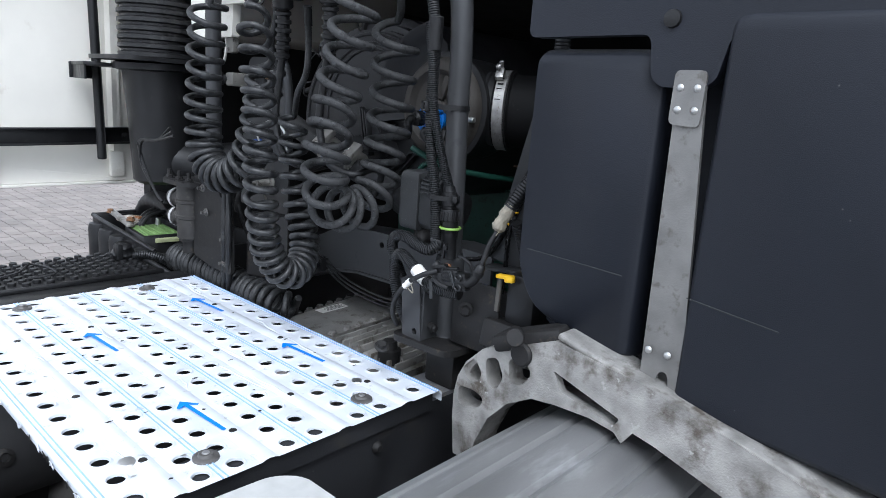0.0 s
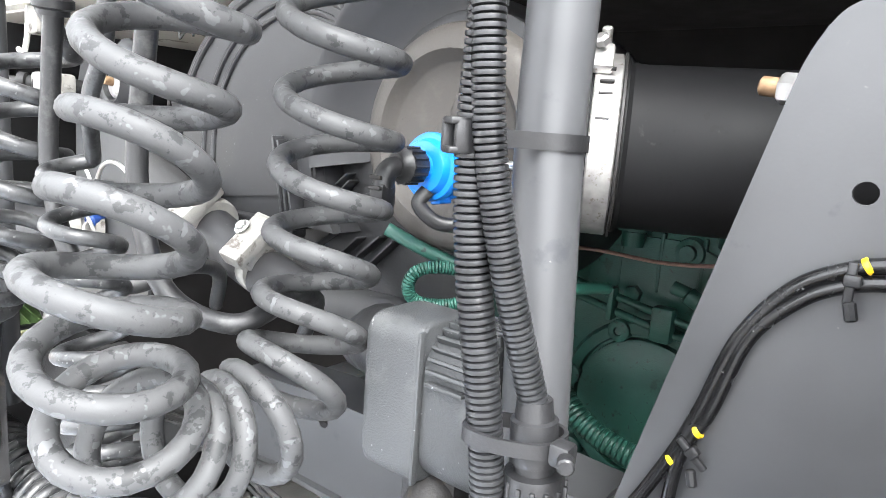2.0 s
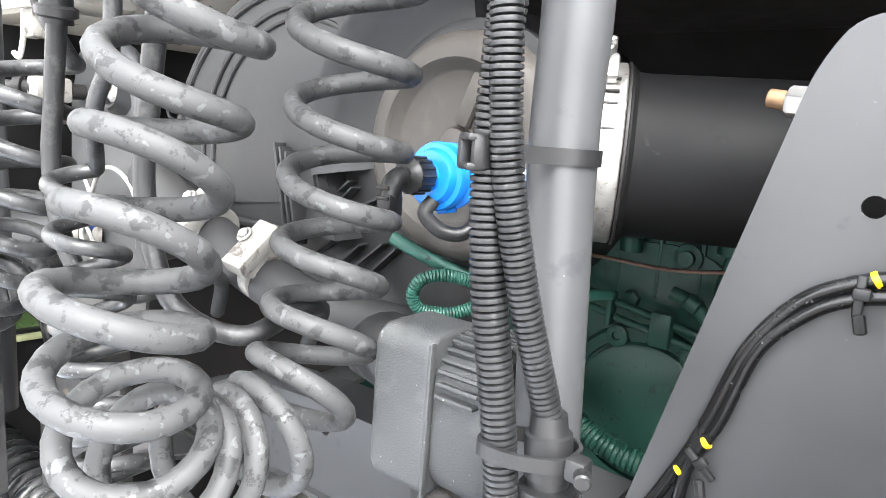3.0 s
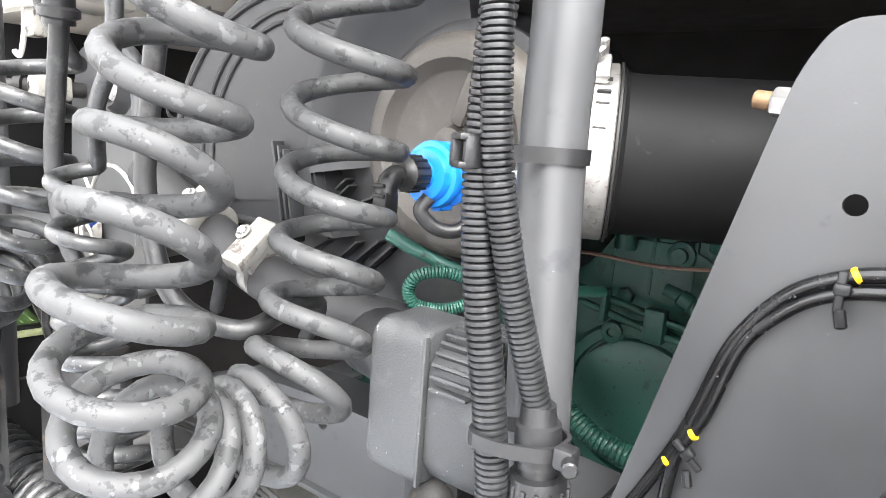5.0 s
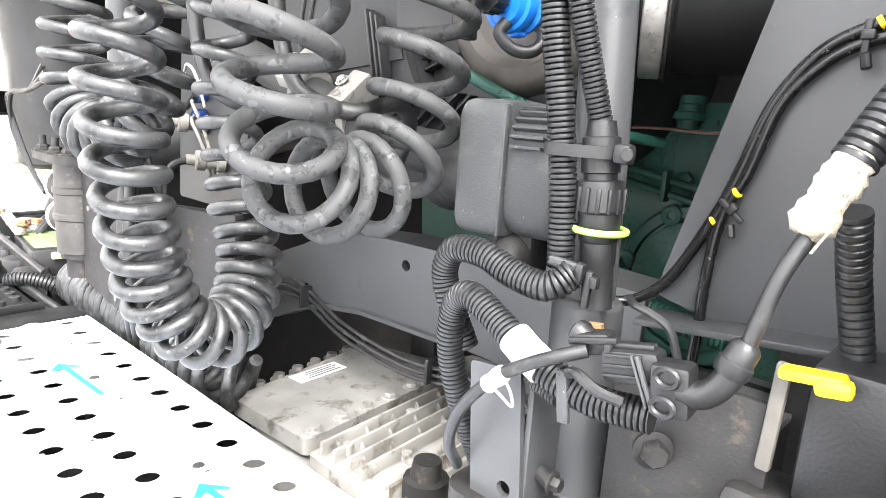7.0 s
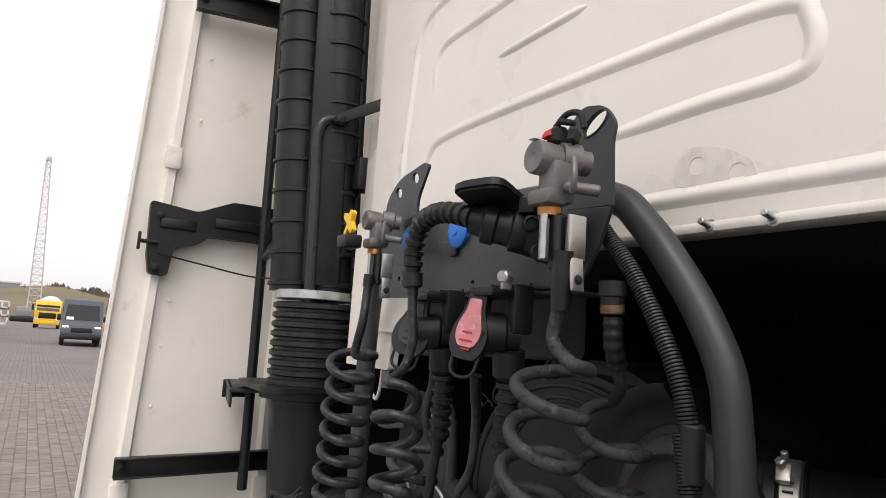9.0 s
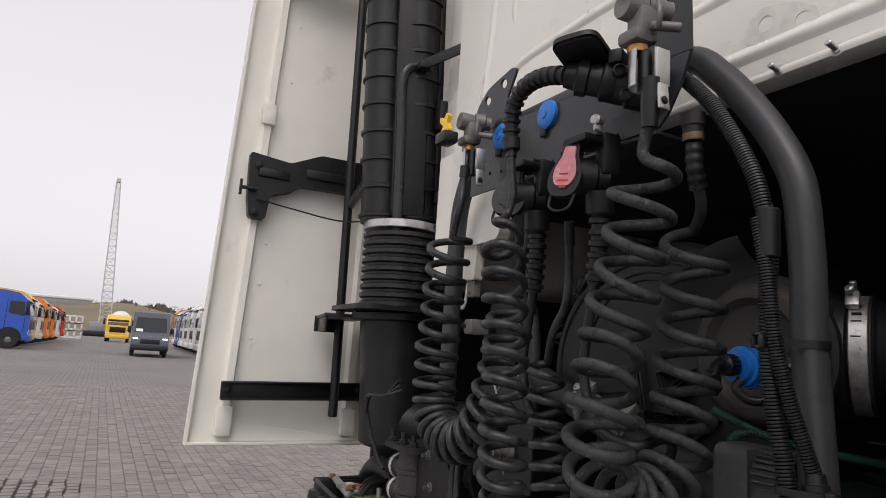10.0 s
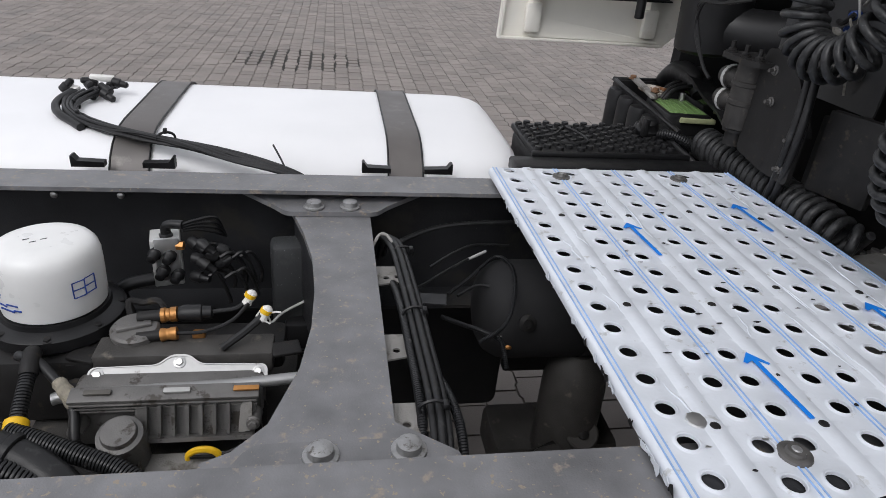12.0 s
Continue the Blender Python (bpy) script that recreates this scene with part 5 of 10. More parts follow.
def hanging_socket(y, z, mat, label, x=0.5, turn=22, lean=7):
    ob = thing("trailer_socket", (x, y, z), label, "electric socket", "hanging sockets")
    out = rounded([(-0.016, -0.036), (0.016, -0.036), (0.026, -0.02), (0.026, 0.0), (0.0145, 0.024), (0.0125, 0.044), (-0.0125, 0.044), (-0.0145, 0.024), (-0.026, 0.0), (-0.026, -0.02)], [0.012, 0.012, 0.012, 0.012, 0.008, 0.004, 0.004, 0.008, 0.012, 0.012])
    m = Matrix.Translation((x - 0.022, y, z)) @ Euler((radians(lean), radians(10), radians(turn))).to_matrix().to_4x4() @ FACE_BACK
    part("lid_rim", Shape().prism([out], 0.012, m), PLASTIC, ob)
    part("lid_face", Shape().prism([[(a * 0.68, b * 0.74 + 0.005) for a, b in out]], 0.0025, m @ Matrix.Translation((0, 0, 0.012))), mat, ob)
    part("socket_body", Shape().lathe((x - 0.02, y, z), (x + 0.03, y - 0.02, z), [(0, 0.025), (0.03, 0.026), (0.034, 0.022), (0.05, 0.022)], 20), PLASTIC, ob)
    wire = [m @ Vector(p) for p in ((-0.018, -0.026, 0.006), (-0.016, -0.05, 0.008), (0.0, -0.057, 0.008), (0.016, -0.05, 0.008), (0.018, -0.026, 0.006))]
    part("pull_loop", Shape().tube(spline([tuple(p) for p in wire], 6), 0.0022, 7), PLASTIC, ob)
    for k, (a, b, w) in enumerate(((0.001, -0.004, 0.014), (0.0, -0.014, 0.018), (-0.002, -0.024, 0.012))):
        part("lid_mark", Shape().box((0, 0, 0), (w, 0.0022, 0.0006)).moved(m @ Matrix.Translation((a, b, 0.0149))), PLASTIC if mat is not PINK else RED, ob)
    part("hinge", Shape().box((x - 0.005, y - 0.012, z + 0.048), (0.045, 0.05, 0.011), 0.003).box((x + 0.02, y - 0.03, z + 0.03), (0.03, 0.02, 0.06), 0.004), PLASTIC, ob)
    tail = even(spline([(x + 0.02, y - 0.016, z - 0.05), (x + 0.024, y - 0.012, z - 0.09), (x + 0.028, y - 0.002, z - 0.15)], 12), 0.002)
    part("strain_relief", Shape().tube(tail, [0.0155 if (i // 4) % 2 else 0.012 for i in range(len(tail))], 14), PLASTIC, ob)
    part("plug_nut", Shape().lathe((x + 0.015, y - 0.02, z - 0.02), (x + 0.021, y - 0.015, z - 0.058), [(0, 0.02), (0.03, 0.02), (0.034, 0.016)], 10), PLASTIC, ob)
    part("hanger", Shape().box((x + 0.03, y - 0.02, z + 0.052), (0.004, 0.036, 0.022), 0.001).box((x + 0.012, y - 0.004, z + 0.056), (0.036, 0.003, 0.005), 0.0008).box((x + 0.012, y - 0.034, z + 0.056), (0.036, 0.003, 0.005), 0.0008), GREY_PAINT_DARK, ob)
    part("cable", Shape().tube(spline([(x + 0.028, y - 0.002, z - 0.148), (x + 0.03, y + 0.012, z - 0.2), (x + 0.03, y + 0.02, z - 0.27), (x + 0.035, y - 0.005, z - 0.34), (x + 0.06, y - 0.05, z - 0.36), (x + 0.11, y - 0.05, z - 0.35), (x + 0.17, y - 0.01, z - 0.37), (x + 0.2, y + 0.04, z - 0.42)], 8), 0.0075, 10), HOSE_DARK, ob)


hanging_socket(-0.126, 1.705, PINK, "black trailer socket with a faded red lid")
hanging_socket(0.022, 1.702, GREY_PLASTIC, "black trailer socket with a dark grey lid", turn=45, lean=10)


def hose_elbow_fitting():
    """Threaded end of the wide coil under the bracket."""
    ob = thing("hose_fitting", (0.556, -0.27, 1.71), "black hose fitting with a dull brass crimp ring", "hose fitting")
    part("nut", Shape().lathe((0.555, -0.272, 1.768), (0.556, -0.272, 1.73), [(0, 0.015), (0.016, 0.015), (0.018, 0.013), (0.036, 0.0125)], 12), DARK_STEEL, ob)
    part("crimp_ring", Shape().lathe((0.555, -0.272, 1.742), (0.557, -0.272, 1.72), [(0, 0.0132), (0.007, 0.0132), (0.009, 0.0122)], 16), DULL_BRASS, ob)
    line = even(spline([(0.557, -0.272, 1.73), (0.56, -0.27, 1.705), (0.566, -0.268, 1.69), (0.575, -0.264, 1.675)], 10), 0.002)
    part("bend_guard", Shape().tube(line, [0.0112 if (i // 3) % 2 else 0.0102 for i in range(len(line))], 12), PLASTIC, ob)


hose_elbow_fitting()


# ---- side fairing of the cab, seen from inside ----
def side_fairing():
    ob = thing("side_fairing", (0.45, 1.26, 1.13), "cream-white cab side fairing panel seen from its inner side", "fairing panel")
    def edge(z):
        return 0.181 + (z - 1.132) * 0.036
    s = Shape()
    outline = [(edge(1.132), 1.132), (0.74, 1.125), (0.82, 1.2), (0.9, 2.0), (0.92, 3.6), (edge(3.6), 3.6)]
    s.prism([outline], -0.012, Matrix.Translation((0, 1.262, 0)) @ FACE_SIDE)
    part("panel", s, FAIRING_WHITE, ob)
    def strip(x0f, w, z0, z1, d, name):
        q = Shape()
        verts = []
        n = 10
        for i in range(n + 1):
            z = z0 + (z1 - z0) * i / n
            x = x0f(z)
            verts += [(x, 1.262, z), (x + w * 0.2, 1.262 - d, z), (x + w * 0.8, 1.262 - d, z), (x + w, 1.262, z)]
        faces = [(i * 4 + j, i * 4 + j + 1, i * 4 + j + 5, i * 4 + j + 4) for i in range(n) for j in range(3)]
        q.add(verts, faces)
        part(name, q, FAIRING_WHITE, ob)
    strip(lambda z: edge(z) + 0.085, 0.035, 1.165, 3.5, 0.02, "stiffener")
    strip(lambda z: 0.655 + (z - 1.13) * 0.01, 0.04, 1.165, 3.5, 0.025, "stiffener")
    part("edge_lip", Shape().add([(edge(z) + a, 1.262 - b, z) for z in (1.132, 3.6) for a, b in ((0, 0), (0, 0.018), (0.008, 0.018), (0.01, 0))], [(0, 1, 5, 4), (1, 2, 6, 5), (2, 3, 7, 6)]), FAIRING_WHITE, ob)
    part("bottom_lip", Shape().box((0.46, 1.252, 1.134), (0.56, 0.018, 0.008), 0.002), FAIRING_WHITE, ob)
    for x in (0.285, 0.675):
        part("stiffener_foot", Shape().box((x, 1.245, 1.2), (0.05, 0.024, 0.09), 0.008), FAIRING_WHITE, ob)
    for z in (2.17, 2.16):
        part("joint_sleeve", Shape().box((edge(z) + 0.1 if z > 2.165 else 0.685, 1.238, z), (0.045, 0.02, 0.07), 0.006), FAIRING_WHITE, ob)
    for x in (0.275, 0.325, 0.68):
        for z in (1.45, 1.62, 1.75, 2.3, 2.5):
            part("rivet", Shape().lathe((x + (z - 1.13) * (0.05 if x < 0.5 else 0.01), 1.25, z), (x, 1.0, z), [(0, 0.006), (0.003, 0.005), (0.005, 0.002)], 8), FAIRING_WHITE, ob)
    part("lower_lip_fold", Shape().add([(0.3, 1.26, 1.2), (0.72, 1.26, 1.145), (0.72, 1.258, 1.14), (0.3, 1.258, 1.14)], [(0, 1, 2, 3)]), FAIRING_WHITE, ob, smooth=0)


side_fairing()


def fairing_frame():
    ob = thing("fairing_frame", (0.58, 1.2, 1.25), "black steel bars and brackets holding the side fairing", "bracket frame")
    def bar(x0, x1, z0, z1, h, y=1.215):
        s = Shape()
        c = ((x0 + x1) / 2, y, (z0 + z1) / 2)
        L = math.hypot(x1 - x0, z1 - z0)
        tilt = -math.degrees(math.atan2(z1 - z0, x1 - x0))
        s.box(c, (L, 0.006, h), 0.001, (0, tilt, 0)).box((c[0], y - 0.014, c[2] - h / 2), (L, 0.03, 0.005), 0.001, (0, tilt, 0)).box((c[0], y - 0.014, c[2] + h / 2), (L, 0.03, 0.005), 0.001, (0, tilt, 0))
        part("cross_bar", s, PLASTIC, ob)
    bar(0.262, 0.71, 1.293, 1.302, 0.05)
    bar(0.325, 0.66, 2.66, 2.69, 0.07)
    s = Shape().prism([rounded([(0.27, 2.03), (0.4, 2.015), (0.5, 2.06), (0.7, 2.06), (0.7, 1.95), (0.44, 1.945), (0.41, 1.92), (0.345, 1.9), (0.335, 1.82), (0.285, 1.82), (0.275, 1.88)], 0.012)], 0.03, Matrix.Translation((0, 1.24, 0)) @ FACE_SIDE)
    part("hinge_plate", s, PLASTIC, ob, "black stamped hinge plate")
    part("hinge_ridge", Shape().box((0.35, 1.208, 1.97), (0.1, 0.012, 0.03), 0.005).box((0.52, 1.208, 1.99), (0.14, 0.012, 0.03), 0.005), PLASTIC, ob)
    part("tension_wire", Shape().tube(spline([(0.3, 1.2, 1.88), (0.42, 1.18, 1.86), (0.56, 1.12, 1.835), (0.66, 1.0, 1.84)], 8), 0.0025, 6), PLASTIC, ob)
    part("latch_pin", Shape().rod((0.25, 1.2, 1.91), (0.3, 1.2, 1.91), 0.006, 8).box((0.25, 1.2, 1.91), (0.008, 0.012, 0.05), 0.002), PLASTIC, ob)
    part("upright_rod", Shape().rod((0.6, 1.17, 1.225), (0.572, 1.17, 2.95), 0.0145, 14, 0.003), PLASTIC, ob)
    for x, z in ((0.28, 1.297), (0.69, 1.305), (0.345, 2.67), (0.3, 1.99), (0.3, 1.84)):
        part("bolt", Shape().bolt((x, 1.205, z), (0, -1, 0), 0.009, 0.006), DARK_STEEL, ob)
    part("stack_arm", Shape().box((0.56, 1.06, 1.53), (0.12, 0.3, 0.01), 0.002, (0, 0, -12)).box((0.51, 1.08, 1.51), (0.006, 0.28, 0.05), 0.001, (0, 0, -12)).box((0.56, 1.19, 1.51), (0.08, 0.006, 0.05), 0.001), PLASTIC, ob)
    part("mid_arm", Shape().rod((0.595, 1.17, 1.9), (0.56, 0.95, 1.92), 0.014, 12, 0.002).rod((0.56, 0.95, 1.92), (0.595, 0.78, 1.97), 0.012, 12, 0.002), PLASTIC, ob)


fairing_frame()


# ---- air intake stack ----
def intake_stack():
    ob = thing("air_intake_stack", (0.63, 0.82, 1.18), "black ribbed plastic air intake stack beside the cab", "air intake")
    cx, cy = 0.635, 0.82
    part("lower_can", Shape().lathe((0.662, 0.85, 1.19), (0.652, 0.85, 1.56), [(0, 0.074), (0.01, 0.087), (0.2, 0.092), (0.33, 0.1), (0.335, 0.125), (0.352, 0.125), (0.357, 0.112)], 32), PLASTIC, ob)
    part("can_shelf", Shape().prism([rounded([(0.5, 1.0), (0.49, 0.7), (0.78, 0.7), (0.78, 1.0)], 0.05)], 0.012, Matrix.Translation((0, 0, 1.545))), PLASTIC, ob)
    prof = []
    for i in range(9):
        z = 0.0 + i * 0.0235
        prof += [(z, 0.098), (z + 0.004, 0.107), (z + 0.014, 0.107), (z + 0.018, 0.098)]
    part("bellows", Shape().lathe((0.64, cy, 1.555), (0.637, cy, 2.0), prof, 32), HOSE_DARK, ob)
    part("band_clamp", Shape().lathe((0.637, cy, 1.768), (0.637, cy, 1.79), [(0, 0.105), (0.002, 0.107), (0.02, 0.107), (0.022, 0.105)], 32), STEEL, ob, "bare steel band clamp")
    part("clamp_screw", Shape().box((0.69, 0.745, 1.779), (0.05, 0.014, 0.018), 0.003, (0, 0, 25)), STEEL, ob)
    # two merged ribbed ducts that lean rearwards as they rise
    for k, (x0, y0, x1, y1, r) in enumerate(((0.662, 0.805, 0.6, 0.785, 0.059), (0.578, 0.84, 0.50, 0.84, 0.056))):
        prof = []
        L = 1.5
        n = 19
        for i in range(n):
            z = i * L / n
            prof += [(z, r), (z + 0.012, r + 0.0005), (z + 0.014, r + 0.006), (z + 0.022, r + 0.006), (z + 0.026, r)]
        part("ribbed_duct", Shape().lathe((x0, y0, 1.79), (x1, y1, 3.25), prof, 28), PLASTIC, ob)
    part("duct_web", Shape().box((0.61, 0.8, 2.5), (0.1, 0.1, 1.4), 0.02, (0, -2, -20)), PLASTIC, ob)
    part("duct_seam", Shape().box((0.688, 0.775, 2.5), (0.018, 0.03, 1.4), 0.004, (0, -2, 0)), PLASTIC, ob)
    part("clip_block", Shape().box((0.705, 0.745, 2.1), (0.05, 0.05, 0.09), 0.012).rod((0.722, 0.745, 2.11), (0.74, 0.705, 2.11), 0.018, 14, 0.003), PLASTIC, ob)
    pts = [(0.6, 0.755, 1.56), (0.592, 0.755, 1.8), (0.582, 0.755, 2.05), (0.575, 0.753, 2.17), (0.585, 0.75, 2.215), (0.61, 0.748, 2.23), (0.66, 0.745, 2.236)]
    part("guard_rod", Shape().tube(even(spline(pts, 8), 0.012), 0.014, 14), GREY_PAINT_DARK, ob, "grey bent guard rod")
    part("rod_bracket", Shape().box((0.655, 0.655, 2.24), (0.006, 0.15, 0.03), 0.002, (-12, 0, 32)).box((0.62, 0.72, 2.222), (0.03, 0.04, 0.02), 0.004), PLASTIC, ob)


intake_stack()


def lower_stack_box():
    ob = thing("intake_elbow", (0.64, 0.85, 1.05), "black plastic intake elbow below the stack with loose wiring", "air duct")
    part("elbow", Shape().tube(even(spline([(0.66, 0.84, 1.26), (0.72, 0.78, 1.25), (0.8, 0.68, 1.26), (0.88, 0.56, 1.29), (0.95, 0.42, 1.34)], 10), 0.02), 0.066, 20), PLASTIC, ob)
    part("side_shroud", Shape().box((0.76, 0.96, 1.33), (0.05, 0.08, 0.22), 0.02), PLASTIC, ob)
    for k in range(3):
        part("loose_wire", Shape().tube(spline([(0.53, 0.5 + 0.01 * k, 1.36 + 0.01 * k), (0.53, 0.6, 1.34), (0.525, 0.68 + 0.008 * k, 1.33), (0.53, 0.7, 1.27 + 0.01 * k), (0.545, 0.66, 1.2), (0.55, 0.62, 1.17)], 8), 0.004, 7), PLASTIC, ob)
    part("white_panel", Shape().prism([rounded([(0.473, 1.62), (0.462, 1.745), (0.49, 1.765), (0.5, 1.96), (0.69, 1.96), (0.69, 1.62)], 0.006)], 0.022, Matrix.Translation((0.70, 0, 0)) @ FACE_BACK), FAIRING_WHITE, ob, "cream plastic panel")
    part("panel_clip", Shape().box((0.695, 0.5, 1.6), (0.02, 0.035, 0.04), 0.004), CLAMP_GREY, ob)
    part("white_hook", Shape().tube(spline([(0.69, 0.52, 1.625), (0.688, 0.522, 1.58), (0.686, 0.532, 1.555), (0.686, 0.55, 1.56)], 8), 0.004, 8), FAIRING_WHITE, ob)


lower_stack_box()


# ---- air filter canister and intake pipe ----
def air_filter():
    ob = thing("air_filter_housing", (0.8, 0.02, 1.372), "dark grey air filter housing with a brown dusty end cover", "air filter")
    e = (-0.18, 1.48)
    bite = [(e[0] + 0.171 * math.cos(t), e[1] + 0.171 * math.sin(t)) for t in np.linspace(radians(72), radians(-39), 16)]

    def arch(a, top, low, grow=0.0):
        """Outline of the lid: flat foot, round shoulders, and a bite taken out by the dish of the end cover."""
        c = 0.02
        side = [(c + a * math.cos(t), low + 0.06 + (top - low - 0.06) * math.sin(t)) for t in np.linspace(0, radians(118), 22)]
        return [(c + a, low)] + side + [(p + grow, q) for p, q in bite]
    part("canister", Shape().lathe((0.82, 0.02, 1.46), (1.4, 0.02, 1.46), [(0, 0.2), (0.01, 0.215), (0.5, 0.215)], 48), GREY_PLASTIC_DARK, ob)
    part("rim", Shape().prism([arch(0.262, 1.655, 1.372)], 0.05, Matrix.Translation((0.83, 0, 0)) @ FACE_BACK), GREY_PLASTIC_DARK, ob)
    part("lid", Shape().prism([arch(0.245, 1.642, 1.378)], 0.012, Matrix.Translation((0.7795, 0, 0)) @ FACE_BACK), LID_GREY, ob)
    for a, top, w in ((0.232, 1.632, 0.004), (0.176, 1.613, 0.0032), (0.155, 1.6, 0.0032)):
        line = [(0.7665, 0.02 + a * math.cos(t), 1.438 + (top - 1.438) * math.sin(t)) for t in np.linspace(0, radians(116), 30)]
        line = [(0.7665, 0.02 + a, 1.385)] + line
        part("lid_bead", Shape().tube(line, w, 8), GREY_PLASTIC_DARK, ob)
    part("lid_field", Shape().prism([[(0.02 + 0.145 * math.cos(t), 1.438 + 0.152 * math.sin(t)) for t in np.linspace(0, radians(108), 20)] + [(p + 0.004, q) for p, q in bite[3:-2]] + [(0.165, 1.388)]], 0.004, Matrix.Translation((0.7685, 0, 0)) @ FACE_BACK), LID_GREY, ob)
    part("foot_flange", Shape().box((0.785, 0.13, 1.372), (0.06, 0.25, 0.007), 0.002).box((0.77, 0.13, 1.364), (0.02, 0.24, 0.012), 0.003), LID_GREY, ob)
    for k in range(3):
        part("lid_rib", Shape().box((0.758, 0.012 + 0.0095 * k - 0.004, 1.418 + 0.004 * k), (0.018, 0.0035, 0.088), 0.001, (-13, 0, 0)), GREY_PLASTIC_DARK, ob)
    for y, z, a in ((0.262, 1.5, 12), (0.2, 1.6, 48), (0.06, 1.655, 80)):
        part("lid_clip", Shape().box((0.795, y, z), (0.05, 0.012, 0.04), 0.003, (90 - a, 0, 0)).tube(spline([(0.772, y - 0.01, z + 0.02), (0.76, y, z + 0.012), (0.762, y + 0.006, z - 0.012), (0.776, y, z - 0.02)], 6), 0.0022, 6), DARK_STEEL, ob)
    part("wire_knot", Shape().tube(spline([(0.76, 0.215, 1.583), (0.752, 0.222, 1.596), (0.755, 0.236, 1.594), (0.756, 0.234, 1.578), (0.75, 0.222, 1.576), (0.752, 0.21, 1.586), (0.75, 0.196, 1.584), (0.748, 0.19, 1.577)], 8), 0.0016, 6), DARK_STEEL, ob)
    prof = [(0.03, 0.176), (0.0, 0.1735), (0.001, 0.168), (0.02, 0.15), (0.042, 0.134), (0.046, 0.118), (0.07, 0.116)]
    sweep = np.linspace(radians(-14), radians(88), 40)
    dish = Shape().add([(0.762 + d, e[0] + r * math.cos(t), e[1] + r * math.sin(t)) for t in sweep for d, r in prof],
                       [(i * 7 + j, i * 7 + j + 1, i * 7 + j + 8, i * 7 + j + 7) for i in range(39) for j in range(6)])
    part("dish", dish, GREY_PLASTIC_DARK, ob, smooth=60)
    part("elbow_flange", Shape().lathe((0.80, *e), (1.0, *e), [(0, 0.11), (0.003, 0.118), (0.012, 0.119), (0.016, 0.112), (0.12, 0.108)], 48), PLASTIC, ob)
    part("end_cover", Shape().lathe((0.80, *e), (0.7, *e), [(0, 0.107), (0.01, 0.1055), (0.02, 0.1), (0.025, 0.092), (0.0255, 0.08), (0.023, 0.077), (0.0135, 0.071), (0.012, 0.068), (0.012, 0.02), (0.02, 0.017), (0.024, 0.008)], 56), BROWN, ob, "dusty brown end cover")
    for a in (68,):
        t = radians(a)
        part("cover_rib", Shape().box((0.782, e[0] - 0.046 * math.cos(t), e[1] + 0.046 * math.sin(t)), (0.01, 0.05, 0.016), 0.004, (-a, 0, 0)), BROWN, ob)
    ax = Vector((0.42, -0.907, 0)).normalized()
    c = Vector((0.885, -0.28, 1.484))
    part("outlet_neck", Shape().lathe(c - ax * 0.082, c, [(0.0, 0.07), (0.01, 0.074), (0.04, 0.075), (0.044, 0.079), (0.052, 0.079), (0.055, 0.076), (0.075, 0.076)], 40), GREY_PLASTIC_DARK, ob)
    return ob


GREY_PLASTIC_DARK = material("dark_grey_plastic", (0.018, 0.018, 0.0195), 0.45, vary=0.14, scale=12, bump=0.04, stain=(0.0285, 0.02775, 0.027), stain_at=0.66, stain_scale=9, spec=0.36)
LID_GREY = material("matt_grey_lid_plastic", (0.02025, 0.02025, 0.02138), 0.5, vary=0.12, scale=7, bump=0.06, grain=900, spec=0.252, stain=(0.027, 0.02662, 0.02625), stain_at=0.58, stain_scale=7, crisp=0.06, specks=(0.0675, 0.0675, 0.066), speck_at=0.74, speck_scale=330)
air_filter()


PIPE_RUBBER = material("satin_black_rubber", (0.0052, 0.0052, 0.0056), 0.62, vary=0.15, scale=12, bump=0.02, spec=0.13, stain=(0.02, 0.02, 0.02), stain_at=0.7, stain_scale=30, crisp=0.03, specks=(0.004, 0.004, 0.004), speck_at=0.68, speck_scale=90)


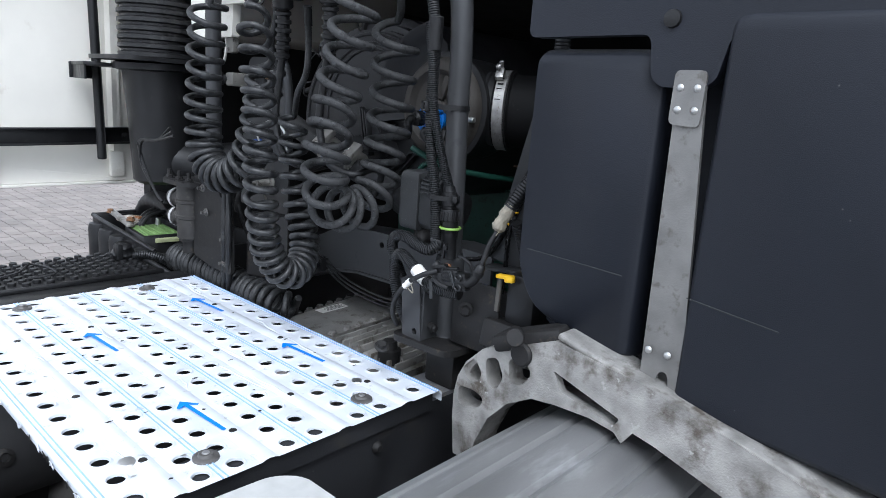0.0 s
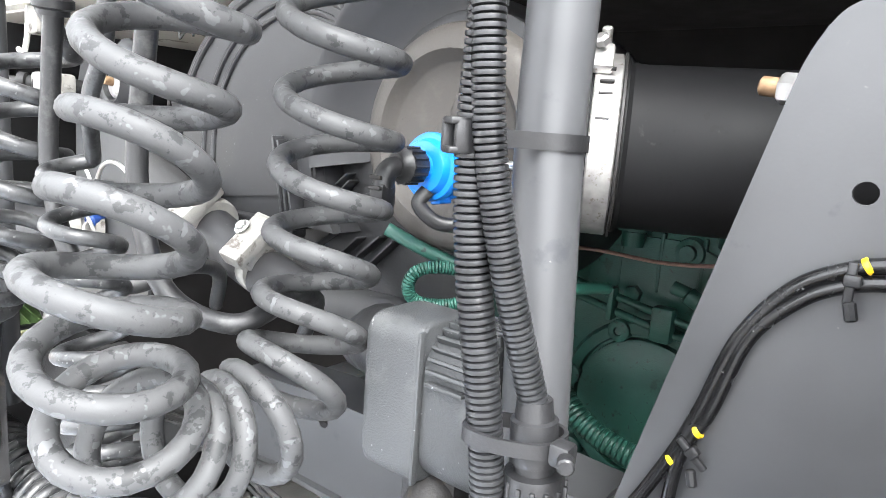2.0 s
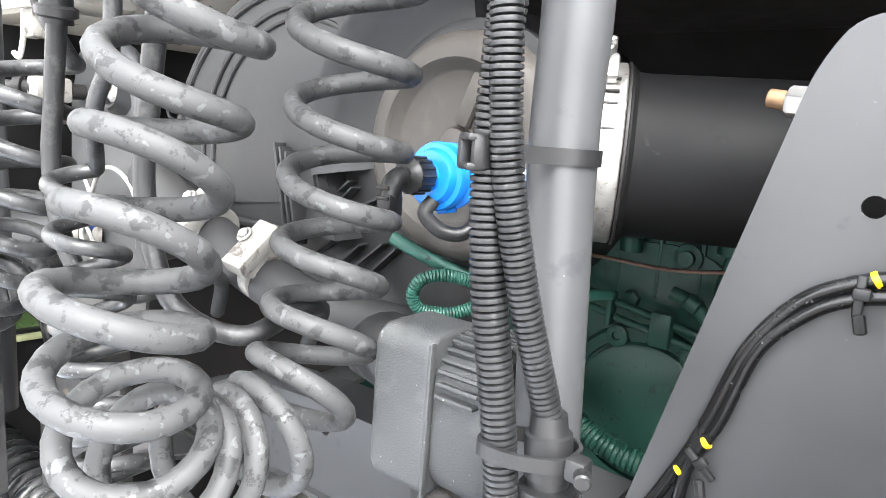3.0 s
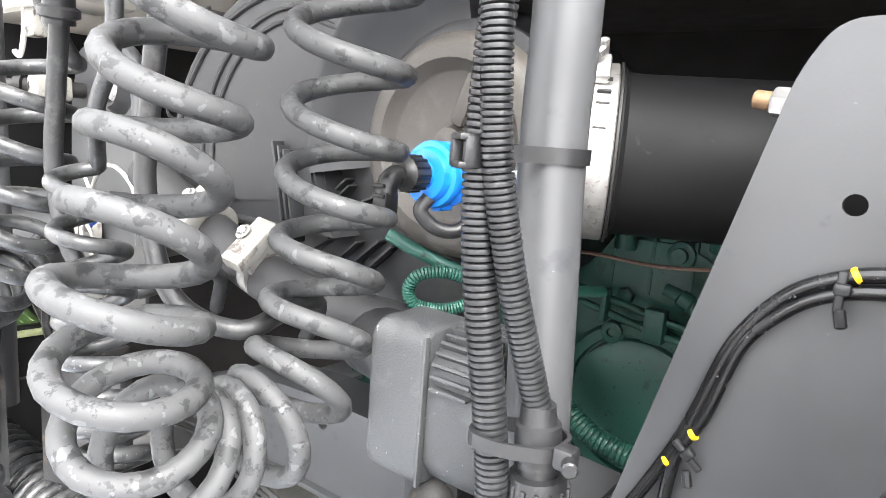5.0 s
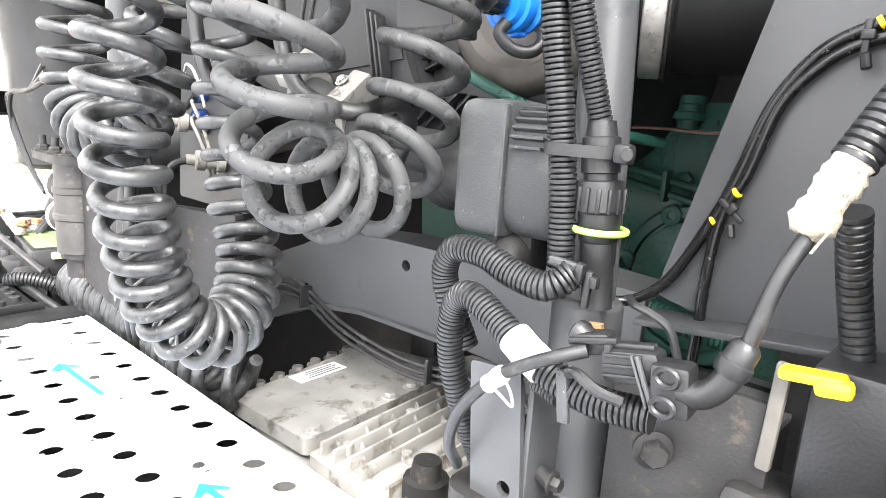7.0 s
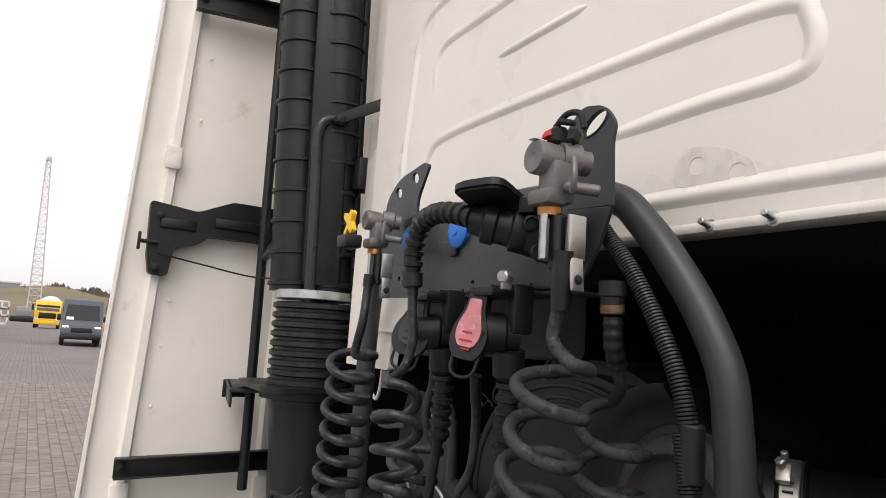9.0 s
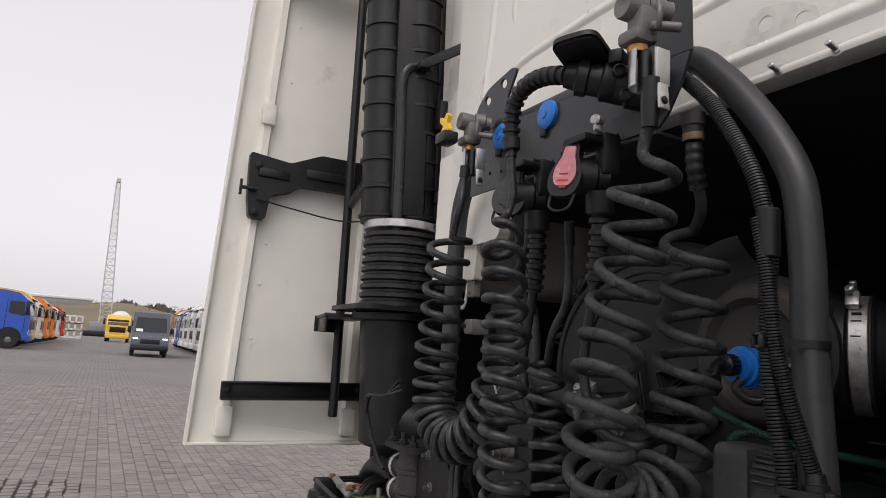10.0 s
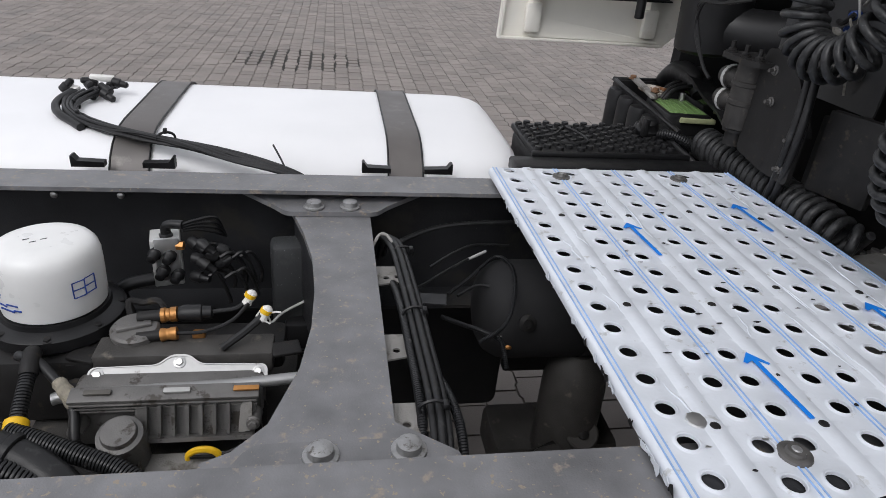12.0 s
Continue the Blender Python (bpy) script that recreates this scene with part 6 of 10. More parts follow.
def intake_pipe():
    ob = thing("intake_pipe", (0.95, -0.45, 1.4), "black rubber intake pipe with a steel hose clamp", "intake pipe")
    ax = Vector((0.42, -0.907, 0)).normalized()
    a = Vector((0.885, -0.28, 1.484))
    part("pipe", Shape().lathe(a - ax * 0.014, a + ax, [(0, 0.077), (0.003, 0.08), (0.034, 0.0805), (0.038, 0.0765), (0.05, 0.0755), (0.6, 0.08)], 48), PIPE_RUBBER, ob)
    part("band_clamp", Shape().lathe(a - ax * 0.009, a + ax, [(0, 0.0822), (0.0015, 0.0838), (0.022, 0.0838), (0.0235, 0.0822)], 48), BAND_STEEL, ob, "bare steel hose clamp")
    part("clamp_edge", Shape().lathe(a + ax * 0.0145, a + ax, [(0, 0.0808), (0.001, 0.0852), (0.003, 0.0852), (0.004, 0.0808)], 48), DARK_STEEL, ob)
    top = a + Vector((-0.052, -0.02, 0.073))
    part("clamp_bolt", Shape().box(top, (0.012, 0.018, 0.026), 0.003, (0, 35, 25)).rod(top + Vector((0.012, 0.004, 0.002)), top + Vector((0.002, 0.0, 0.026)), 0.0045, 10, 0.001).lathe(top + Vector((-0.004, 0, 0.012)), top + Vector((-0.02, 0, 0.026)), [(0, 0.0065), (0.006, 0.0065), (0.008, 0.004)], 6), BAND_STEEL, ob)
    for k in range(5):
        q = a + Vector((-0.072 + 0.004 * k, -0.034 + 0.0015 * k, 0.022 + 0.0105 * k))
        part("band_slot", Shape().box(q, (0.003, 0.012, 0.0022), 0.0005, (0, 24 + 6 * k, 25)), DARK_STEEL, ob)
    part("moulded_mark", Shape().lathe(Vector((0.889, -0.45, 1.476)), Vector((0.85, -0.468, 1.476)), [(0, 0.009), (0.002, 0.009), (0.0025, 0.0075), (0.001, 0.007), (0.001, 0.004), (0.002, 0.003)], 16), PIPE_RUBBER, ob)


intake_pipe()


def restriction_sensor():
    ob = thing("vacuum_sensor", (0.7, -0.211, 1.43), "bright blue vacuum sensor with black plug", "sensor")
    y, z = -0.211, 1.457
    part("blue_body", Shape().lathe((0.775, y, z), (0.6, y, z), [(0, 0.014), (0.026, 0.014), (0.028, 0.0255), (0.031, 0.0278), (0.036, 0.0282), (0.038, 0.0235), (0.046, 0.023), (0.048, 0.0282), (0.054, 0.0285), (0.0565, 0.0275), (0.0575, 0.0235), (0.061, 0.0225), (0.064, 0.021), (0.0645, 0.019), (0.065, 0.012), (0.072, 0.0115)], 40), BLUE, ob)
    for a in (20, 140, 260):
        t = radians(a)
        part("clip_tab", Shape().box((0.732, y + 0.0285 * math.cos(t), z + 0.0285 * math.sin(t)), (0.016, 0.005, 0.011), 0.0015, (a, 0, 0)), BLUE, ob)
    part("base_nut", Shape().lathe((0.79, y - 0.004, z + 0.004), (0.7, y - 0.004, z + 0.004), [(0, 0.026), (0.012, 0.026), (0.018, 0.02), (0.022, 0.016)], 20), BROWN, ob)
    part("plug_nut", Shape().lathe((0.706, y, z + 0.001), (0.6, y, z), [(0, 0.0125), (0.003, 0.0142), (0.02, 0.0142), (0.023, 0.011), (0.028, 0.0095)], 18), PLASTIC, ob)
    for k in range(14):
        t = 2 * math.pi * k / 14
        part("grip_rib", Shape().rod((0.702, y + 0.0142 * math.cos(t), z + 0.001 + 0.0142 * math.sin(t)), (0.686, y + 0.0142 * math.cos(t), z + 0.001 + 0.0142 * math.sin(t)), 0.0015, 6), PLASTIC, ob)
    part("plug_elbow", Shape().tube(spline([(0.686, y, z), (0.676, y + 0.001, z - 0.001), (0.669, y + 0.001, z - 0.006), (0.667, y + 0.001, z - 0.016)], 8), 0.0085, 14).box((0.667, y + 0.001, z - 0.022), (0.0165, 0.015, 0.02), 0.0035).box((0.6665, y + 0.001, z - 0.034), (0.0125, 0.0115, 0.014), 0.0025), PLASTIC, ob)
    for dz, w in ((-0.008, 0.012), (-0.016, 0.012), (-0.036, 0.007)):
        part("latch", Shape().box((0.6585, y + 0.001, z + dz), (0.003, w, 0.0032), 0.0008), DARK_STEEL, ob)
    part("bypass_hose", Shape().tube(spline([(0.712, y - 0.006, z - 0.018), (0.707, y - 0.002, z - 0.03), (0.716, y - 0.012, z - 0.043), (0.728, y - 0.024, z - 0.045), (0.738, y - 0.03, z - 0.036), (0.742, y - 0.028, z - 0.022)], 8), 0.0062, 12), HOSE_DARK, ob)
    part("spout", Shape().rod((0.78, -0.238, 1.462), (0.775, -0.275, 1.462), 0.004, 10).rod((0.776, -0.262, 1.462), (0.775, -0.29, 1.462), 0.0058, 12, 0.001), STEEL, ob)


restriction_sensor()


def heat_fins():
    """Ribbed black cover below the canister, its fins slanting down."""
    ob = thing("ribbed_cover", (0.8, -0.02, 1.3), "black ribbed plastic cover under the air filter", "cover")
    part("cover_panel", Shape().prism([rounded([(0.08, 1.385), (0.02, 1.42), (-0.03, 1.468), (-0.1, 1.47), (-0.2, 1.36), (-0.2, 1.28), (0.08, 1.28)], 0.015)], 0.012, Matrix.Translation((0.82, 0, 0)) @ FACE_BACK), PLASTIC, ob)
    for y, z, long, tilt in ((0.011, 1.397, 0.119, -39), (-0.007, 1.399, 0.087, -41), (-0.043, 1.405, 0.075, -23), (-0.029, 1.345, 0.069, -40), (-0.053, 1.345, 0.091, -39), (-0.077, 1.344, 0.081, -42), (0.007, 1.353, 0.044, -32)):
        part("rib", Shape().box((0.801, y, z), (0.016, long, 0.0026), 0.0008, (tilt, 0, 0)), LID_GREY, ob)


heat_fins()


def pipe_clips():
    ob = thing("coolant_pipe", (0.72, 0.02, 1.3), "smooth grey pipe in two cast clamps", "pipe")
    part("pipe", Shape().tube(spline([(0.74, 0.28, 1.41), (0.72, 0.12, 1.365), (0.715, 0.02, 1.335), (0.73, -0.06, 1.31), (0.76, -0.14, 1.3), (0.8, -0.25, 1.29)], 8), 0.026, 18), LID_GREY, ob)
    for y, z in ((0.0, 1.338), (0.1, 1.364)):
        s = Shape()
        s.lathe((0.717, y + 0.007, z + 0.002), (0.717, y - 0.014, z - 0.004), [(0, 0.031), (0.002, 0.0325), (0.012, 0.0325), (0.014, 0.031)], 24)
        s.box((0.694, y - 0.006, z + 0.027), (0.06, 0.026, 0.018), 0.0025, (14, -40, 0)).box((0.706, y - 0.002, z + 0.013), (0.042, 0.018, 0.024), 0.003, (14, -40, 0))
        part("cast_clamp", s, CLAMP_GREY, ob, "pale cast pipe clamp")
        part("clamp_bolt", Shape().bolt((0.69, y + 0.002, z + 0.04), (-0.7, 0, 0.7), 0.006, 0.005), STEEL, ob)
    part("lower_hose", Shape().tube(spline([(0.78, -0.1, 1.27), (0.75, -0.14, 1.285), (0.73, -0.2, 1.29), (0.75, -0.3, 1.28)], 8), 0.036, 18), HOSE_DARK, ob)


pipe_clips()


# ---- green engine behind ----
def engine():
    ob = thing("engine", (1.4, -0.2, 1.0), "green painted diesel engine with cover plates and pipes", "engine")
    part("block", Shape().box((1.65, 0.0, 1.12), (0.75, 0.7, 0.5), 0.03), GREEN, ob)
    part("flywheel_housing", Shape().prism([rounded([(-0.42, 0.95), (0.38, 0.95), (0.4, 1.2), (0.3, 1.33), (-0.3, 1.36), (-0.43, 1.22)], 0.06)], 0.06, Matrix.Translation((1.3, 0, 0)) @ FACE_BACK), GREEN, ob)
    part("round_cover", Shape().lathe((1.245, -0.235, 1.1), (1.2, -0.235, 1.1), [(0, 0.135), (0.012, 0.132), (0.016, 0.128), (0.016, 0.112), (0.008, 0.11), (0.008, 0.106), (0.019, 0.104), (0.021, 0.1), (0.022, 0.02)], 40), GREEN, ob)
    for y, z in ((-0.187, 1.209), (-0.3, 1.2), (-0.13, 1.0), (-0.115, 1.12)):
        part("bolt_boss", Shape().lathe((1.245, y, z), (1.2, y, z), [(0, 0.018), (0.022, 0.017), (0.024, 0.014), (0.024, 0.007), (0.02, 0.006)], 16), GREEN, ob)
    part("upper_cover", Shape().prism([rounded([(0.28, 1.3), (0.28, 1.36), (-0.36, 1.4), (-0.4, 1.36), (-0.3, 1.3), (-0.2, 1.265), (-0.05, 1.26)], 0.02)], 0.05, Matrix.Translation((1.3, 0, 0)) @ FACE_BACK), GREEN, ob)
    for y in (-0.12, -0.17, -0.23, -0.29, 0.0, 0.08):
        part("cover_rib", Shape().box((1.245, y, 1.32), (0.012, 0.006, 0.09), 0.002), GREEN, ob)
    for k in range(2):
        part("fuel_pipe", Shape().tube(spline([(1.2, 0.05, 1.31 - 0.021 * k), (1.2, -0.12, 1.279 - 0.021 * k), (1.2, -0.3, 1.247 - 0.021 * k), (1.22, -0.45, 1.21)], 8), 0.0058, 10), GREEN, ob)
    for y in (-0.185, -0.262):
        part("pipe_clip", Shape().box((1.193, y, 1.255 + (y + 0.2) * 0.18), (0.024, 0.03 if y < -0.2 else 0.01, 0.05), 0.004), GREEN, ob)
    part("sensor_boss", Shape().lathe((1.26, -0.198, 1.268), (1.2, -0.198, 1.268), [(0, 0.026), (0.01, 0.026), (0.012, 0.019), (0.016, 0.019)], 18).lathe((1.25, -0.198, 1.268), (1.2, -0.198, 1.268), [(0, 0.014), (0.022, 0.013), (0.024, 0.01)], 6), GREEN, ob)
    for y, z in ((-0.272, 1.343), (-0.12, 1.38)):
        part("stud_boss", Shape().lathe((1.262, y, z), (1.2, y, z), [(0, 0.024), (0.03, 0.02), (0.032, 0.012), (0.04, 0.011)], 16), GREEN, ob)
    part("ribbed_plug", Shape().lathe((1.23, -0.19, 1.4), (1.23, -0.19, 1.33), [(0.0, 0.026), (0.012, 0.026), (0.014, 0.021), (0.024, 0.021), (0.026, 0.026), (0.036, 0.026), (0.038, 0.018), (0.06, 0.016)], 16), GREEN, ob)
    part("elbow_joint", Shape().tube(spline([(1.19, -0.27, 1.3), (1.19, -0.3, 1.29), (1.19, -0.325, 1.265), (1.19, -0.335, 1.23)], 8), 0.0095, 12).rod((1.19, -0.29, 1.294), (1.19, -0.31, 1.284), 0.0125, 14, 0.003).rod((1.19, -0.325, 1.262), (1.19, -0.334, 1.235), 0.0125, 8, 0.003), GREEN, ob)
    part("harness", Shape().tube(spline([(1.2, -0.34, 1.36), (1.21, -0.33, 1.3), (1.19, -0.36, 1.26), (1.2, -0.4, 1.2)], 8), 0.01, 10), GREEN, ob)
    part("dip_tube", Shape().tube(spline([(1.1, 0.0, 1.335), (1.1, -0.18, 1.347), (1.1, -0.28, 1.346), (1.1, -0.36, 1.356), (1.12, -0.5, 1.38)], 8), 0.0026, 7), COPPER, ob, "thin copper tube")
    part("lower_conduit", ribbed([(1.17, -0.08, 1.2), (1.165, -0.12, 1.13), (1.16, -0.17, 1.082), (1.16, -0.23, 1.058), (1.17, -0.32, 1.045)], 0.018, 0.008, 0.002), GREEN, ob)
    # small green bits at the filter's foot
    part("green_hose", Shape().tube(spline([(0.755, -0.135, 1.392), (0.78, -0.17, 1.372), (0.82, -0.215, 1.352), (0.88, -0.25, 1.34), (0.97, -0.27, 1.33)], 8), 0.0066, 10), GREEN, ob)
    part("green_conduit", ribbed([(0.8, -0.225, 1.352), (0.77, -0.2, 1.364), (0.752, -0.18, 1.36), (0.748, -0.172, 1.344), (0.755, -0.178, 1.33), (0.775, -0.2, 1.328), (0.795, -0.222, 1.34)], 0.0062, 0.003, 0.0012), GREEN, ob)
    part("mount_bracket", Shape().box((1.22, -0.36, 1.38), (0.05, 0.08, 0.05), 0.01).rod((1.2, -0.34, 1.41), (1.2, -0.34, 1.36), 0.022, 14, 0.003), GREEN, ob)


engine()




def gearbox():
    ob = thing("gearbox_cover", (0.8, 0.05, 0.85), "grey ribbed gearbox top cover with rows of bolts", "gearbox")
    part("flat_cover", Shape().prism([rounded([(0.62, 0.13), (0.905, 0.178), (0.95, 0.005), (0.628, -0.03)], 0.012)], 0.022, Matrix.Translation((0, 0, 0.93))), GEARBOX, ob)
    part("ribbed_cover", Shape().prism([rounded([(0.628, -0.034), (0.952, 0.0), (0.985, -0.24), (0.62, -0.26)], 0.008)], 0.024, Matrix.Translation((0, 0, 0.913))), GEARBOX, ob)
    for k in range(9):
        y = -0.034 - k * 0.0245
        if k == 4:
            part("round_rib", Shape().rod((0.64, y - 0.012, 0.938), (0.965, y + 0.016, 0.938), 0.011, 12, 0.003), GEARBOX, ob)
        else:
            part("cooling_rib", Shape().box((0.8, y, 0.945), (0.33, 0.0045, 0.02), 0.0015, (0, 0, 5)), GEARBOX, ob)
    part("body", Shape().box((0.85, -0.07, 0.76), (0.5, 0.36, 0.32), 0.03), GEARBOX, ob)
    for k in range(8):
        part("bolt", Shape().bolt((0.635 + k * 0.037, 0.139 + k * 0.0062, 0.945), (0, 0, 1), 0.009, 0.012), DARK_GEAR_BOLT, ob)
    for k in range(7):
        part("bolt", Shape().bolt((0.65 + k * 0.046, -0.018 + k * 0.0045, 0.952), (0, 0, 1), 0.008, 0.008), GEARBOX, ob)
    tooth = [(0.0, 0.0), (-0.011, 0.0), (0.0, 0.013)]
    for k in range(6):
        for j in range(8):
            if j not in (3, 4):
                x = 0.662 + k * 0.05 + 0.02 * (j % 2)
                part("rib_tooth", Shape().prism([[(p - 0.0345 - j * 0.0245 + (x - 0.8) * 0.087 - 0.0015, q + 0.937) for p, q in tooth]], 0.004, Matrix.Translation((x, 0, 0)) @ FACE_BACK), GEARBOX, ob)
    for x, y in ((0.66, -0.07), (0.78, -0.055), (0.9, -0.05), (0.7, -0.13), (0.86, -0.115)):
        part("rib_boss", Shape().rod((x, y, 0.935), (x, y, 0.955), 0.0065, 10, 0.001), GEARBOX, ob)
    part("type_label", Shape().box((0.762, 0.127, 0.9527), (0.088, 0.03, 0.0012), 0, (0, 0, 4)), PAPER, ob, "pale type label")
    for k in range(4):
        part("label_line", Shape().box((0.768, 0.118 + 0.006 * k, 0.9537), (0.05 if k % 2 else 0.06, 0.002, 0.0006), 0, (0, 0, 4)), DARK_GEAR_BOLT, ob)
    part("lifting_lug", Shape().box((0.98, 0.1, 0.95), (0.05, 0.06, 0.06), 0.01), DARK_STEEL, ob)
    part("sensor", Shape().lathe((0.66, -0.2, 0.94), (0.66, -0.2, 0.99), [(0, 0.025), (0.03, 0.025), (0.032, 0.018), (0.05, 0.015)], 12), DARK_STEEL, ob)


gearbox()


# ---- ribbed grey control box ----
def control_box():
    ob = thing("control_box", (0.63, -0.3, 1.25), "grey plastic box with cooling fins and dust specks", "control box")
    def shell(y0, y1, x0, x1, z0, z1, r, bulge):
        """A box drawn out along y, with softened ends and slightly bulging sides."""
        rows = [(0.0, 0.95), (0.04, 0.985), (0.12, 1.0), (0.5, 1.0 + bulge), (0.88, 1.0), (0.96, 0.985), (1.0, 0.95)]
        out = rounded([(x0, z0), (x1, z0), (x1, z1), (x0, z1)], r, 6)
        cx, cz, n = (x0 + x1) / 2, (z0 + z1) / 2, len(out)
        s = Shape()
        for k, g in rows:
            s.v += [(cx + (a - cx) * g, y0 + (y1 - y0) * k, cz + (b - cz) * g) for a, b in out]
        for i in range(len(rows) - 1):
            for q in range(n):
                s.f.append((i * n + q, i * n + (q + 1) % n, (i + 1) * n + (q + 1) % n, (i + 1) * n + q))
        s.f += [tuple(range(n)), tuple((len(rows) - 1) * n + q for q in range(n))]
        return s
    part("front_band", shell(-0.302, -0.254, 0.612, 0.675, 1.251, 1.364, 0.016, 0.0), GREY_PLASTIC, ob, smooth=50)
    part("rear_body", shell(-0.347, -0.3, 0.617, 0.685, 1.253, 1.356, 0.03, 0.01), GREY_PLASTIC, ob, smooth=50)
    for k in range(8):
        g = radians(86 + 13 * k)
        part("cooling_fin", Shape().box((0.647 + 0.032 * math.cos(g), -0.323, 1.326 + 0.032 * math.sin(g)), (0.009, 0.044 - 0.002 * k, 0.0028), 0.0009, (0, -math.degrees(g), 0)), GREY_PLASTIC, ob)
    for k in range(4):
        part("cooling_fin", Shape().box((0.655 + k * 0.0072, -0.323, 1.3575), (0.0028, 0.044, 0.009), 0.0009), GREY_PLASTIC, ob)
    part("wrap_edge", Shape().box((0.6145, -0.3015, 1.307), (0.006, 0.003, 0.106), 0.0012), GREY_PLASTIC, ob)
    part("mount_foot", Shape().box((0.65, -0.297, 1.237), (0.03, 0.05, 0.05), 0.006).lathe((0.645, -0.3, 1.237), (0.615, -0.31, 1.232), [(0, 0.02), (0.02, 0.018), (0.03, 0.01)], 12), DARK_STEEL, ob)


control_box()


CREAM_TAPE = material("cream_cloth_tape", (0.27, 0.245, 0.195), 0.85, vary=0.2, scale=120, bump=0.8, grain=600, stain=(0.2, 0.165, 0.11), stain_at=0.62, stain_scale=90)


# ---- corrugated conduits along the tube ----
def conduits():
    ob = thing("wiring_harness", (0.57, -0.36, 1.2), "black corrugated wiring conduits tied to the arch tube", "wiring")
    part("conduit", ribbed([(0.566, -0.245, 1.83), (0.562, -0.3, 1.768), (0.56, -0.353, 1.676), (0.562, -0.37, 1.6), (0.568, -0.365, 1.54), (0.57, -0.362, 1.48), (0.572, -0.366, 1.42), (0.577, -0.374, 1.36), (0.58, -0.38, 1.31), (0.582, -0.384, 1.25)], 0.0097, 0.0038, 0.0026, 14), CONDUIT, ob)
    part("conduit", ribbed([(0.556, -0.362, 1.62), (0.558, -0.372, 1.55), (0.563, -0.376, 1.484), (0.574, -0.385, 1.42), (0.593, -0.397, 1.35)], 0.0081, 0.0034, 0.0022, 14), CONDUIT, ob)
    part("sleeve", Shape().rod((0.56, -0.372, 1.63), (0.562, -0.37, 1.575), 0.0122, 14, 0.002), PLASTIC, ob)
    # connector below the thin conduit
    s = Shape()
    a = (0.594, -0.397, 1.352)
    b = (0.596, -0.41, 1.2)
    s.lathe(a, b, [(0, 0.0095), (0.01, 0.0105), (0.011, 0.0128), (0.034, 0.0132), (0.035, 0.0112), (0.039, 0.0112), (0.04, 0.0158), (0.044, 0.0165), (0.06, 0.0165), (0.062, 0.0145), (0.08, 0.0138), (0.082, 0.0122), (0.096, 0.0122), (0.098, 0.0108), (0.128, 0.0108)], 24)
    part("connector", s, PLASTIC, ob)
    q = Shape()
    for i in range(14):
        t = 2 * math.pi * i / 14
        q.box((0.5947 + 0.0165 * math.cos(t), -0.4015 + 0.0165 * math.sin(t), 1.3), (0.003, 0.003, 0.017), 0.001, (0, 0, math.degrees(t)))
    part("grip_ribs", q, PLASTIC, ob)
    ring = [(0.595 + 0.0178 * math.cos(t), -0.404 + 0.0178 * math.sin(t), 1.279) for t in np.linspace(0, 2 * math.pi, 25)]
    part("seal_ring", Shape().tube(ring, 0.0024, 8, caps=False), LIME, ob, "lime green seal ring")
    part("clamp_strap", Shape().prism([rounded([(0.566, -0.368), (0.592, -0.364), (0.612, -0.4), (0.604, -0.416), (0.58, -0.416), (0.566, -0.39)], 0.012), rounded([(0.5685, -0.37), (0.591, -0.3665), (0.6095, -0.4), (0.603, -0.4135), (0.5815, -0.4135), (0.5685, -0.39)], 0.01)[::-1]], 0.008, Matrix.Translation((0, 0, 1.328))), PLASTIC, ob)
    part("strap_screw", Shape().box((0.586, -0.42, 1.332), (0.012, 0.012, 0.013), 0.003).rod((0.582, -0.424, 1.332), (0.574, -0.428, 1.332), 0.0045, 10, 0.001), PLASTIC, ob)
    # loops of conduit towards the gearbox
    part("conduit", ribbed([(0.572, -0.40, 1.25), (0.562, -0.388, 1.24), (0.56, -0.36, 1.243), (0.56, -0.332, 1.252), (0.56, -0.305, 1.25), (0.563, -0.293, 1.23), (0.567, -0.298, 1.205), (0.575, -0.31, 1.17)], 0.0106, 0.0038, 0.0022, 14), CONDUIT, ob)
    part("conduit", ribbed([(0.6, -0.318, 1.06), (0.575, -0.31, 1.12), (0.562, -0.305, 1.17), (0.556, -0.312, 1.208), (0.55, -0.332, 1.222), (0.545, -0.365, 1.21), (0.54, -0.4, 1.194), (0.54, -0.44, 1.184), (0.545, -0.48, 1.185)], 0.0106, 0.0038, 0.0022, 14), CONDUIT, ob)
    part("white_tape", Shape().tube(spline([(0.543, -0.378, 1.205), (0.541, -0.392, 1.198), (0.54, -0.406, 1.192)], 6), 0.0122, 14), PAPER, ob, "white tape wrap")
    part("branch_cable", Shape().tube(spline([(0.545, -0.335, 1.09), (0.525, -0.342, 1.12), (0.515, -0.36, 1.156), (0.514, -0.386, 1.186), (0.515, -0.408, 1.202), (0.517, -0.426, 1.212), (0.527, -0.442, 1.219)], 8), 0.0044, 10), HOSE_DARK, ob)
    part("tape_tie", Shape().lathe((0.5145, -0.379, 1.178), (0.5145, -0.394, 1.193), [(0, 0.0046), (0.002, 0.0062), (0.008, 0.0055), (0.013, 0.0064), (0.019, 0.0058), (0.021, 0.0046)], 10), PAPER, ob, "white taped joint")
    part("tape_tail", Shape().tube(spline([(0.512, -0.387, 1.18), (0.51, -0.395, 1.178), (0.51, -0.404, 1.174), (0.511, -0.402, 1.181), (0.512, -0.397, 1.187)], 6), 0.001, 6), CREAM_TAPE, ob)
    stub = part("conduit_stub", ribbed([(0.56, -0.38, 1.177), (0.553, -0.393, 1.175), (0.549, -0.405, 1.174), (0.546, -0.414, 1.173)], 0.0068, 0.0032, 0.0013, 12), CONDUIT, ob)
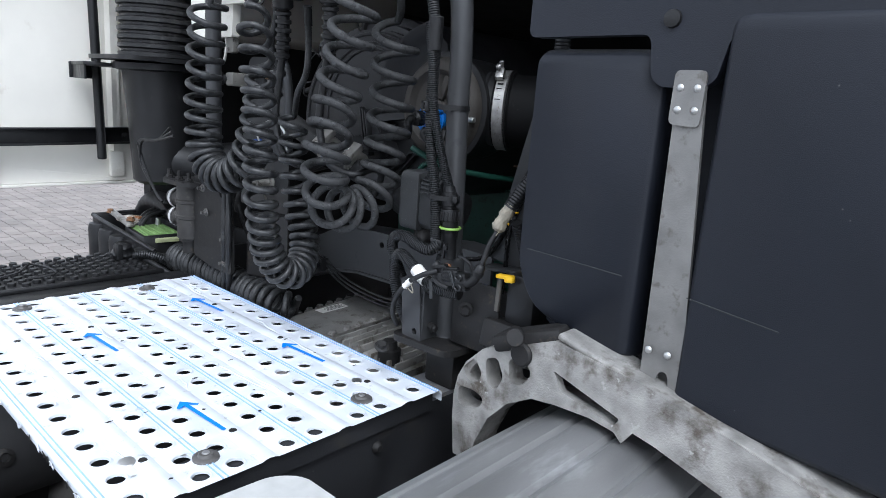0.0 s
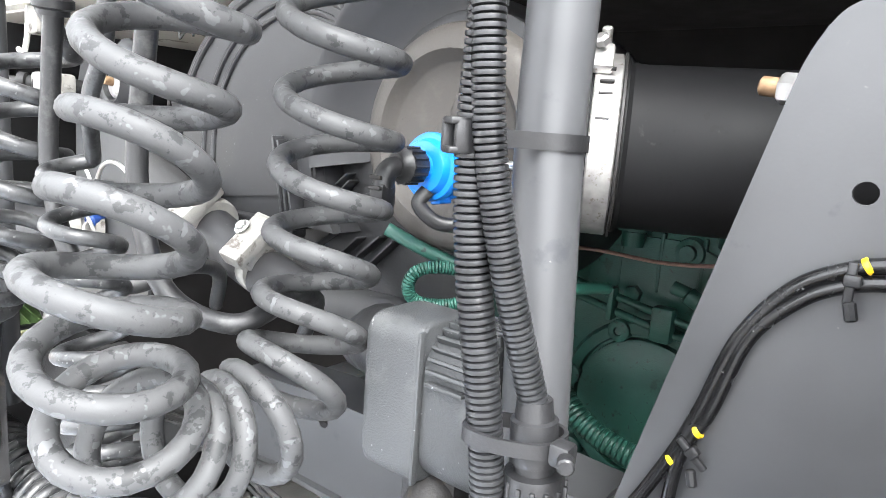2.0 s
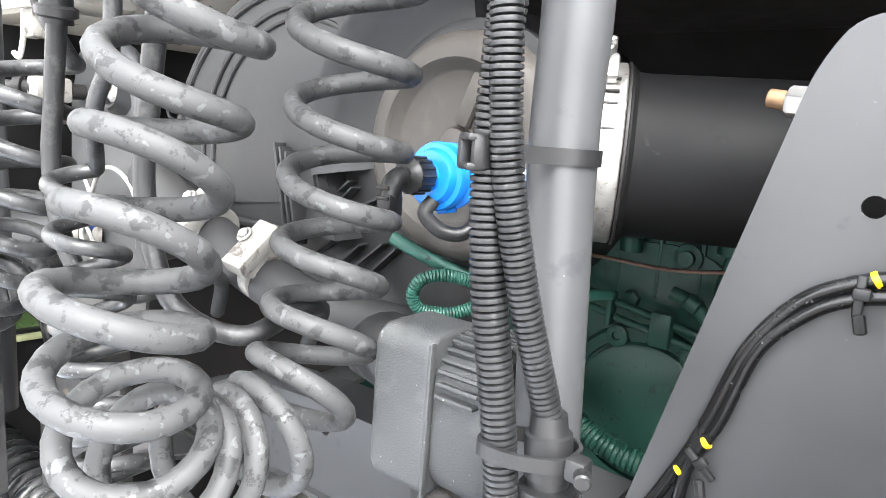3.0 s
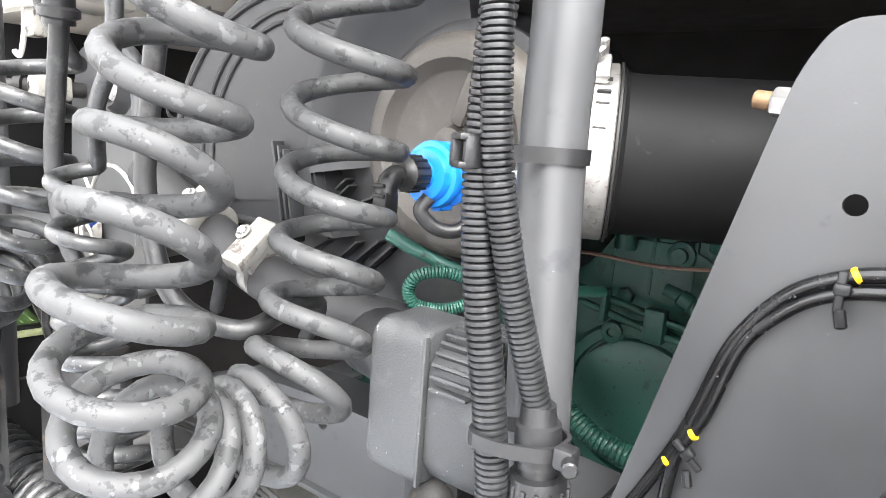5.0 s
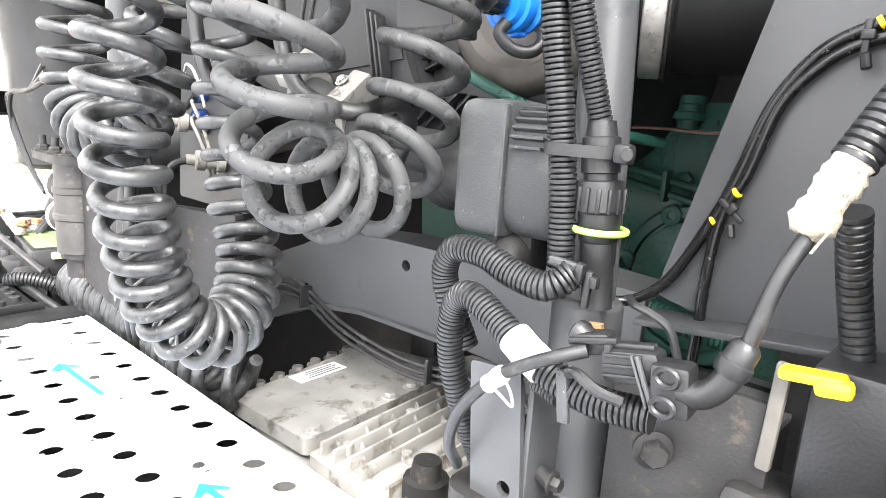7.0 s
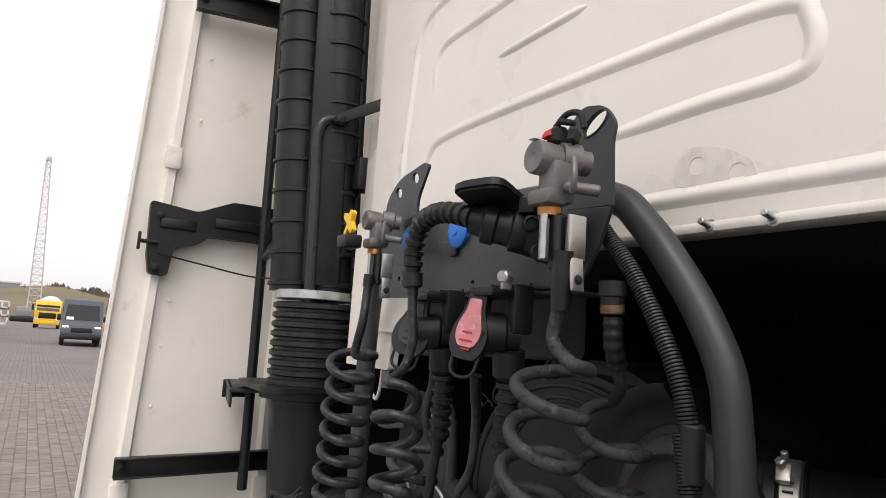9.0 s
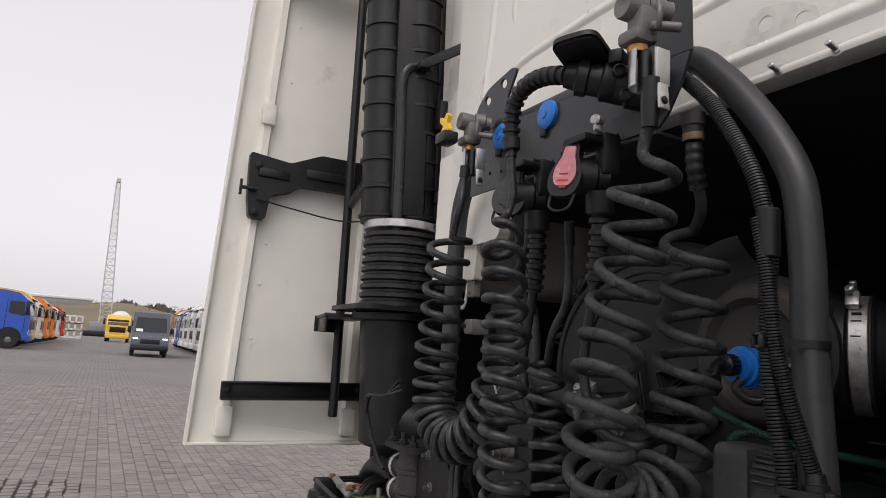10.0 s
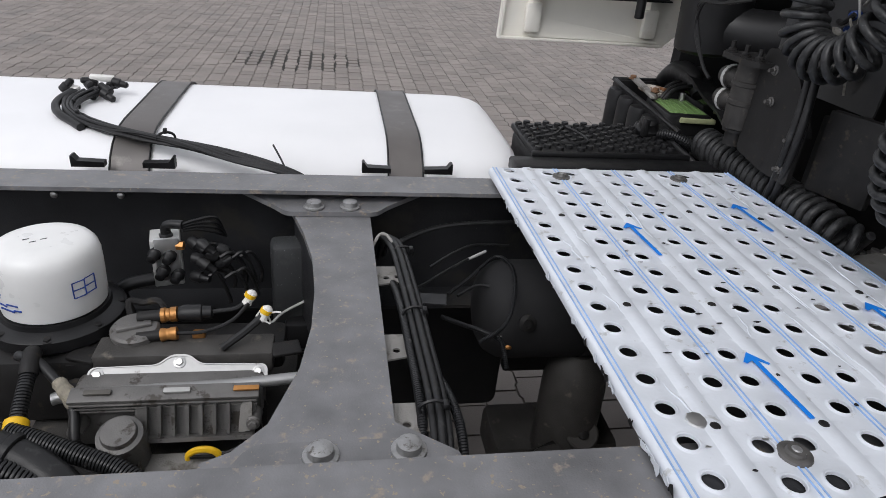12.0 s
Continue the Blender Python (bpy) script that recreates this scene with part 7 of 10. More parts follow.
    # solid black disc gives the stub its dark, shaded bore
    part("open_end", Shape().rod((0.5465, -0.413, 1.1731), (0.545, -0.417, 1.1728), 0.0062, 12, 0.0005), VOID, stub)
    part("conduit_bracket", Shape().box((0.531, -0.427, 1.183), (0.004, 0.008, 0.034), 0.001, (-8, 0, 0)), GREY_PLASTIC, ob)
    # plastic tie that holds the conduits to the tube
    part("tie_band", Shape().box((0.5725, -0.3925, 1.2555), (0.005, 0.022, 0.0065), 0.0012, (8, 0, 10)), GREY_PLASTIC, ob)
    part("tie_buckle", Shape().box((0.571, -0.406, 1.252), (0.008, 0.006, 0.014), 0.0015, (6, 0, 8)).box((0.575, -0.411, 1.241), (0.006, 0.005, 0.026), 0.0012, (4, 0, 8)).box((0.574, -0.416, 1.247), (0.006, 0.006, 0.008), 0.0012), PLASTIC, ob)
    # plug block with its elbow
    def plug(name, c, size, tilt, mat=PLASTIC):
        return part(name, Shape().box(c, size, 0.0035, (tilt, 0, 6)), mat, ob)
    p = plug("plug_half", (0.536, -0.441, 1.222), (0.015, 0.026, 0.014), -14)
    part("collar", Shape().lathe((0.537, -0.427, 1.225), (0.536, -0.44, 1.222), [(0, 0.0065), (0.002, 0.009), (0.006, 0.009), (0.008, 0.0075), (0.013, 0.0075)], 14), PLASTIC, p)
    part("latch_arm", Shape().box((0.527, -0.445, 1.226), (0.003, 0.03, 0.004), 0.001, (-14, 0, 6)).box((0.526, -0.456, 1.223), (0.005, 0.004, 0.009), 0.001), PLASTIC, p)
    p = plug("socket_half", (0.534, -0.469, 1.217), (0.018, 0.034, 0.02), -11)
    for dz in (-0.006, 0.0, 0.006):
        part("grip_rib", Shape().box((0.5245, -0.466, 1.2175 + dz), (0.003, 0.022, 0.0022), 0.0008, (-11, 0, 6)), PLASTIC, p)
    part("lock_bar", Shape().box((0.533, -0.468, 1.2285), (0.008, 0.026, 0.004), 0.0015, (-11, 0, 6)), PLASTIC, p)
    p = plug("end_housing", (0.532, -0.494, 1.212), (0.019, 0.022, 0.03), -6)
    for z in (1.2205, 1.2035):
        ring = [(0.521, -0.4935 + 0.0062 * math.cos(t), z + 0.0048 * math.sin(t)) for t in np.linspace(0, 2 * math.pi, 17)]
        part("oval_seal", Shape().tube(ring, 0.0018, 6, caps=False), PLASTIC, p)
    part("split_bar", Shape().box((0.5225, -0.4815, 1.2125), (0.003, 0.0025, 0.032), 0.0008, (-25, 0, 0)).box((0.5225, -0.478, 1.213), (0.003, 0.0015, 0.03), 0.0005, (-25, 0, 0)), GREY_PLASTIC, p)
    part("bracket_clip", Shape().tube(spline([(0.53, -0.43, 1.2), (0.522, -0.44, 1.205), (0.52, -0.455, 1.2), (0.526, -0.468, 1.196)], 6), 0.0035, 8), PLASTIC, ob)
    part("thin_lead", Shape().tube(spline([(0.6, -0.43, 1.236), (0.58, -0.443, 1.238), (0.579, -0.456, 1.235), (0.58, -0.468, 1.228), (0.582, -0.475, 1.21)], 8), 0.0028, 8), PLASTIC, ob)
    part("plug_elbow", Shape().tube(spline([(0.53, -0.498, 1.212), (0.531, -0.51, 1.214), (0.533, -0.519, 1.224), (0.536, -0.524, 1.24)], 8), 0.0076, 14).lathe((0.534, -0.52, 1.228), (0.538, -0.527, 1.248), [(0, 0.0084), (0.003, 0.0096), (0.008, 0.0096), (0.009, 0.0084), (0.017, 0.008), (0.02, 0.0055)], 16), PLASTIC, ob)
    part("plug_cable", Shape().tube(spline([(0.537, -0.526, 1.244), (0.544, -0.533, 1.28), (0.553, -0.541, 1.305), (0.566, -0.552, 1.345)], 8), 0.0044, 12), HOSE_DARK, ob)
    rng = random.Random(21)
    wad = Shape().lathe((0.552, -0.538, 1.303), (0.567, -0.555, 1.35), [(0.0, 0.007)] + [(0.004 + 0.0034 * k, 0.0098 + 0.0012 * (k % 2) + 0.001 * math.sin(k)) for k in range(13)] + [(0.05, 0.008)], 18)
    wad.v = [(x + rng.uniform(-0.0008, 0.0008), y + rng.uniform(-0.0008, 0.0008), z + rng.uniform(-0.0008, 0.0008)) for x, y, z in wad.v]
    part("frayed_tape", wad, CREAM_TAPE, ob, "frayed cream cloth tape", smooth=70)
    for k in range(6):
        a = Vector((0.556 + 0.002 * k, -0.542 - 0.002 * k, 1.315 + 0.006 * k))
        part("tape_thread", Shape().tube([a, a + Vector((-0.01, rng.uniform(-0.008, 0.006), rng.uniform(-0.012, 0.0))), a + Vector((-0.014, rng.uniform(-0.01, 0.008), rng.uniform(-0.022, -0.004)))], 0.0007, 5), CREAM_TAPE, ob)
    part("conduit", ribbed([(0.565, -0.551, 1.34), (0.58, -0.566, 1.375), (0.592, -0.585, 1.41), (0.59, -0.592, 1.46), (0.588, -0.6, 1.56), (0.586, -0.602, 1.66)], 0.0115, 0.005, 0.0015, 14), CONDUIT, ob)
    part("conduit", ribbed([(0.585, -0.552, 1.315), (0.605, -0.556, 1.27), (0.615, -0.57, 1.2), (0.62, -0.585, 1.13)], 0.009, 0.005, 0.0015, 14), CONDUIT, ob)
    for z in (1.408, 1.422):
        part("yellow_band", Shape().rod((0.592, -0.5865, z), (0.5915, -0.588, z + 0.007), 0.0132, 14, 0.001), YELLOW, ob, "yellow tape band")


conduits()


def front_post():
    ob = thing("steel_post", (0.55, -0.37, 1.04), "grey steel mounting post with a hole", "bracket")
    part("post_face", Shape().prism([rounded([(-0.393, 1.07), (-0.348, 1.062), (-0.338, 1.175), (-0.383, 1.18)], 0.004), circle(-0.377, 1.088, 0.006)], 0.005, Matrix.Translation((0.553, 0, 0)) @ FACE_BACK), GREY_PAINT, ob)
    part("post_side", Shape().box((0.575, -0.39, 1.12), (0.045, 0.005, 0.115), 0.001), GREY_PAINT, ob)
    part("side_bolt", Shape().rod((0.57, -0.392, 1.10), (0.568, -0.405, 1.098), 0.0065, 12, 0.001).bolt((0.568, -0.404, 1.098), (0, -1, 0), 0.006, 0.008), DARK_STEEL, ob)
    part("flange_bolt", Shape().bolt((0.575, -0.47, 1.15), (-0.8, -0.6, 0), 0.009, 0.012), DARK_STEEL, ob)
    part("backing_plate", Shape().box((0.585, -0.485, 1.14), (0.006, 0.1, 0.12), 0.001), DARK_STEEL, ob)
    part("corner_bolt", Shape().bolt((0.5, -0.345, 1.06), (-0.3, -0.5, 1), 0.009, 0.01), DARK_STEEL, ob)
    part("rust_strip", Shape().box((0.585, -0.4145, 1.21), (0.005, 0.013, 0.014), 0.001, (-8, 0, 0)), RUST, ob, "rusty edge")


RUST = material("rust", (0.16, 0.07, 0.03), 0.85, vary=0.4, scale=60, bump=0.5)
front_post()


def fuse_holder():
    ob = thing("battery_switch", (0.59, -0.55, 1.15), "grey battery switch with yellow lever", "switch")
    part("switch_body", Shape().box((0.61, -0.575, 1.19), (0.06, 0.055, 0.085), 0.006), PLASTIC, ob)
    part("pale_strip", Shape().box((0.578, -0.5345, 1.196), (0.006, 0.0085, 0.066), 0.002, (2, 0, 0)), STRIP_BEIGE, ob, "beige ribbed strip")
    part("yellow_lever", Shape().box((0.57, -0.551, 1.228), (0.013, 0.032, 0.007), 0.0025, (-6, 0, 0)).box((0.567, -0.562, 1.226), (0.01, 0.018, 0.01), 0.003, (-8, 0, 0)), YELLOW, ob, "yellow lever")
    part("mount_bracket", Shape().box((0.6, -0.56, 1.12), (0.08, 0.09, 0.05), 0.008, (0, 12, 0)), DARK_STEEL, ob)
    part("rag", Shape().box((0.6, -0.6, 1.095), (0.09, 0.08, 0.02), 0.008, (0, 10, 20)), GEARBOX, ob)


STRIP_BEIGE = material("beige_plastic", (0.085, 0.079, 0.07), 0.6, vary=0.15, scale=60, bump=0.2)
fuse_holder()


# ---- grey side plate with brake pipes ----
def side_plate():
    ob = thing("mudguard_bracket", (0.745, -0.47, 1.2), "grey painted steel bracket plate with a slanted edge", "bracket")
    outline = rounded([(-0.385, 1.205), (-0.47, 1.545), (-0.488, 1.576), (-0.64, 1.578), (-0.7, 1.5), (-0.7, 1.19), (-0.45, 1.19)], [0.005, 0.02, 0.03, 0.02, 0.01, 0, 0])
    part("plate", Shape().prism([outline, circle(-0.512, 1.469, 0.0068, 14)], 0.005, Matrix.Translation((0.748, 0, 0)) @ FACE_BACK), GREY_PAINT, ob)
    part("lower_ledge", Shape().box((0.73, -0.47, 1.195), (0.05, 0.17, 0.006), 0.001, (-6, 0, 0)), GREY_PAINT, ob)
    part("nut", Shape().lathe((0.775, -0.466, 1.528), (0.777, -0.44, 1.53), [(0, 0.0105), (0.012, 0.0105), (0.014, 0.009)], 6).lathe((0.775, -0.469, 1.528), (0.776, -0.45, 1.528), [(0, 0.013), (0.004, 0.013)], 16), STEEL, ob)
    part("bolt_end", Shape().rod((0.776, -0.455, 1.529), (0.778, -0.44, 1.531), 0.0065, 12, 0.001), DULL_BRASS, ob, "brass-coloured bolt end")
    for k, r in enumerate((0.0048, 0.0046)):
        d = 0.0105 * k
        line = [(0.735, -0.60, 1.437 - d), (0.734, -0.54, 1.433 - d), (0.734, -0.51, 1.425 - d * 0.9), (0.734, -0.484 - d * 0.3, 1.408 - d * 0.7), (0.734, -0.46 - d * 0.5, 1.372), (0.734, -0.444 - d * 0.6, 1.32), (0.734, -0.43 - d * 0.5, 1.282)]
        line += [(0.731, -0.402, 1.225), (0.725, -0.375, 1.2), (0.71, -0.35, 1.195)] if k == 0 else [(0.732, -0.428 - d * 0.3, 1.23), (0.735, -0.43, 1.185), (0.73, -0.43, 1.14)]
        part("brake_pipe", Shape().tube(spline(line, 8), r, 10), PIPE_BLACK, ob, "glossy black plastic brake pipe")
    for y, z in ((-0.514, 1.416), (-0.444, 1.286)):
        part("pipe_clip", Shape().box((0.7285, y, z + 0.003), (0.004, 0.005, 0.025), 0.0012, (-50 if y > -0.45 else 0, 0, 0)).box((0.7265, y - 0.001, z + 0.005), (0.006, 0.009, 0.007), 0.0015, (-50 if y > -0.45 else 0, 0, 0)).rod((0.727, y - 0.001, z - 0.007), (0.726, y - 0.004, z - 0.018), 0.0035, 8, 0.001), PLASTIC, ob)
    for y, z in ((-0.519, 1.4285), (-0.4285, 1.278), (-0.443, 1.303)):
        part("yellow_mark", Shape().rod((0.7335, y, z), (0.7335, y - 0.003, z + 0.0021), 0.0051, 12, 0.0005), YELLOW, ob, "yellow marker ring")


PIPE_BLACK = material("glossy_black_pipe", (0.006, 0.006, 0.0065), 0.22, vary=0.2, scale=40, bump=0.03, spec=0.35, stain=(0.12, 0.12, 0.12), stain_at=0.68, stain_scale=160, crisp=0.02)
side_plate()


# ---- the matching bracket behind the coils ----
def inner_plate():
    ob = thing("mudguard_bracket", (0.76, 0.45, 1.1), "grey steel bracket plate with a round rubber bush", "bracket")
    outline = rounded([(0.34, 1.16), (0.335, 1.48), (0.36, 1.575), (0.53, 1.578), (0.56, 1.5), (0.58, 1.16)], [0.01, 0.03, 0.03, 0.02, 0.01, 0.01])
    part("plate", Shape().prism([outline], 0.005, Matrix.Translation((0.772, 0, 0)) @ FACE_BACK), GREY_PAINT, ob)
    part("pressed_rim", Shape().tube(spline([(0.766, 0.34, 1.3), (0.762, 0.336, 1.47), (0.762, 0.352, 1.55), (0.766, 0.39, 1.572)], 8), 0.012, 10), GREY_PAINT, ob)
    part("bush", Shape().lathe((0.77, 0.41, 1.522), (0.73, 0.41, 1.522), [(0, 0.045), (0.006, 0.042), (0.014, 0.034), (0.02, 0.031), (0.018, 0.026), (0.01, 0.024), (0.01, 0.006)], 28), HOSE_DARK, ob, "black rubber bush")
    part("bush_core", Shape().lathe((0.762, 0.41, 1.522), (0.745, 0.41, 1.522), [(0, 0.022), (0.004, 0.022), (0.006, 0.018), (0.008, 0.01)], 20), BOLT_GREY, ob)
    part("bolt_end", Shape().rod((0.756, 0.41, 1.522), (0.742, 0.41, 1.524), 0.0065, 12, 0.001), DULL_BRASS, ob, "brass-coloured bolt end")
    part("wire_loop", Shape().tube(spline([(0.74, 0.44, 1.37), (0.735, 0.40, 1.405), (0.735, 0.355, 1.41), (0.74, 0.32, 1.385), (0.745, 0.315, 1.34)], 8), 0.0032, 8), STEEL, ob, "bright wire loop")
    part("wire_sleeve", Shape().tube(spline([(0.735, 0.45, 1.35), (0.73, 0.47, 1.33), (0.735, 0.49, 1.33)], 6), 0.006, 8), HOSE_DARK, ob)
    for y, z in ((0.47, 1.30), (0.41, 1.24)):
        part("pipe_fitting", Shape().lathe((0.765, y, z), (0.70, y + 0.02, z + 0.004), [(0, 0.018), (0.012, 0.018), (0.014, 0.013), (0.03, 0.013), (0.032, 0.017), (0.046, 0.017), (0.048, 0.009), (0.062, 0.009)], 14), CLAMP_GREY, ob, "dull cast pipe fitting")
        part("air_line", Shape().tube(spline([(0.71, y + 0.016, z + 0.004), (0.68, y + 0.02, z - 0.01), (0.665, y + 0.01, z - 0.06), (0.68, y - 0.02, z - 0.14)], 8), 0.006, 9), HOSE_DARK, ob)


inner_plate()


def blue_plugs():
    ob = thing("sensor_plugs", (0.755, 0.49, 1.34), "two small blue wire plugs clipped to the bracket plate", "plug")
    for y, z in ((0.474, 1.348), (0.476, 1.318)):
        body = part("plug_body", Shape().lathe((0.764, y, z), (0.735, y - 0.012, z - 0.004), [(0, 0.009), (0.012, 0.009), (0.013, 0.0105), (0.022, 0.0105), (0.025, 0.007)], 12), BLUE_CAP, ob)
        part("clip", Shape().box((0.758, y + 0.012, z), (0.014, 0.012, 0.012), 0.002), PLASTIC, body)
        part("wire", Shape().tube(spline([(0.74, y - 0.011, z - 0.004), (0.728, y - 0.026, z - 0.012), (0.732, y - 0.04, z - 0.035), (0.745, y - 0.045, z - 0.075), (0.755, y - 0.05, z - 0.13)], 8), 0.0028, 7), GEARBOX, ob, "pale wire")
    part("wire_arc", Shape().tube(spline([(0.756, 0.53, 1.388), (0.745, 0.5, 1.4), (0.742, 0.47, 1.39), (0.746, 0.455, 1.36), (0.752, 0.452, 1.33)], 8), 0.0026, 7), PAPER_GREY, ob, "pale wire")


BLUE_CAP = material("navy_plug_plastic", (0.012, 0.045, 0.2), 0.4, vary=0.1, scale=60, bump=0.05)
blue_plugs()


def hose_valve():
    ob = thing("air_valve", (0.70, 0.54, 1.5), "grey cast air valve with stacked brass collars", "valve")
    part("valve_body", Shape().box((0.72, 0.52, 1.512), (0.05, 0.04, 0.036), 0.006), CLAMP_GREY, ob)
    part("collar_stack", Shape().lathe((0.71, 0.535, 1.512), (0.66, 0.58, 1.512), [(0, 0.016), (0.008, 0.016), (0.01, 0.012), (0.018, 0.012), (0.02, 0.0165), (0.03, 0.0165), (0.032, 0.01), (0.045, 0.01), (0.047, 0.014), (0.056, 0.014)], 12), DARK_STEEL, ob)
    part("valve_stem", Shape().rod((0.745, 0.515, 1.512), (0.765, 0.515, 1.512), 0.012, 10), DARK_STEEL, ob)


hose_valve()


# ---- large black tank with its aluminium bracket ----
STRAP_ALU = material("dull_strap_aluminium", (0.2, 0.196, 0.188), 0.5, metal=0.5, vary=0.2, scale=25, bump=0.15, stain=(0.13, 0.122, 0.11), stain_at=0.6, stain_scale=40, crisp=0.05)


def urea_tank():
    ob = thing("black_side_tank", (0.75, -0.95, 1.12), "large black moulded plastic tank with steel strap", "plastic tank")
    def lobe(y0, y1, z0, z1, x0, x1, cut):
        s = Shape()
        out = rounded([(y1, z1), (y1, z0 + cut), (y1 - cut * 0.6, z0), (y0, z0 - 0.03), (y0, z1)], [0.02, 0.05, 0.05, 0.02, 0.03], 6)
        n = len(out)
        c = Vector(((y0 + y1) / 2, (z0 + z1) / 2))
        xs = [(x0, 0.93), (x0 + 0.004, 0.955), (x0 + 0.014, 0.98), (x0 + 0.03, 0.995), (x0 + 0.05, 1.0), (x1, 1.0)]
        for x, k in xs:
            s.v += [(x, c.x + (a - c.x) * k, c.y + (b - c.y) * k) for a, b in out]
        for i in range(len(xs) - 1):
            for j in range(n):
                s.f.append((i * n + j, i * n + (j + 1) % n, (i + 1) * n + (j + 1) % n, (i + 1) * n + j))
        s.f += [tuple(range(n)), tuple((len(xs) - 1) * n + j for j in range(n))]
        return s
    part("tank_lobe", lobe(-0.8, -0.605, 1.2, 1.578, 0.515, 0.72, 0.06), MOULDED, ob, smooth=60)
    part("tank_lobe", lobe(-1.25, -0.862, 1.14, 1.62, 0.5, 0.72, 0.0), MOULDED, ob, smooth=60)
    part("tank_core", Shape().box((0.68, -0.92, 1.37), (0.18, 0.62, 0.42), 0.02), MOULDED, ob)
    s = Shape().prism([rounded([(-0.6, 1.588), (-0.6, 1.75), (-1.25, 1.75), (-1.25, 1.45), (-1.05, 1.565), (-0.985, 1.602), (-0.87, 1.588), (-0.86, 1.54), (-0.845, 1.53), (-0.795, 1.53), (-0.782, 1.541), (-0.776, 1.59)], 0.012)], 0.02, Matrix.Translation((0.525, 0, 0)) @ FACE_BACK)
    part("top_cover", s, MOULDED, ob)
    part("cover_screw", Shape().lathe((0.505, -0.8, 1.607), (0.495, -0.8, 1.607), [(0, 0.011), (0.004, 0.01), (0.005, 0.005)], 12), PLASTIC, ob)
    for y, z, x, w, a in ((-0.7, 1.294, 0.5148, 0.15, 2.2), (-0.92, 1.282, 0.4998, 0.105, 6.6)):
        part("moulding_line", Shape().box((x, y, z), (0.0012, w, 0.0011), 0, (a, 0, 0)), GREY_PLASTIC, ob, "pale moulding line")
    strap = thing("tank_strap", (0.51, -0.84, 1.15), "dull aluminium strap with hooked lower end", "strap")
    s = Shape().prism([rounded([(-0.848, 1.55), (-0.816, 1.55), (-0.822, 1.16), (-0.834, 1.148), (-0.872, 1.144), (-0.876, 1.165)], 0.008), circle(-0.851, 1.17, 0.0085, 12, 1.9)], 0.006, Matrix.Translation((0.512, 0, 0)) @ FACE_BACK)
    part("strap_band", s, STRAP_ALU, strap)
    part("strap_buckle", Shape().prism([rounded([(-0.851, 1.55), (-0.814, 1.55), (-0.813, 1.488), (-0.85, 1.486)], 0.008)], 0.005, Matrix.Translation((0.506, 0, 0)) @ FACE_BACK), STRAP_ALU, strap)
    for y, z in ((-0.822, 1.53), (-0.842, 1.53), (-0.822, 1.505), (-0.842, 1.505), (-0.83, 1.21), (-0.855, 1.21)):
        part("rivet", Shape().lathe((0.502, y, z), (0.49, y, z), [(0, 0.005), (0.002, 0.004), (0.003, 0.002)], 10), STEEL, strap)


urea_tank()


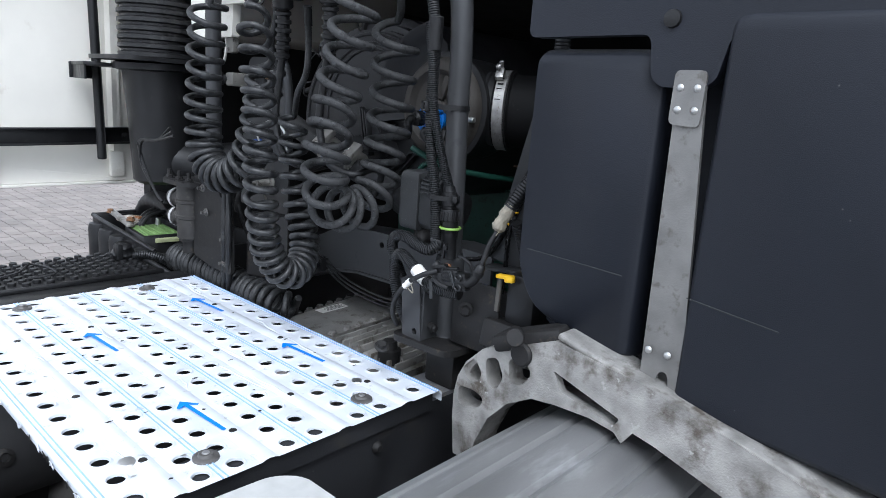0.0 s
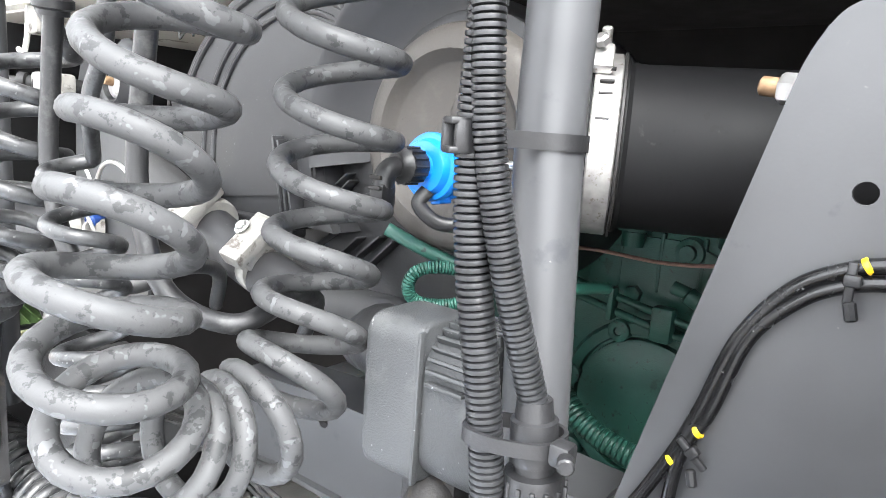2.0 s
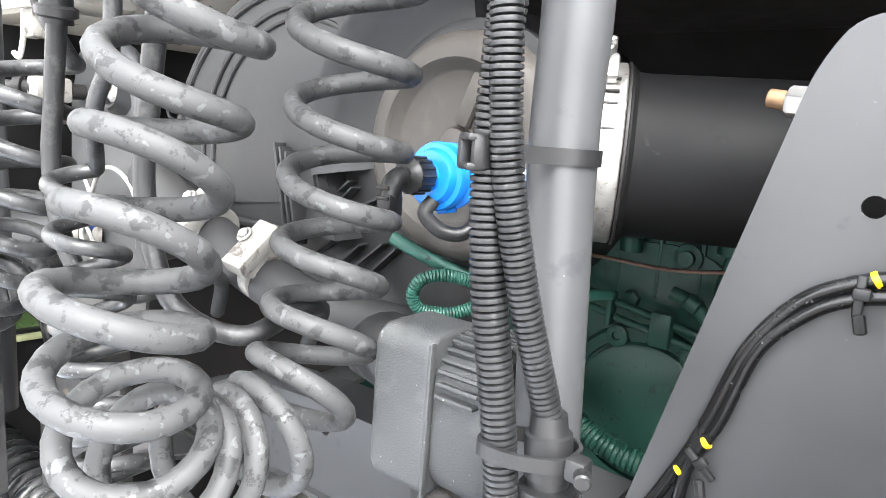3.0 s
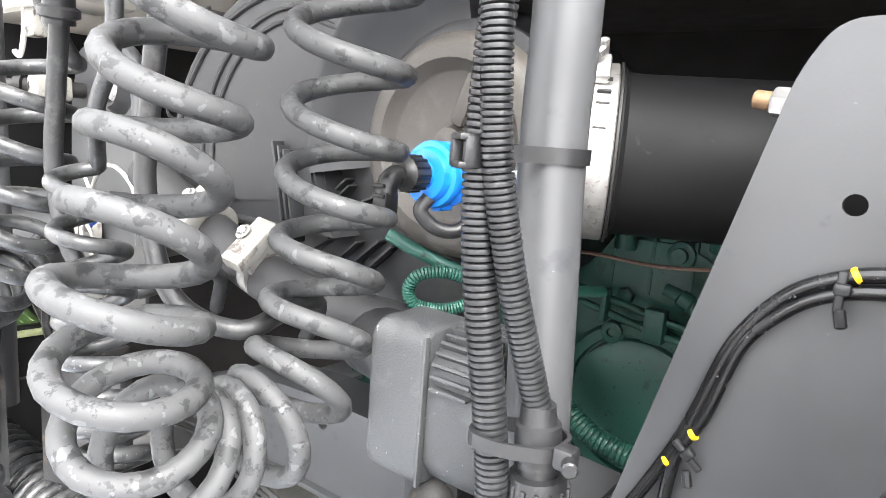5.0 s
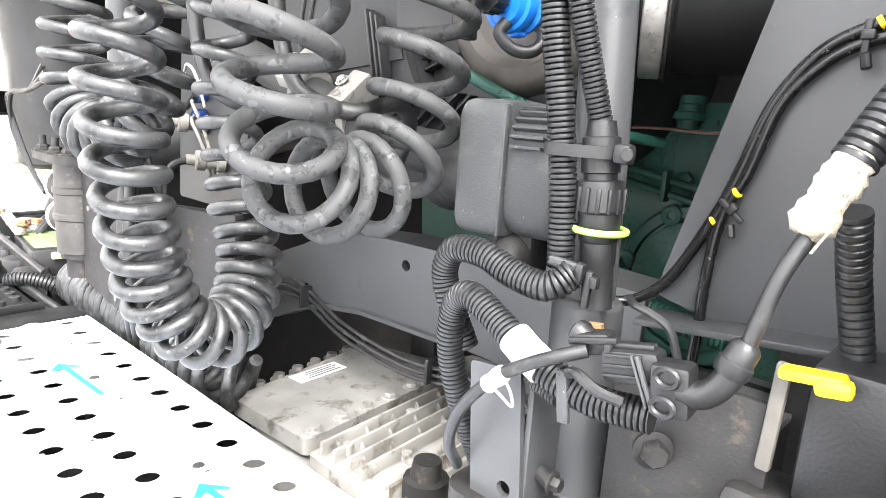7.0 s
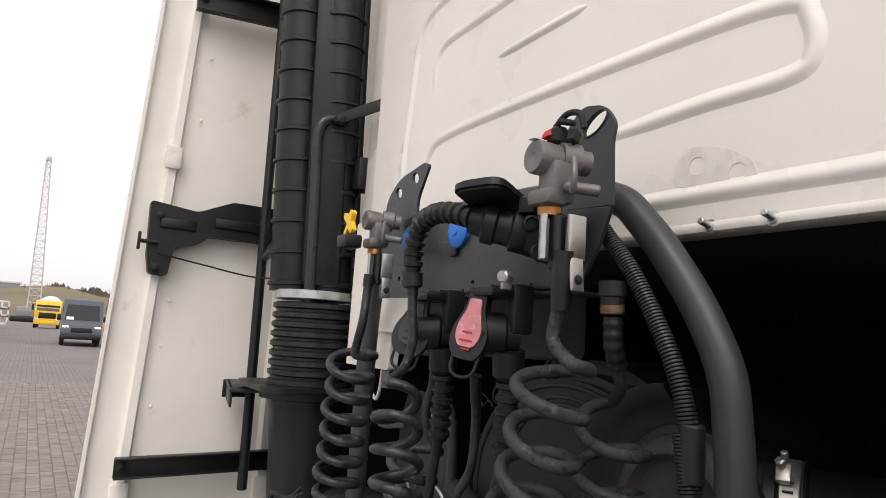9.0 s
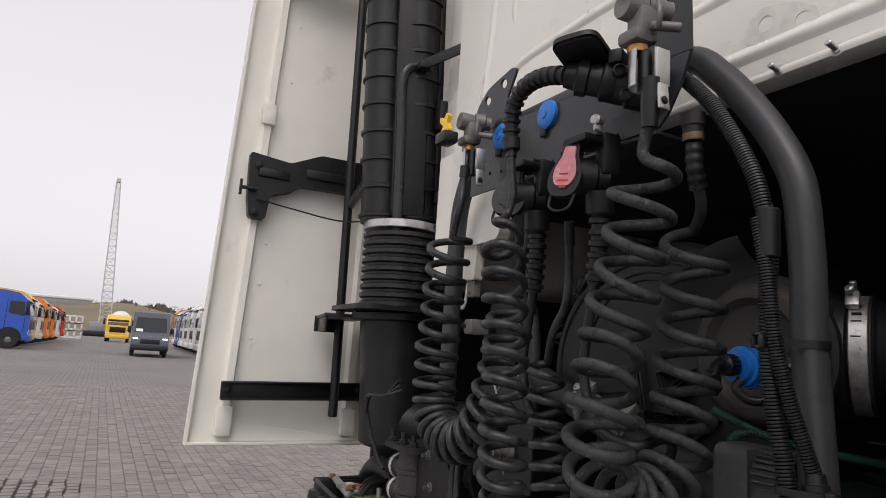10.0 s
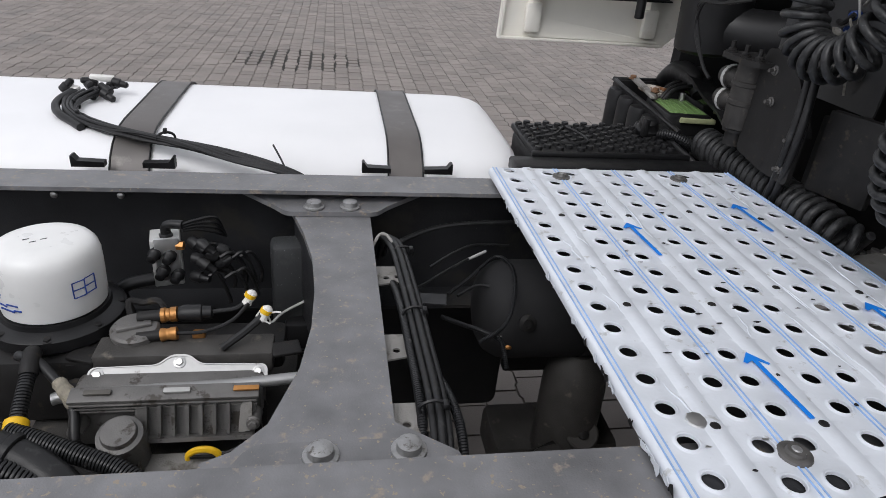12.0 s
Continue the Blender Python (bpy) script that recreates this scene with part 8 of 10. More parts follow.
def cast_bracket():
    ob = thing("tank_bracket", (0.47, -0.75, 1.0), "dirty cast aluminium bracket with triangular cut-outs", "bracket")
    rim = [(-0.548, 0.95), (-0.541, 1.01), (-0.54, 1.05), (-0.546, 1.082), (-0.56, 1.11), (-0.59, 1.14), (-0.62, 1.155), (-0.66, 1.169), (-0.712, 1.19)]
    beam = [(-0.843, 1.173), (-0.961, 1.143), (-1.2, 1.082), (-1.2, 1.012), (-0.95, 1.075), (-0.866, 1.1), (-0.836, 1.106), (-0.823, 1.086)]
    inner = [(-0.811, 1.097), (-0.774, 1.102), (-0.724, 1.1), (-0.683, 1.095), (-0.642, 1.071), (-0.61, 1.035), (-0.588, 0.985), (-0.585, 0.95)]
    holes = [rounded([(-0.555, 1.1), (-0.576, 1.122), (-0.592, 1.103), (-0.588, 1.084), (-0.566, 1.082)], 0.008),
             rounded([(-0.597, 1.128), (-0.618, 1.136), (-0.632, 1.108), (-0.62, 1.084), (-0.603, 1.088)], 0.009),
             rounded([(-0.55, 1.068), (-0.582, 1.07), (-0.6, 1.062), (-0.592, 1.045), (-0.565, 1.036), (-0.549, 1.04)], 0.008),
             rounded([(-0.638, 1.14), (-0.665, 1.15), (-0.68, 1.13), (-0.665, 1.108), (-0.643, 1.104)], 0.009),
             rounded([(-0.714, 1.148), (-0.817, 1.117), (-0.81, 1.105), (-0.728, 1.122)], 0.004)]
    part("bracket_web", Shape().prism([rim + beam + inner] + holes, 0.014, Matrix.Translation((0.49, 0, 0)) @ FACE_BACK), CAST_ALU, ob)
    for loop in holes[:4]:
        cy, cz = sum(p[0] for p in loop) / len(loop), sum(p[1] for p in loop) / len(loop)
        wide = [(cy + (a - cy) * 1.12, cz + (b - cz) * 1.12) for a, b in loop]
        part("pocket_wall", Shape().prism([wide, loop[::-1]], 0.022, Matrix.Translation((0.51, 0, 0)) @ FACE_BACK), CAST_ALU, ob)
    slope = math.degrees(math.atan2(1.194 - 1.082, 1.2 - 0.712))
    part("top_flange", Shape().box((0.508, -0.956, 1.1415), (0.06, 0.5, 0.01), 0.004, (slope, 0, 0)), CAST_ALU, ob)
    part("curved_flange", Shape().prism([rim + [(a - 0.008, b - 0.006) for a, b in rim[::-1]]], 0.05, Matrix.Translation((0.535, 0, 0)) @ FACE_BACK), CAST_ALU, ob)
    part("arch_flange", Shape().prism([inner + [(a + (0.006 if a > -0.7 else 0), b + 0.007) for a, b in inner[::-1]]], 0.05, Matrix.Translation((0.535, 0, 0)) @ FACE_BACK), CAST_ALU, ob)
    part("pivot_bolt", Shape().rod((0.49, -0.66, 1.155), (0.47, -0.66, 1.155), 0.018, 16, 0.003).rod((0.5, -0.63, 1.17), (0.44, -0.67, 1.19), 0.013, 12, 0.002), DARK_STEEL, ob)
    part("clamp_arm", Shape().box((0.5, -0.66, 1.175), (0.05, 0.11, 0.025), 0.006, (-20, 0, 10)), DARK_STEEL, ob)


cast_bracket()


def round_tank():
    ob = thing("aluminium_tank", (0.0, -0.78, 0.7), "weathered grooved aluminium cylinder tank along the chassis", "tank")
    yc, zc, R = -0.775, 0.9, 0.185
    n = 160
    ring = []
    for i in range(n):
        t = 2 * math.pi * i / n
        q = (t / (2 * math.pi) * 20) % 1
        r = R - 0.007 * max(0.0, 1 - abs(q - 0.5) * 7)
        ring.append((yc + r * math.cos(t), zc + r * math.sin(t) if math.sin(t) > -0.05 else zc - 0.01 + 0.62 * max(math.sin(t), -1)))
    s = Shape()
    xs = [(-3.6, 0.95), (-3.57, 1.0), (0.78, 1.0), (0.8, 0.95)]
    for x, k in xs:
        s.v += [(x, yc + (a - yc) * k, zc + (b - zc) * k) for a, b in ring]
    for i in range(3):
        for j in range(n):
            s.f.append((i * n + j, i * n + (j + 1) % n, (i + 1) * n + (j + 1) % n, (i + 1) * n + j))
    s.f += [tuple(range(n)), tuple(3 * n + j for j in range(n))]
    part("tank_shell", s, ROLLED_ALU, ob, smooth=25)
    part("end_tab", Shape().prism([rounded([(0.05, -0.545), (0.14, -0.55), (0.168, -0.575), (0.17, -0.7), (0.05, -0.7)], 0.02)], 0.01, Matrix.Translation((0, 0, 1.04))), PAPER_GREY, ob, "pale plastic guard")


round_tank()


# ---- parts between the rails ----
def filter_canister():
    ob = thing("air_dryer_filter", (-0.766, 0.13, 0.78), "white painted dryer filter canister on a black base", "filter")
    x, y, z = -0.766, 0.13, 0.874
    part("canister", Shape().lathe((x, y, z), (x, y, 2), [(0, 0.0705), (0.003, 0.0745), (0.012, 0.0755), (0.064, 0.0765), (0.084, 0.0762), (0.096, 0.073), (0.105, 0.066), (0.1095, 0.056), (0.1115, 0.04), (0.112, 0.01)], 48), FILTER_WHITE, ob)
    part("base_ring", Shape().lathe((x, y, z - 0.042), (x, y, 2), [(0, 0.092), (0.008, 0.1), (0.026, 0.1), (0.03, 0.094), (0.034, 0.08), (0.042, 0.078)], 32), PLASTIC, ob)
    for a in range(0, 360, 45):
        t = radians(a + 10)
        part("base_bolt", Shape().bolt((x + 0.092 * math.cos(t), y + 0.092 * math.sin(t), z - 0.016), (0, 0, 1), 0.006, 0.006), DARK_STEEL, ob)
    part("base_block", Shape().box((x, y - 0.02, z - 0.1), (0.2, 0.18, 0.12), 0.02), DARK_STEEL, ob)
    for a, b in ((0.012, 0.006), (0.0, -0.004), (-0.012, 0.004)):
        part("printed_mark", Shape().box((x + a - 0.008, y - 0.012 + b, z + 0.1123), (0.009, 0.0016, 0.0008), 0, (0, 0, 30)), GREY_PLASTIC, ob)

    def mark(turn, du, dz, w, h):
        """A short ink bar on the curved side, du metres along it."""
        a = radians(turn) + du / 0.0766
        part("printed_mark", Shape().box((x + 0.0766 * math.sin(a), y - 0.0766 * math.cos(a), z + dz), (w, 0.0012, h), 0, (0, 0, math.degrees(a))), INK_NAVY, ob)
    for du in (-0.019, 0.0, 0.019):
        mark(56, du, 0.05, 0.0016, 0.026)
    for dz in (0.037, 0.05, 0.063):
        mark(56, -0.0095, dz, 0.019, 0.0013)
        mark(56, 0.0095, dz + 0.001, 0.019, 0.0013)
    for k, (du, dz, w) in enumerate(((-0.012, 0.03, 0.016), (0.006, 0.034, 0.02), (-0.004, 0.024, 0.028), (0.014, 0.026, 0.012), (-0.018, 0.046, 0.003), (-0.015, 0.052, 0.003))):
        mark(-28, du, dz, w, 0.0022 if k < 4 else 0.012)


INK_NAVY = material("navy_ink", (0.02, 0.06, 0.3), 0.5, vary=0.3, scale=200, bump=0.0)
filter_canister()


def actuator_unit():
    ob = thing("gearshift_unit", (-0.57, 0.0, 0.72), "grey ribbed gearshift control unit with a bright lid", "control unit")
    slope = Matrix(((1, 0, 0, 0), (0, 0.76, -0.65, -0.022), (0, 0.65, 0.76, 0.813), (0, 0, 0, 1)))
    lid = rounded([(-0.685, 0), (-0.43, 0), (-0.43, 0.032), (-0.528, 0.034), (-0.545, 0.049), (-0.572, 0.049), (-0.589, 0.034), (-0.685, 0.032)], [0.006, 0.006, 0.012, 0.012, 0.012, 0.012, 0.012, 0.012])
    part("lid", Shape().prism([lid], 0.006, slope), LID_ALU, ob, "bright aluminium lid")
    part("lid_step", Shape().prism([rounded([(-0.655, 0.002), (-0.46, 0.002), (-0.462, 0.017), (-0.653, 0.017)], 0.004)], 0.009, slope), LID_ALU, ob)
    part("lid_rim", Shape().prism([lid, [(-0.5575 + (p + 0.5575) * 0.975, 0.002 + q * 0.9) for p, q in lid][::-1]], 0.0078, slope), LID_ALU, ob)
    for p, q in ((-0.671, 0.02), (-0.5585, 0.037), (-0.444, 0.02)):
        a = slope @ Vector((p, q, 0.006))
        part("screw", Shape().bolt(a, (0, -0.65, 0.76), 0.0062, 0.006), STEEL, ob)
    part("rear_cover", Shape().box((-0.555, 0.04, 0.828), (0.262, 0.055, 0.038), 0.005), DARK_GEAR, ob, "dusty dark cover")
    part("rear_shelf", Shape().box((-0.56, 0.1, 0.8), (0.3, 0.1, 0.03), 0.01), DARK_STEEL, ob)
    for x, y, z, a in ((-0.405, 0.03, 0.842, 12), (-0.7, 0.035, 0.835, -20)):
        part("side_tab", Shape().box((x, y, z), (0.045, 0.034, 0.006), 0.002, (0, 0, a)), DARK_STEEL, ob)
    part("pipe_rail", Shape().tube(spline([(-0.72, -0.05, 0.822), (-0.7, -0.046, 0.824), (-0.6, -0.042, 0.827), (-0.48, -0.038, 0.829), (-0.385, -0.03, 0.832)], 8), 0.0088, 16), ROLLED_ALU, ob)
    part("housing", Shape().box((-0.565, -0.03, 0.786), (0.262, 0.055, 0.095), 0.01), HOUSING, ob)
    part("housing_top", Shape().box((-0.565, -0.06, 0.835), (0.256, 0.026, 0.007), 0.002, (14, 0, 0)), HOUSING, ob)
    for dz in (0.0, -0.007, -0.013):
        part("seam_ridge", Shape().box((-0.565, -0.073 - dz * 0.2, 0.828 + dz), (0.25, 0.004, 0.0026), 0.001), HOUSING, ob)
    face = Matrix(((1, 0, 0, 0), (0, 0.35, -0.937, -0.078), (0, 0.937, 0.35, 0.772), (0, 0, 0, 1)))
    part("fin_panel", Shape().prism([rounded([(-0.61, 0.0), (-0.445, 0.0), (-0.44, 0.058), (-0.605, 0.058)], 0.006)], 0.01, face), HOUSING, ob)
    for k in range(7):
        part("cooling_fin", Shape().prism([rounded([(-0.592 + k * 0.0185, 0.008), (-0.588 + k * 0.0185, 0.008), (-0.5875 + k * 0.0185, 0.052), (-0.5925 + k * 0.0185, 0.052)], 0.0015)], 0.022, face), HOUSING, ob)
    part("fin_ledge", Shape().prism([[(-0.607, 0.0), (-0.445, 0.0), (-0.445, 0.006), (-0.607, 0.006)]], 0.024, face), HOUSING, ob)
    part("scuffed_corner", Shape().prism([rounded([(-0.466, 0.008), (-0.448, 0.01), (-0.446, 0.054), (-0.462, 0.05)], 0.004)], 0.018, face), GEARBOX, ob)
    for x, z in ((-0.683, 0.79), (-0.612, 0.785), (-0.445, 0.795), (-0.607, 0.748)):
        part("housing_screw", Shape().lathe((x, -0.06, z), (x, -0.102, z + 0.006), [(0, 0.011), (0.028, 0.0105), (0.03, 0.008)], 14).bolt((x, -0.09, z + 0.004), (0, -1, 0.15), 0.0065, 0.006), HOUSING, ob)
    for x, m in ((-0.655, STRIP_BEIGE), (-0.55, PAPER_GREY), (-0.455, BRASS)):
        part("terminal_strip", Shape().box((x, -0.061, 0.841), (0.036, 0.008, 0.004), 0.001, (14, 0, 0)), m, ob)
    motor = part("motor", Shape().lathe((-0.616, -0.09, 0.73), (-0.616, -0.12, 0.83), [(0, 0.028), (0.02, 0.029), (0.06, 0.031), (0.075, 0.0315), (0.085, 0.03), (0.087, 0.024), (0.094, 0.022), (0.095, 0.008)], 32), HOUSING, ob)
    for k in range(5):
        part("motor_rib", Shape().box((-0.638 + 0.011 * k, -0.124 - 0.004 * (2 - abs(k - 2)), 0.755), (0.003, 0.008, 0.035), 0.001, (-14, 0, 0)), HOUSING, motor)
    part("motor_flange", Shape().lathe((-0.62, -0.075, 0.765), (-0.6, -0.11, 0.77), [(0, 0.035), (0.02, 0.034), (0.024, 0.03)], 24), DARK_GEAR, ob)
    part("yellow_clip", Shape().tube([(-0.512 + 0.021 * math.cos(t), -0.112, 0.762 + 0.014 * math.sin(t)) for t in np.linspace(-0.2, 3.3, 16)], 0.005, 8), YELLOW, ob)
    part("clip_wire", Shape().tube(spline([(-0.53, -0.115, 0.765), (-0.49, -0.112, 0.764), (-0.45, -0.1, 0.775), (-0.41, -0.08, 0.79)], 8), 0.003, 8), PLASTIC, ob)
    part("front_plate", Shape().box((-0.52, -0.115, 0.742), (0.17, 0.05, 0.008), 0.002, (16, 0, 0)), GEARBOX, ob)
    part("oil_cap", Shape().lathe((-0.636, 0.072, 0.836), (-0.636, 0.066, 0.9), [(0, 0.03), (0.012, 0.031), (0.014, 0.0365), (0.022, 0.0365), (0.026, 0.033), (0.027, 0.008)], 28), HOUSING, ob, "round oil cap")
    part("cap_grip", Shape().box((-0.636, 0.066, 0.864), (0.052, 0.012, 0.007), 0.003, (0, 0, 20)).box((-0.62, 0.08, 0.863), (0.012, 0.01, 0.005), 0.002), HOUSING, ob)
    part("cap_bracket", Shape().tube(spline([(-0.65, 0.105, 0.85), (-0.655, 0.12, 0.875), (-0.635, 0.125, 0.87), (-0.61, 0.12, 0.876), (-0.595, 0.11, 0.855)], 8), 0.006, 8), DARK_STEEL, ob)
    for a, b, q in (((-0.6, 0.09, 0.868), (-0.572, 0.091, 0.87), 0.0125), ((-0.594, 0.052, 0.857), (-0.572, 0.053, 0.859), 0.0105)):
        part("hose_nut", Shape().lathe(a, b, [(0, q), (0.006, q), (0.008, q * 0.86), (0.013, q * 0.86), (0.015, q), (0.024, q)], 10), BRASS, ob)
        part("nipple", Shape().rod(Vector(a) + Vector((-0.035, 0, -0.004)), a, q * 0.8, 12), DARK_STEEL, ob)
    part("brass_edge", Shape().box((-0.54, 0.062, 0.85), (0.02, 0.014, 0.012), 0.003), BRASS, ob)
    part("connector", Shape().lathe((-0.574, 0.091, 0.87), (-0.5, 0.093, 0.872), [(0, 0.011), (0.008, 0.0145), (0.035, 0.0145), (0.037, 0.012), (0.05, 0.011), (0.052, 0.007)], 14), PLASTIC, ob)
    part("thin_hose", Shape().tube(spline([(-0.525, 0.092, 0.872), (-0.49, 0.094, 0.876), (-0.475, 0.097, 0.884), (-0.466, 0.1, 0.892)], 8), 0.004, 8), HOSE_DARK, ob)
    part("thin_hose", Shape().tube(spline([(-0.574, 0.053, 0.859), (-0.53, 0.052, 0.862), (-0.49, 0.066, 0.872), (-0.466, 0.09, 0.888)], 8), 0.003, 8), HOSE_DARK, ob)
    part("thin_hose", Shape().tube(spline([(-0.5, 0.02, 0.852), (-0.47, 0.036, 0.868), (-0.45, 0.05, 0.88), (-0.436, 0.06, 0.89)], 8), 0.006, 8), HOSE_DARK, ob)
    rng = random.Random(14)
    for x, y, z in ((-0.464, 0.1, 0.893), (-0.436, 0.058, 0.89)):
        part("taped_joint", Shape().lathe((x - 0.008, y - 0.004, z - 0.012), (x + 0.006, y + 0.003, z + 0.012), [(0, 0.004), (0.004, 0.0085), (0.01, 0.007), (0.016, 0.009), (0.024, 0.0085), (0.028, 0.004)], 9), PAPER, ob, "white and yellow taped joint")
        part("yellow_ring", Shape().rod((x - 0.001, y, z + 0.001), (x + 0.002, y + 0.001, z + 0.007), 0.0096, 10), YELLOW, ob)
        for k in range(4):
            c = Vector((x, y, z)) + Vector((rng.uniform(-0.012, 0.016), rng.uniform(-0.01, 0.01), rng.uniform(-0.014, 0.014)))
            part("tape_scrap", Shape().tube([(x, y, z), tuple(c), tuple(c + Vector((rng.uniform(-0.01, 0.01), 0, rng.uniform(-0.012, 0.004))))], 0.0016, 5), PAPER, ob)
    part("left_elbow", Shape().tube(spline([(-0.765, 0.02, 0.85), (-0.758, 0.005, 0.86), (-0.754, -0.015, 0.858), (-0.752, -0.03, 0.85)], 8), 0.0125, 14), DARK_STEEL, ob)
    part("left_conduit", ribbed([(-0.753, -0.025, 0.852), (-0.75, -0.055, 0.842), (-0.748, -0.085, 0.828), (-0.745, -0.12, 0.81)], 0.0105, 0.0046, 0.002), CONDUIT, ob)
    part("yellow_collar", Shape().rod((-0.7478, -0.092, 0.824), (-0.746, -0.11, 0.816), 0.0155, 16, 0.002), YELLOW, ob)
    part("tape_wrap", Shape().lathe((-0.716, -0.03, 0.838), (-0.682, -0.066, 0.82), [(0, 0.009), (0.004, 0.0105), (0.012, 0.0095), (0.02, 0.0115), (0.03, 0.0105), (0.04, 0.012), (0.048, 0.0105), (0.052, 0.008)], 12), CREAM_TAPE, ob, "loose pale cloth tape")
    part("taped_hose", Shape().tube(spline([(-0.78, 0.01, 0.855), (-0.75, -0.006, 0.857), (-0.72, -0.028, 0.84), (-0.69, -0.06, 0.823), (-0.68, -0.1, 0.79)], 8), 0.0075, 10), HOSE_DARK, ob)
    part("front_conduit", ribbed([(-0.75, -0.115, 0.825), (-0.71, -0.128, 0.82), (-0.66, -0.145, 0.81), (-0.6, -0.165, 0.795), (-0.52, -0.21, 0.765)], 0.0135, 0.0046, 0.002), CONDUIT, ob)
    part("front_conduit", ribbed([(-0.82, -0.16, 0.815), (-0.76, -0.165, 0.812), (-0.7, -0.18, 0.8), (-0.64, -0.21, 0.78)], 0.02, 0.006, 0.0025), CONDUIT, ob)
    part("front_hose", Shape().tube(spline([(-0.84, -0.12, 0.82), (-0.78, -0.13, 0.82), (-0.72, -0.15, 0.81), (-0.66, -0.19, 0.79), (-0.6, -0.26, 0.76)], 8), 0.024, 18), HOSE_DARK, ob)
    part("hose_band", Shape().rod((-0.742, -0.14, 0.816), (-0.73, -0.145, 0.813), 0.0275, 20, 0.002), PLASTIC, ob)
    part("under_casting", Shape().box((-0.6, 0.0, 0.58), (0.42, 0.5, 0.25), 0.03), DARK_GEAR, ob)
    for x, y, q in ((-0.72, 0.04, 0.02), (-0.7, -0.02, 0.014), (-0.45, -0.04, 0.016)):
        part("casting_boss", Shape().lathe((x, y, 0.7), (x, y, 0.83), [(0, q * 1.3), (0.09, q * 1.2), (0.1, q), (0.125, q * 0.9)], 12), DARK_STEEL, ob)


LID_ALU = material("dull_stamped_aluminium", (0.42, 0.42, 0.415), 0.5, metal=0.6, vary=0.15, scale=30, bump=0.1, stain=(0.2, 0.19, 0.18), stain_at=0.64, stain_scale=45, crisp=0.04)
HOUSING = material("grey_pressure_casting", (0.154, 0.1491, 0.1435), 0.5, metal=0.4, vary=0.2, scale=25, bump=0.3, stain=(0.063, 0.056, 0.049), stain_at=0.6, stain_scale=35, crisp=0.03)
DARK_GEAR = material("dark_grey_casting", (0.064, 0.0608, 0.0576), 0.6, metal=0.2, vary=0.25, scale=25, bump=0.4, stain=(0.16, 0.144, 0.12), stain_at=0.66, stain_scale=30, spec=0.4)
actuator_unit()


def solenoid_block():
    ob = thing("solenoid_valve", (-0.62, 0.25, 0.88), "pale grey solenoid block with black plugs hanging inside the rail", "valve")
    part("block", Shape().box((-0.626, 0.262, 0.88), (0.05, 0.05, 0.092), 0.003, (0, 0, 12)), PAPER_GREY, ob)
    part("front_plate", Shape().box((-0.618, 0.234, 0.892), (0.04, 0.006, 0.08), 0.001, (0, 0, 12)), BARE_ALU, ob)
    for k, (x, y, z) in enumerate(((-0.636, 0.225, 0.905), (-0.612, 0.228, 0.9), (-0.625, 0.222, 0.872), (-0.602, 0.226, 0.862))):
        part("coil_cap", Shape().lathe((x, y + 0.012, z), (x - 0.006, y - 0.02, z - 0.006), [(0, 0.0105), (0.012, 0.0115), (0.015, 0.009), (0.026, 0.008), (0.028, 0.005)], 12), PLASTIC, ob)
    part("top_elbow", Shape().tube(spline([(-0.622, 0.255, 0.925), (-0.622, 0.255, 0.942), (-0.613, 0.252, 0.95), (-0.59, 0.246, 0.952)], 6), 0.008, 12), PLASTIC, ob)
    part("top_nut", Shape().lathe((-0.622, 0.255, 0.924), (-0.622, 0.255, 0.96), [(0, 0.012), (0.006, 0.012), (0.008, 0.009), (0.014, 0.009)], 8), PLASTIC, ob)
    part("low_elbow", Shape().tube(spline([(-0.69, 0.2, 0.825), (-0.692, 0.2, 0.848), (-0.675, 0.203, 0.86), (-0.64, 0.215, 0.862)], 6), 0.0115, 12), PLASTIC, ob)
    part("brass_nut", Shape().lathe((-0.602, 0.24, 0.915), (-0.588, 0.238, 0.915), [(0, 0.008), (0.012, 0.008)], 6), BRASS, ob)
    rng = random.Random(31)
    for k in range(9):
        a = Vector((-0.58 + 0.014 * (k % 4), 0.245 - 0.008 * (k % 3), 0.925 - 0.016 * (k // 2)))
        b = a + Vector((rng.uniform(0.02, 0.045), rng.uniform(-0.02, 0.02), rng.uniform(-0.03, 0.02)))
        part("plug", Shape().lathe(a, b, [(0, 0.008), (0.006, 0.011), (0.02, 0.011), (0.023, 0.008), (0.036, 0.006)], 10), PLASTIC, ob)
        part("wire", Shape().tube(spline([b, b + Vector((0.02, 0.01, 0.004)), b + Vector((0.035, 0.03, -0.03 - 0.004 * k)), b + Vector((0.03, 0.05, -0.08))], 6), 0.0036, 6), HOSE_DARK, ob)
    for k in range(4):
        part("wire", Shape().tube(spline([(-0.592, 0.247, 0.952 - 0.004 * k), (-0.57, 0.26, 0.955 - 0.006 * k), (-0.54, 0.28, 0.95 - 0.01 * k), (-0.53, 0.31, 0.9)], 6), 0.003, 6), HOSE_DARK, ob)


solenoid_block()


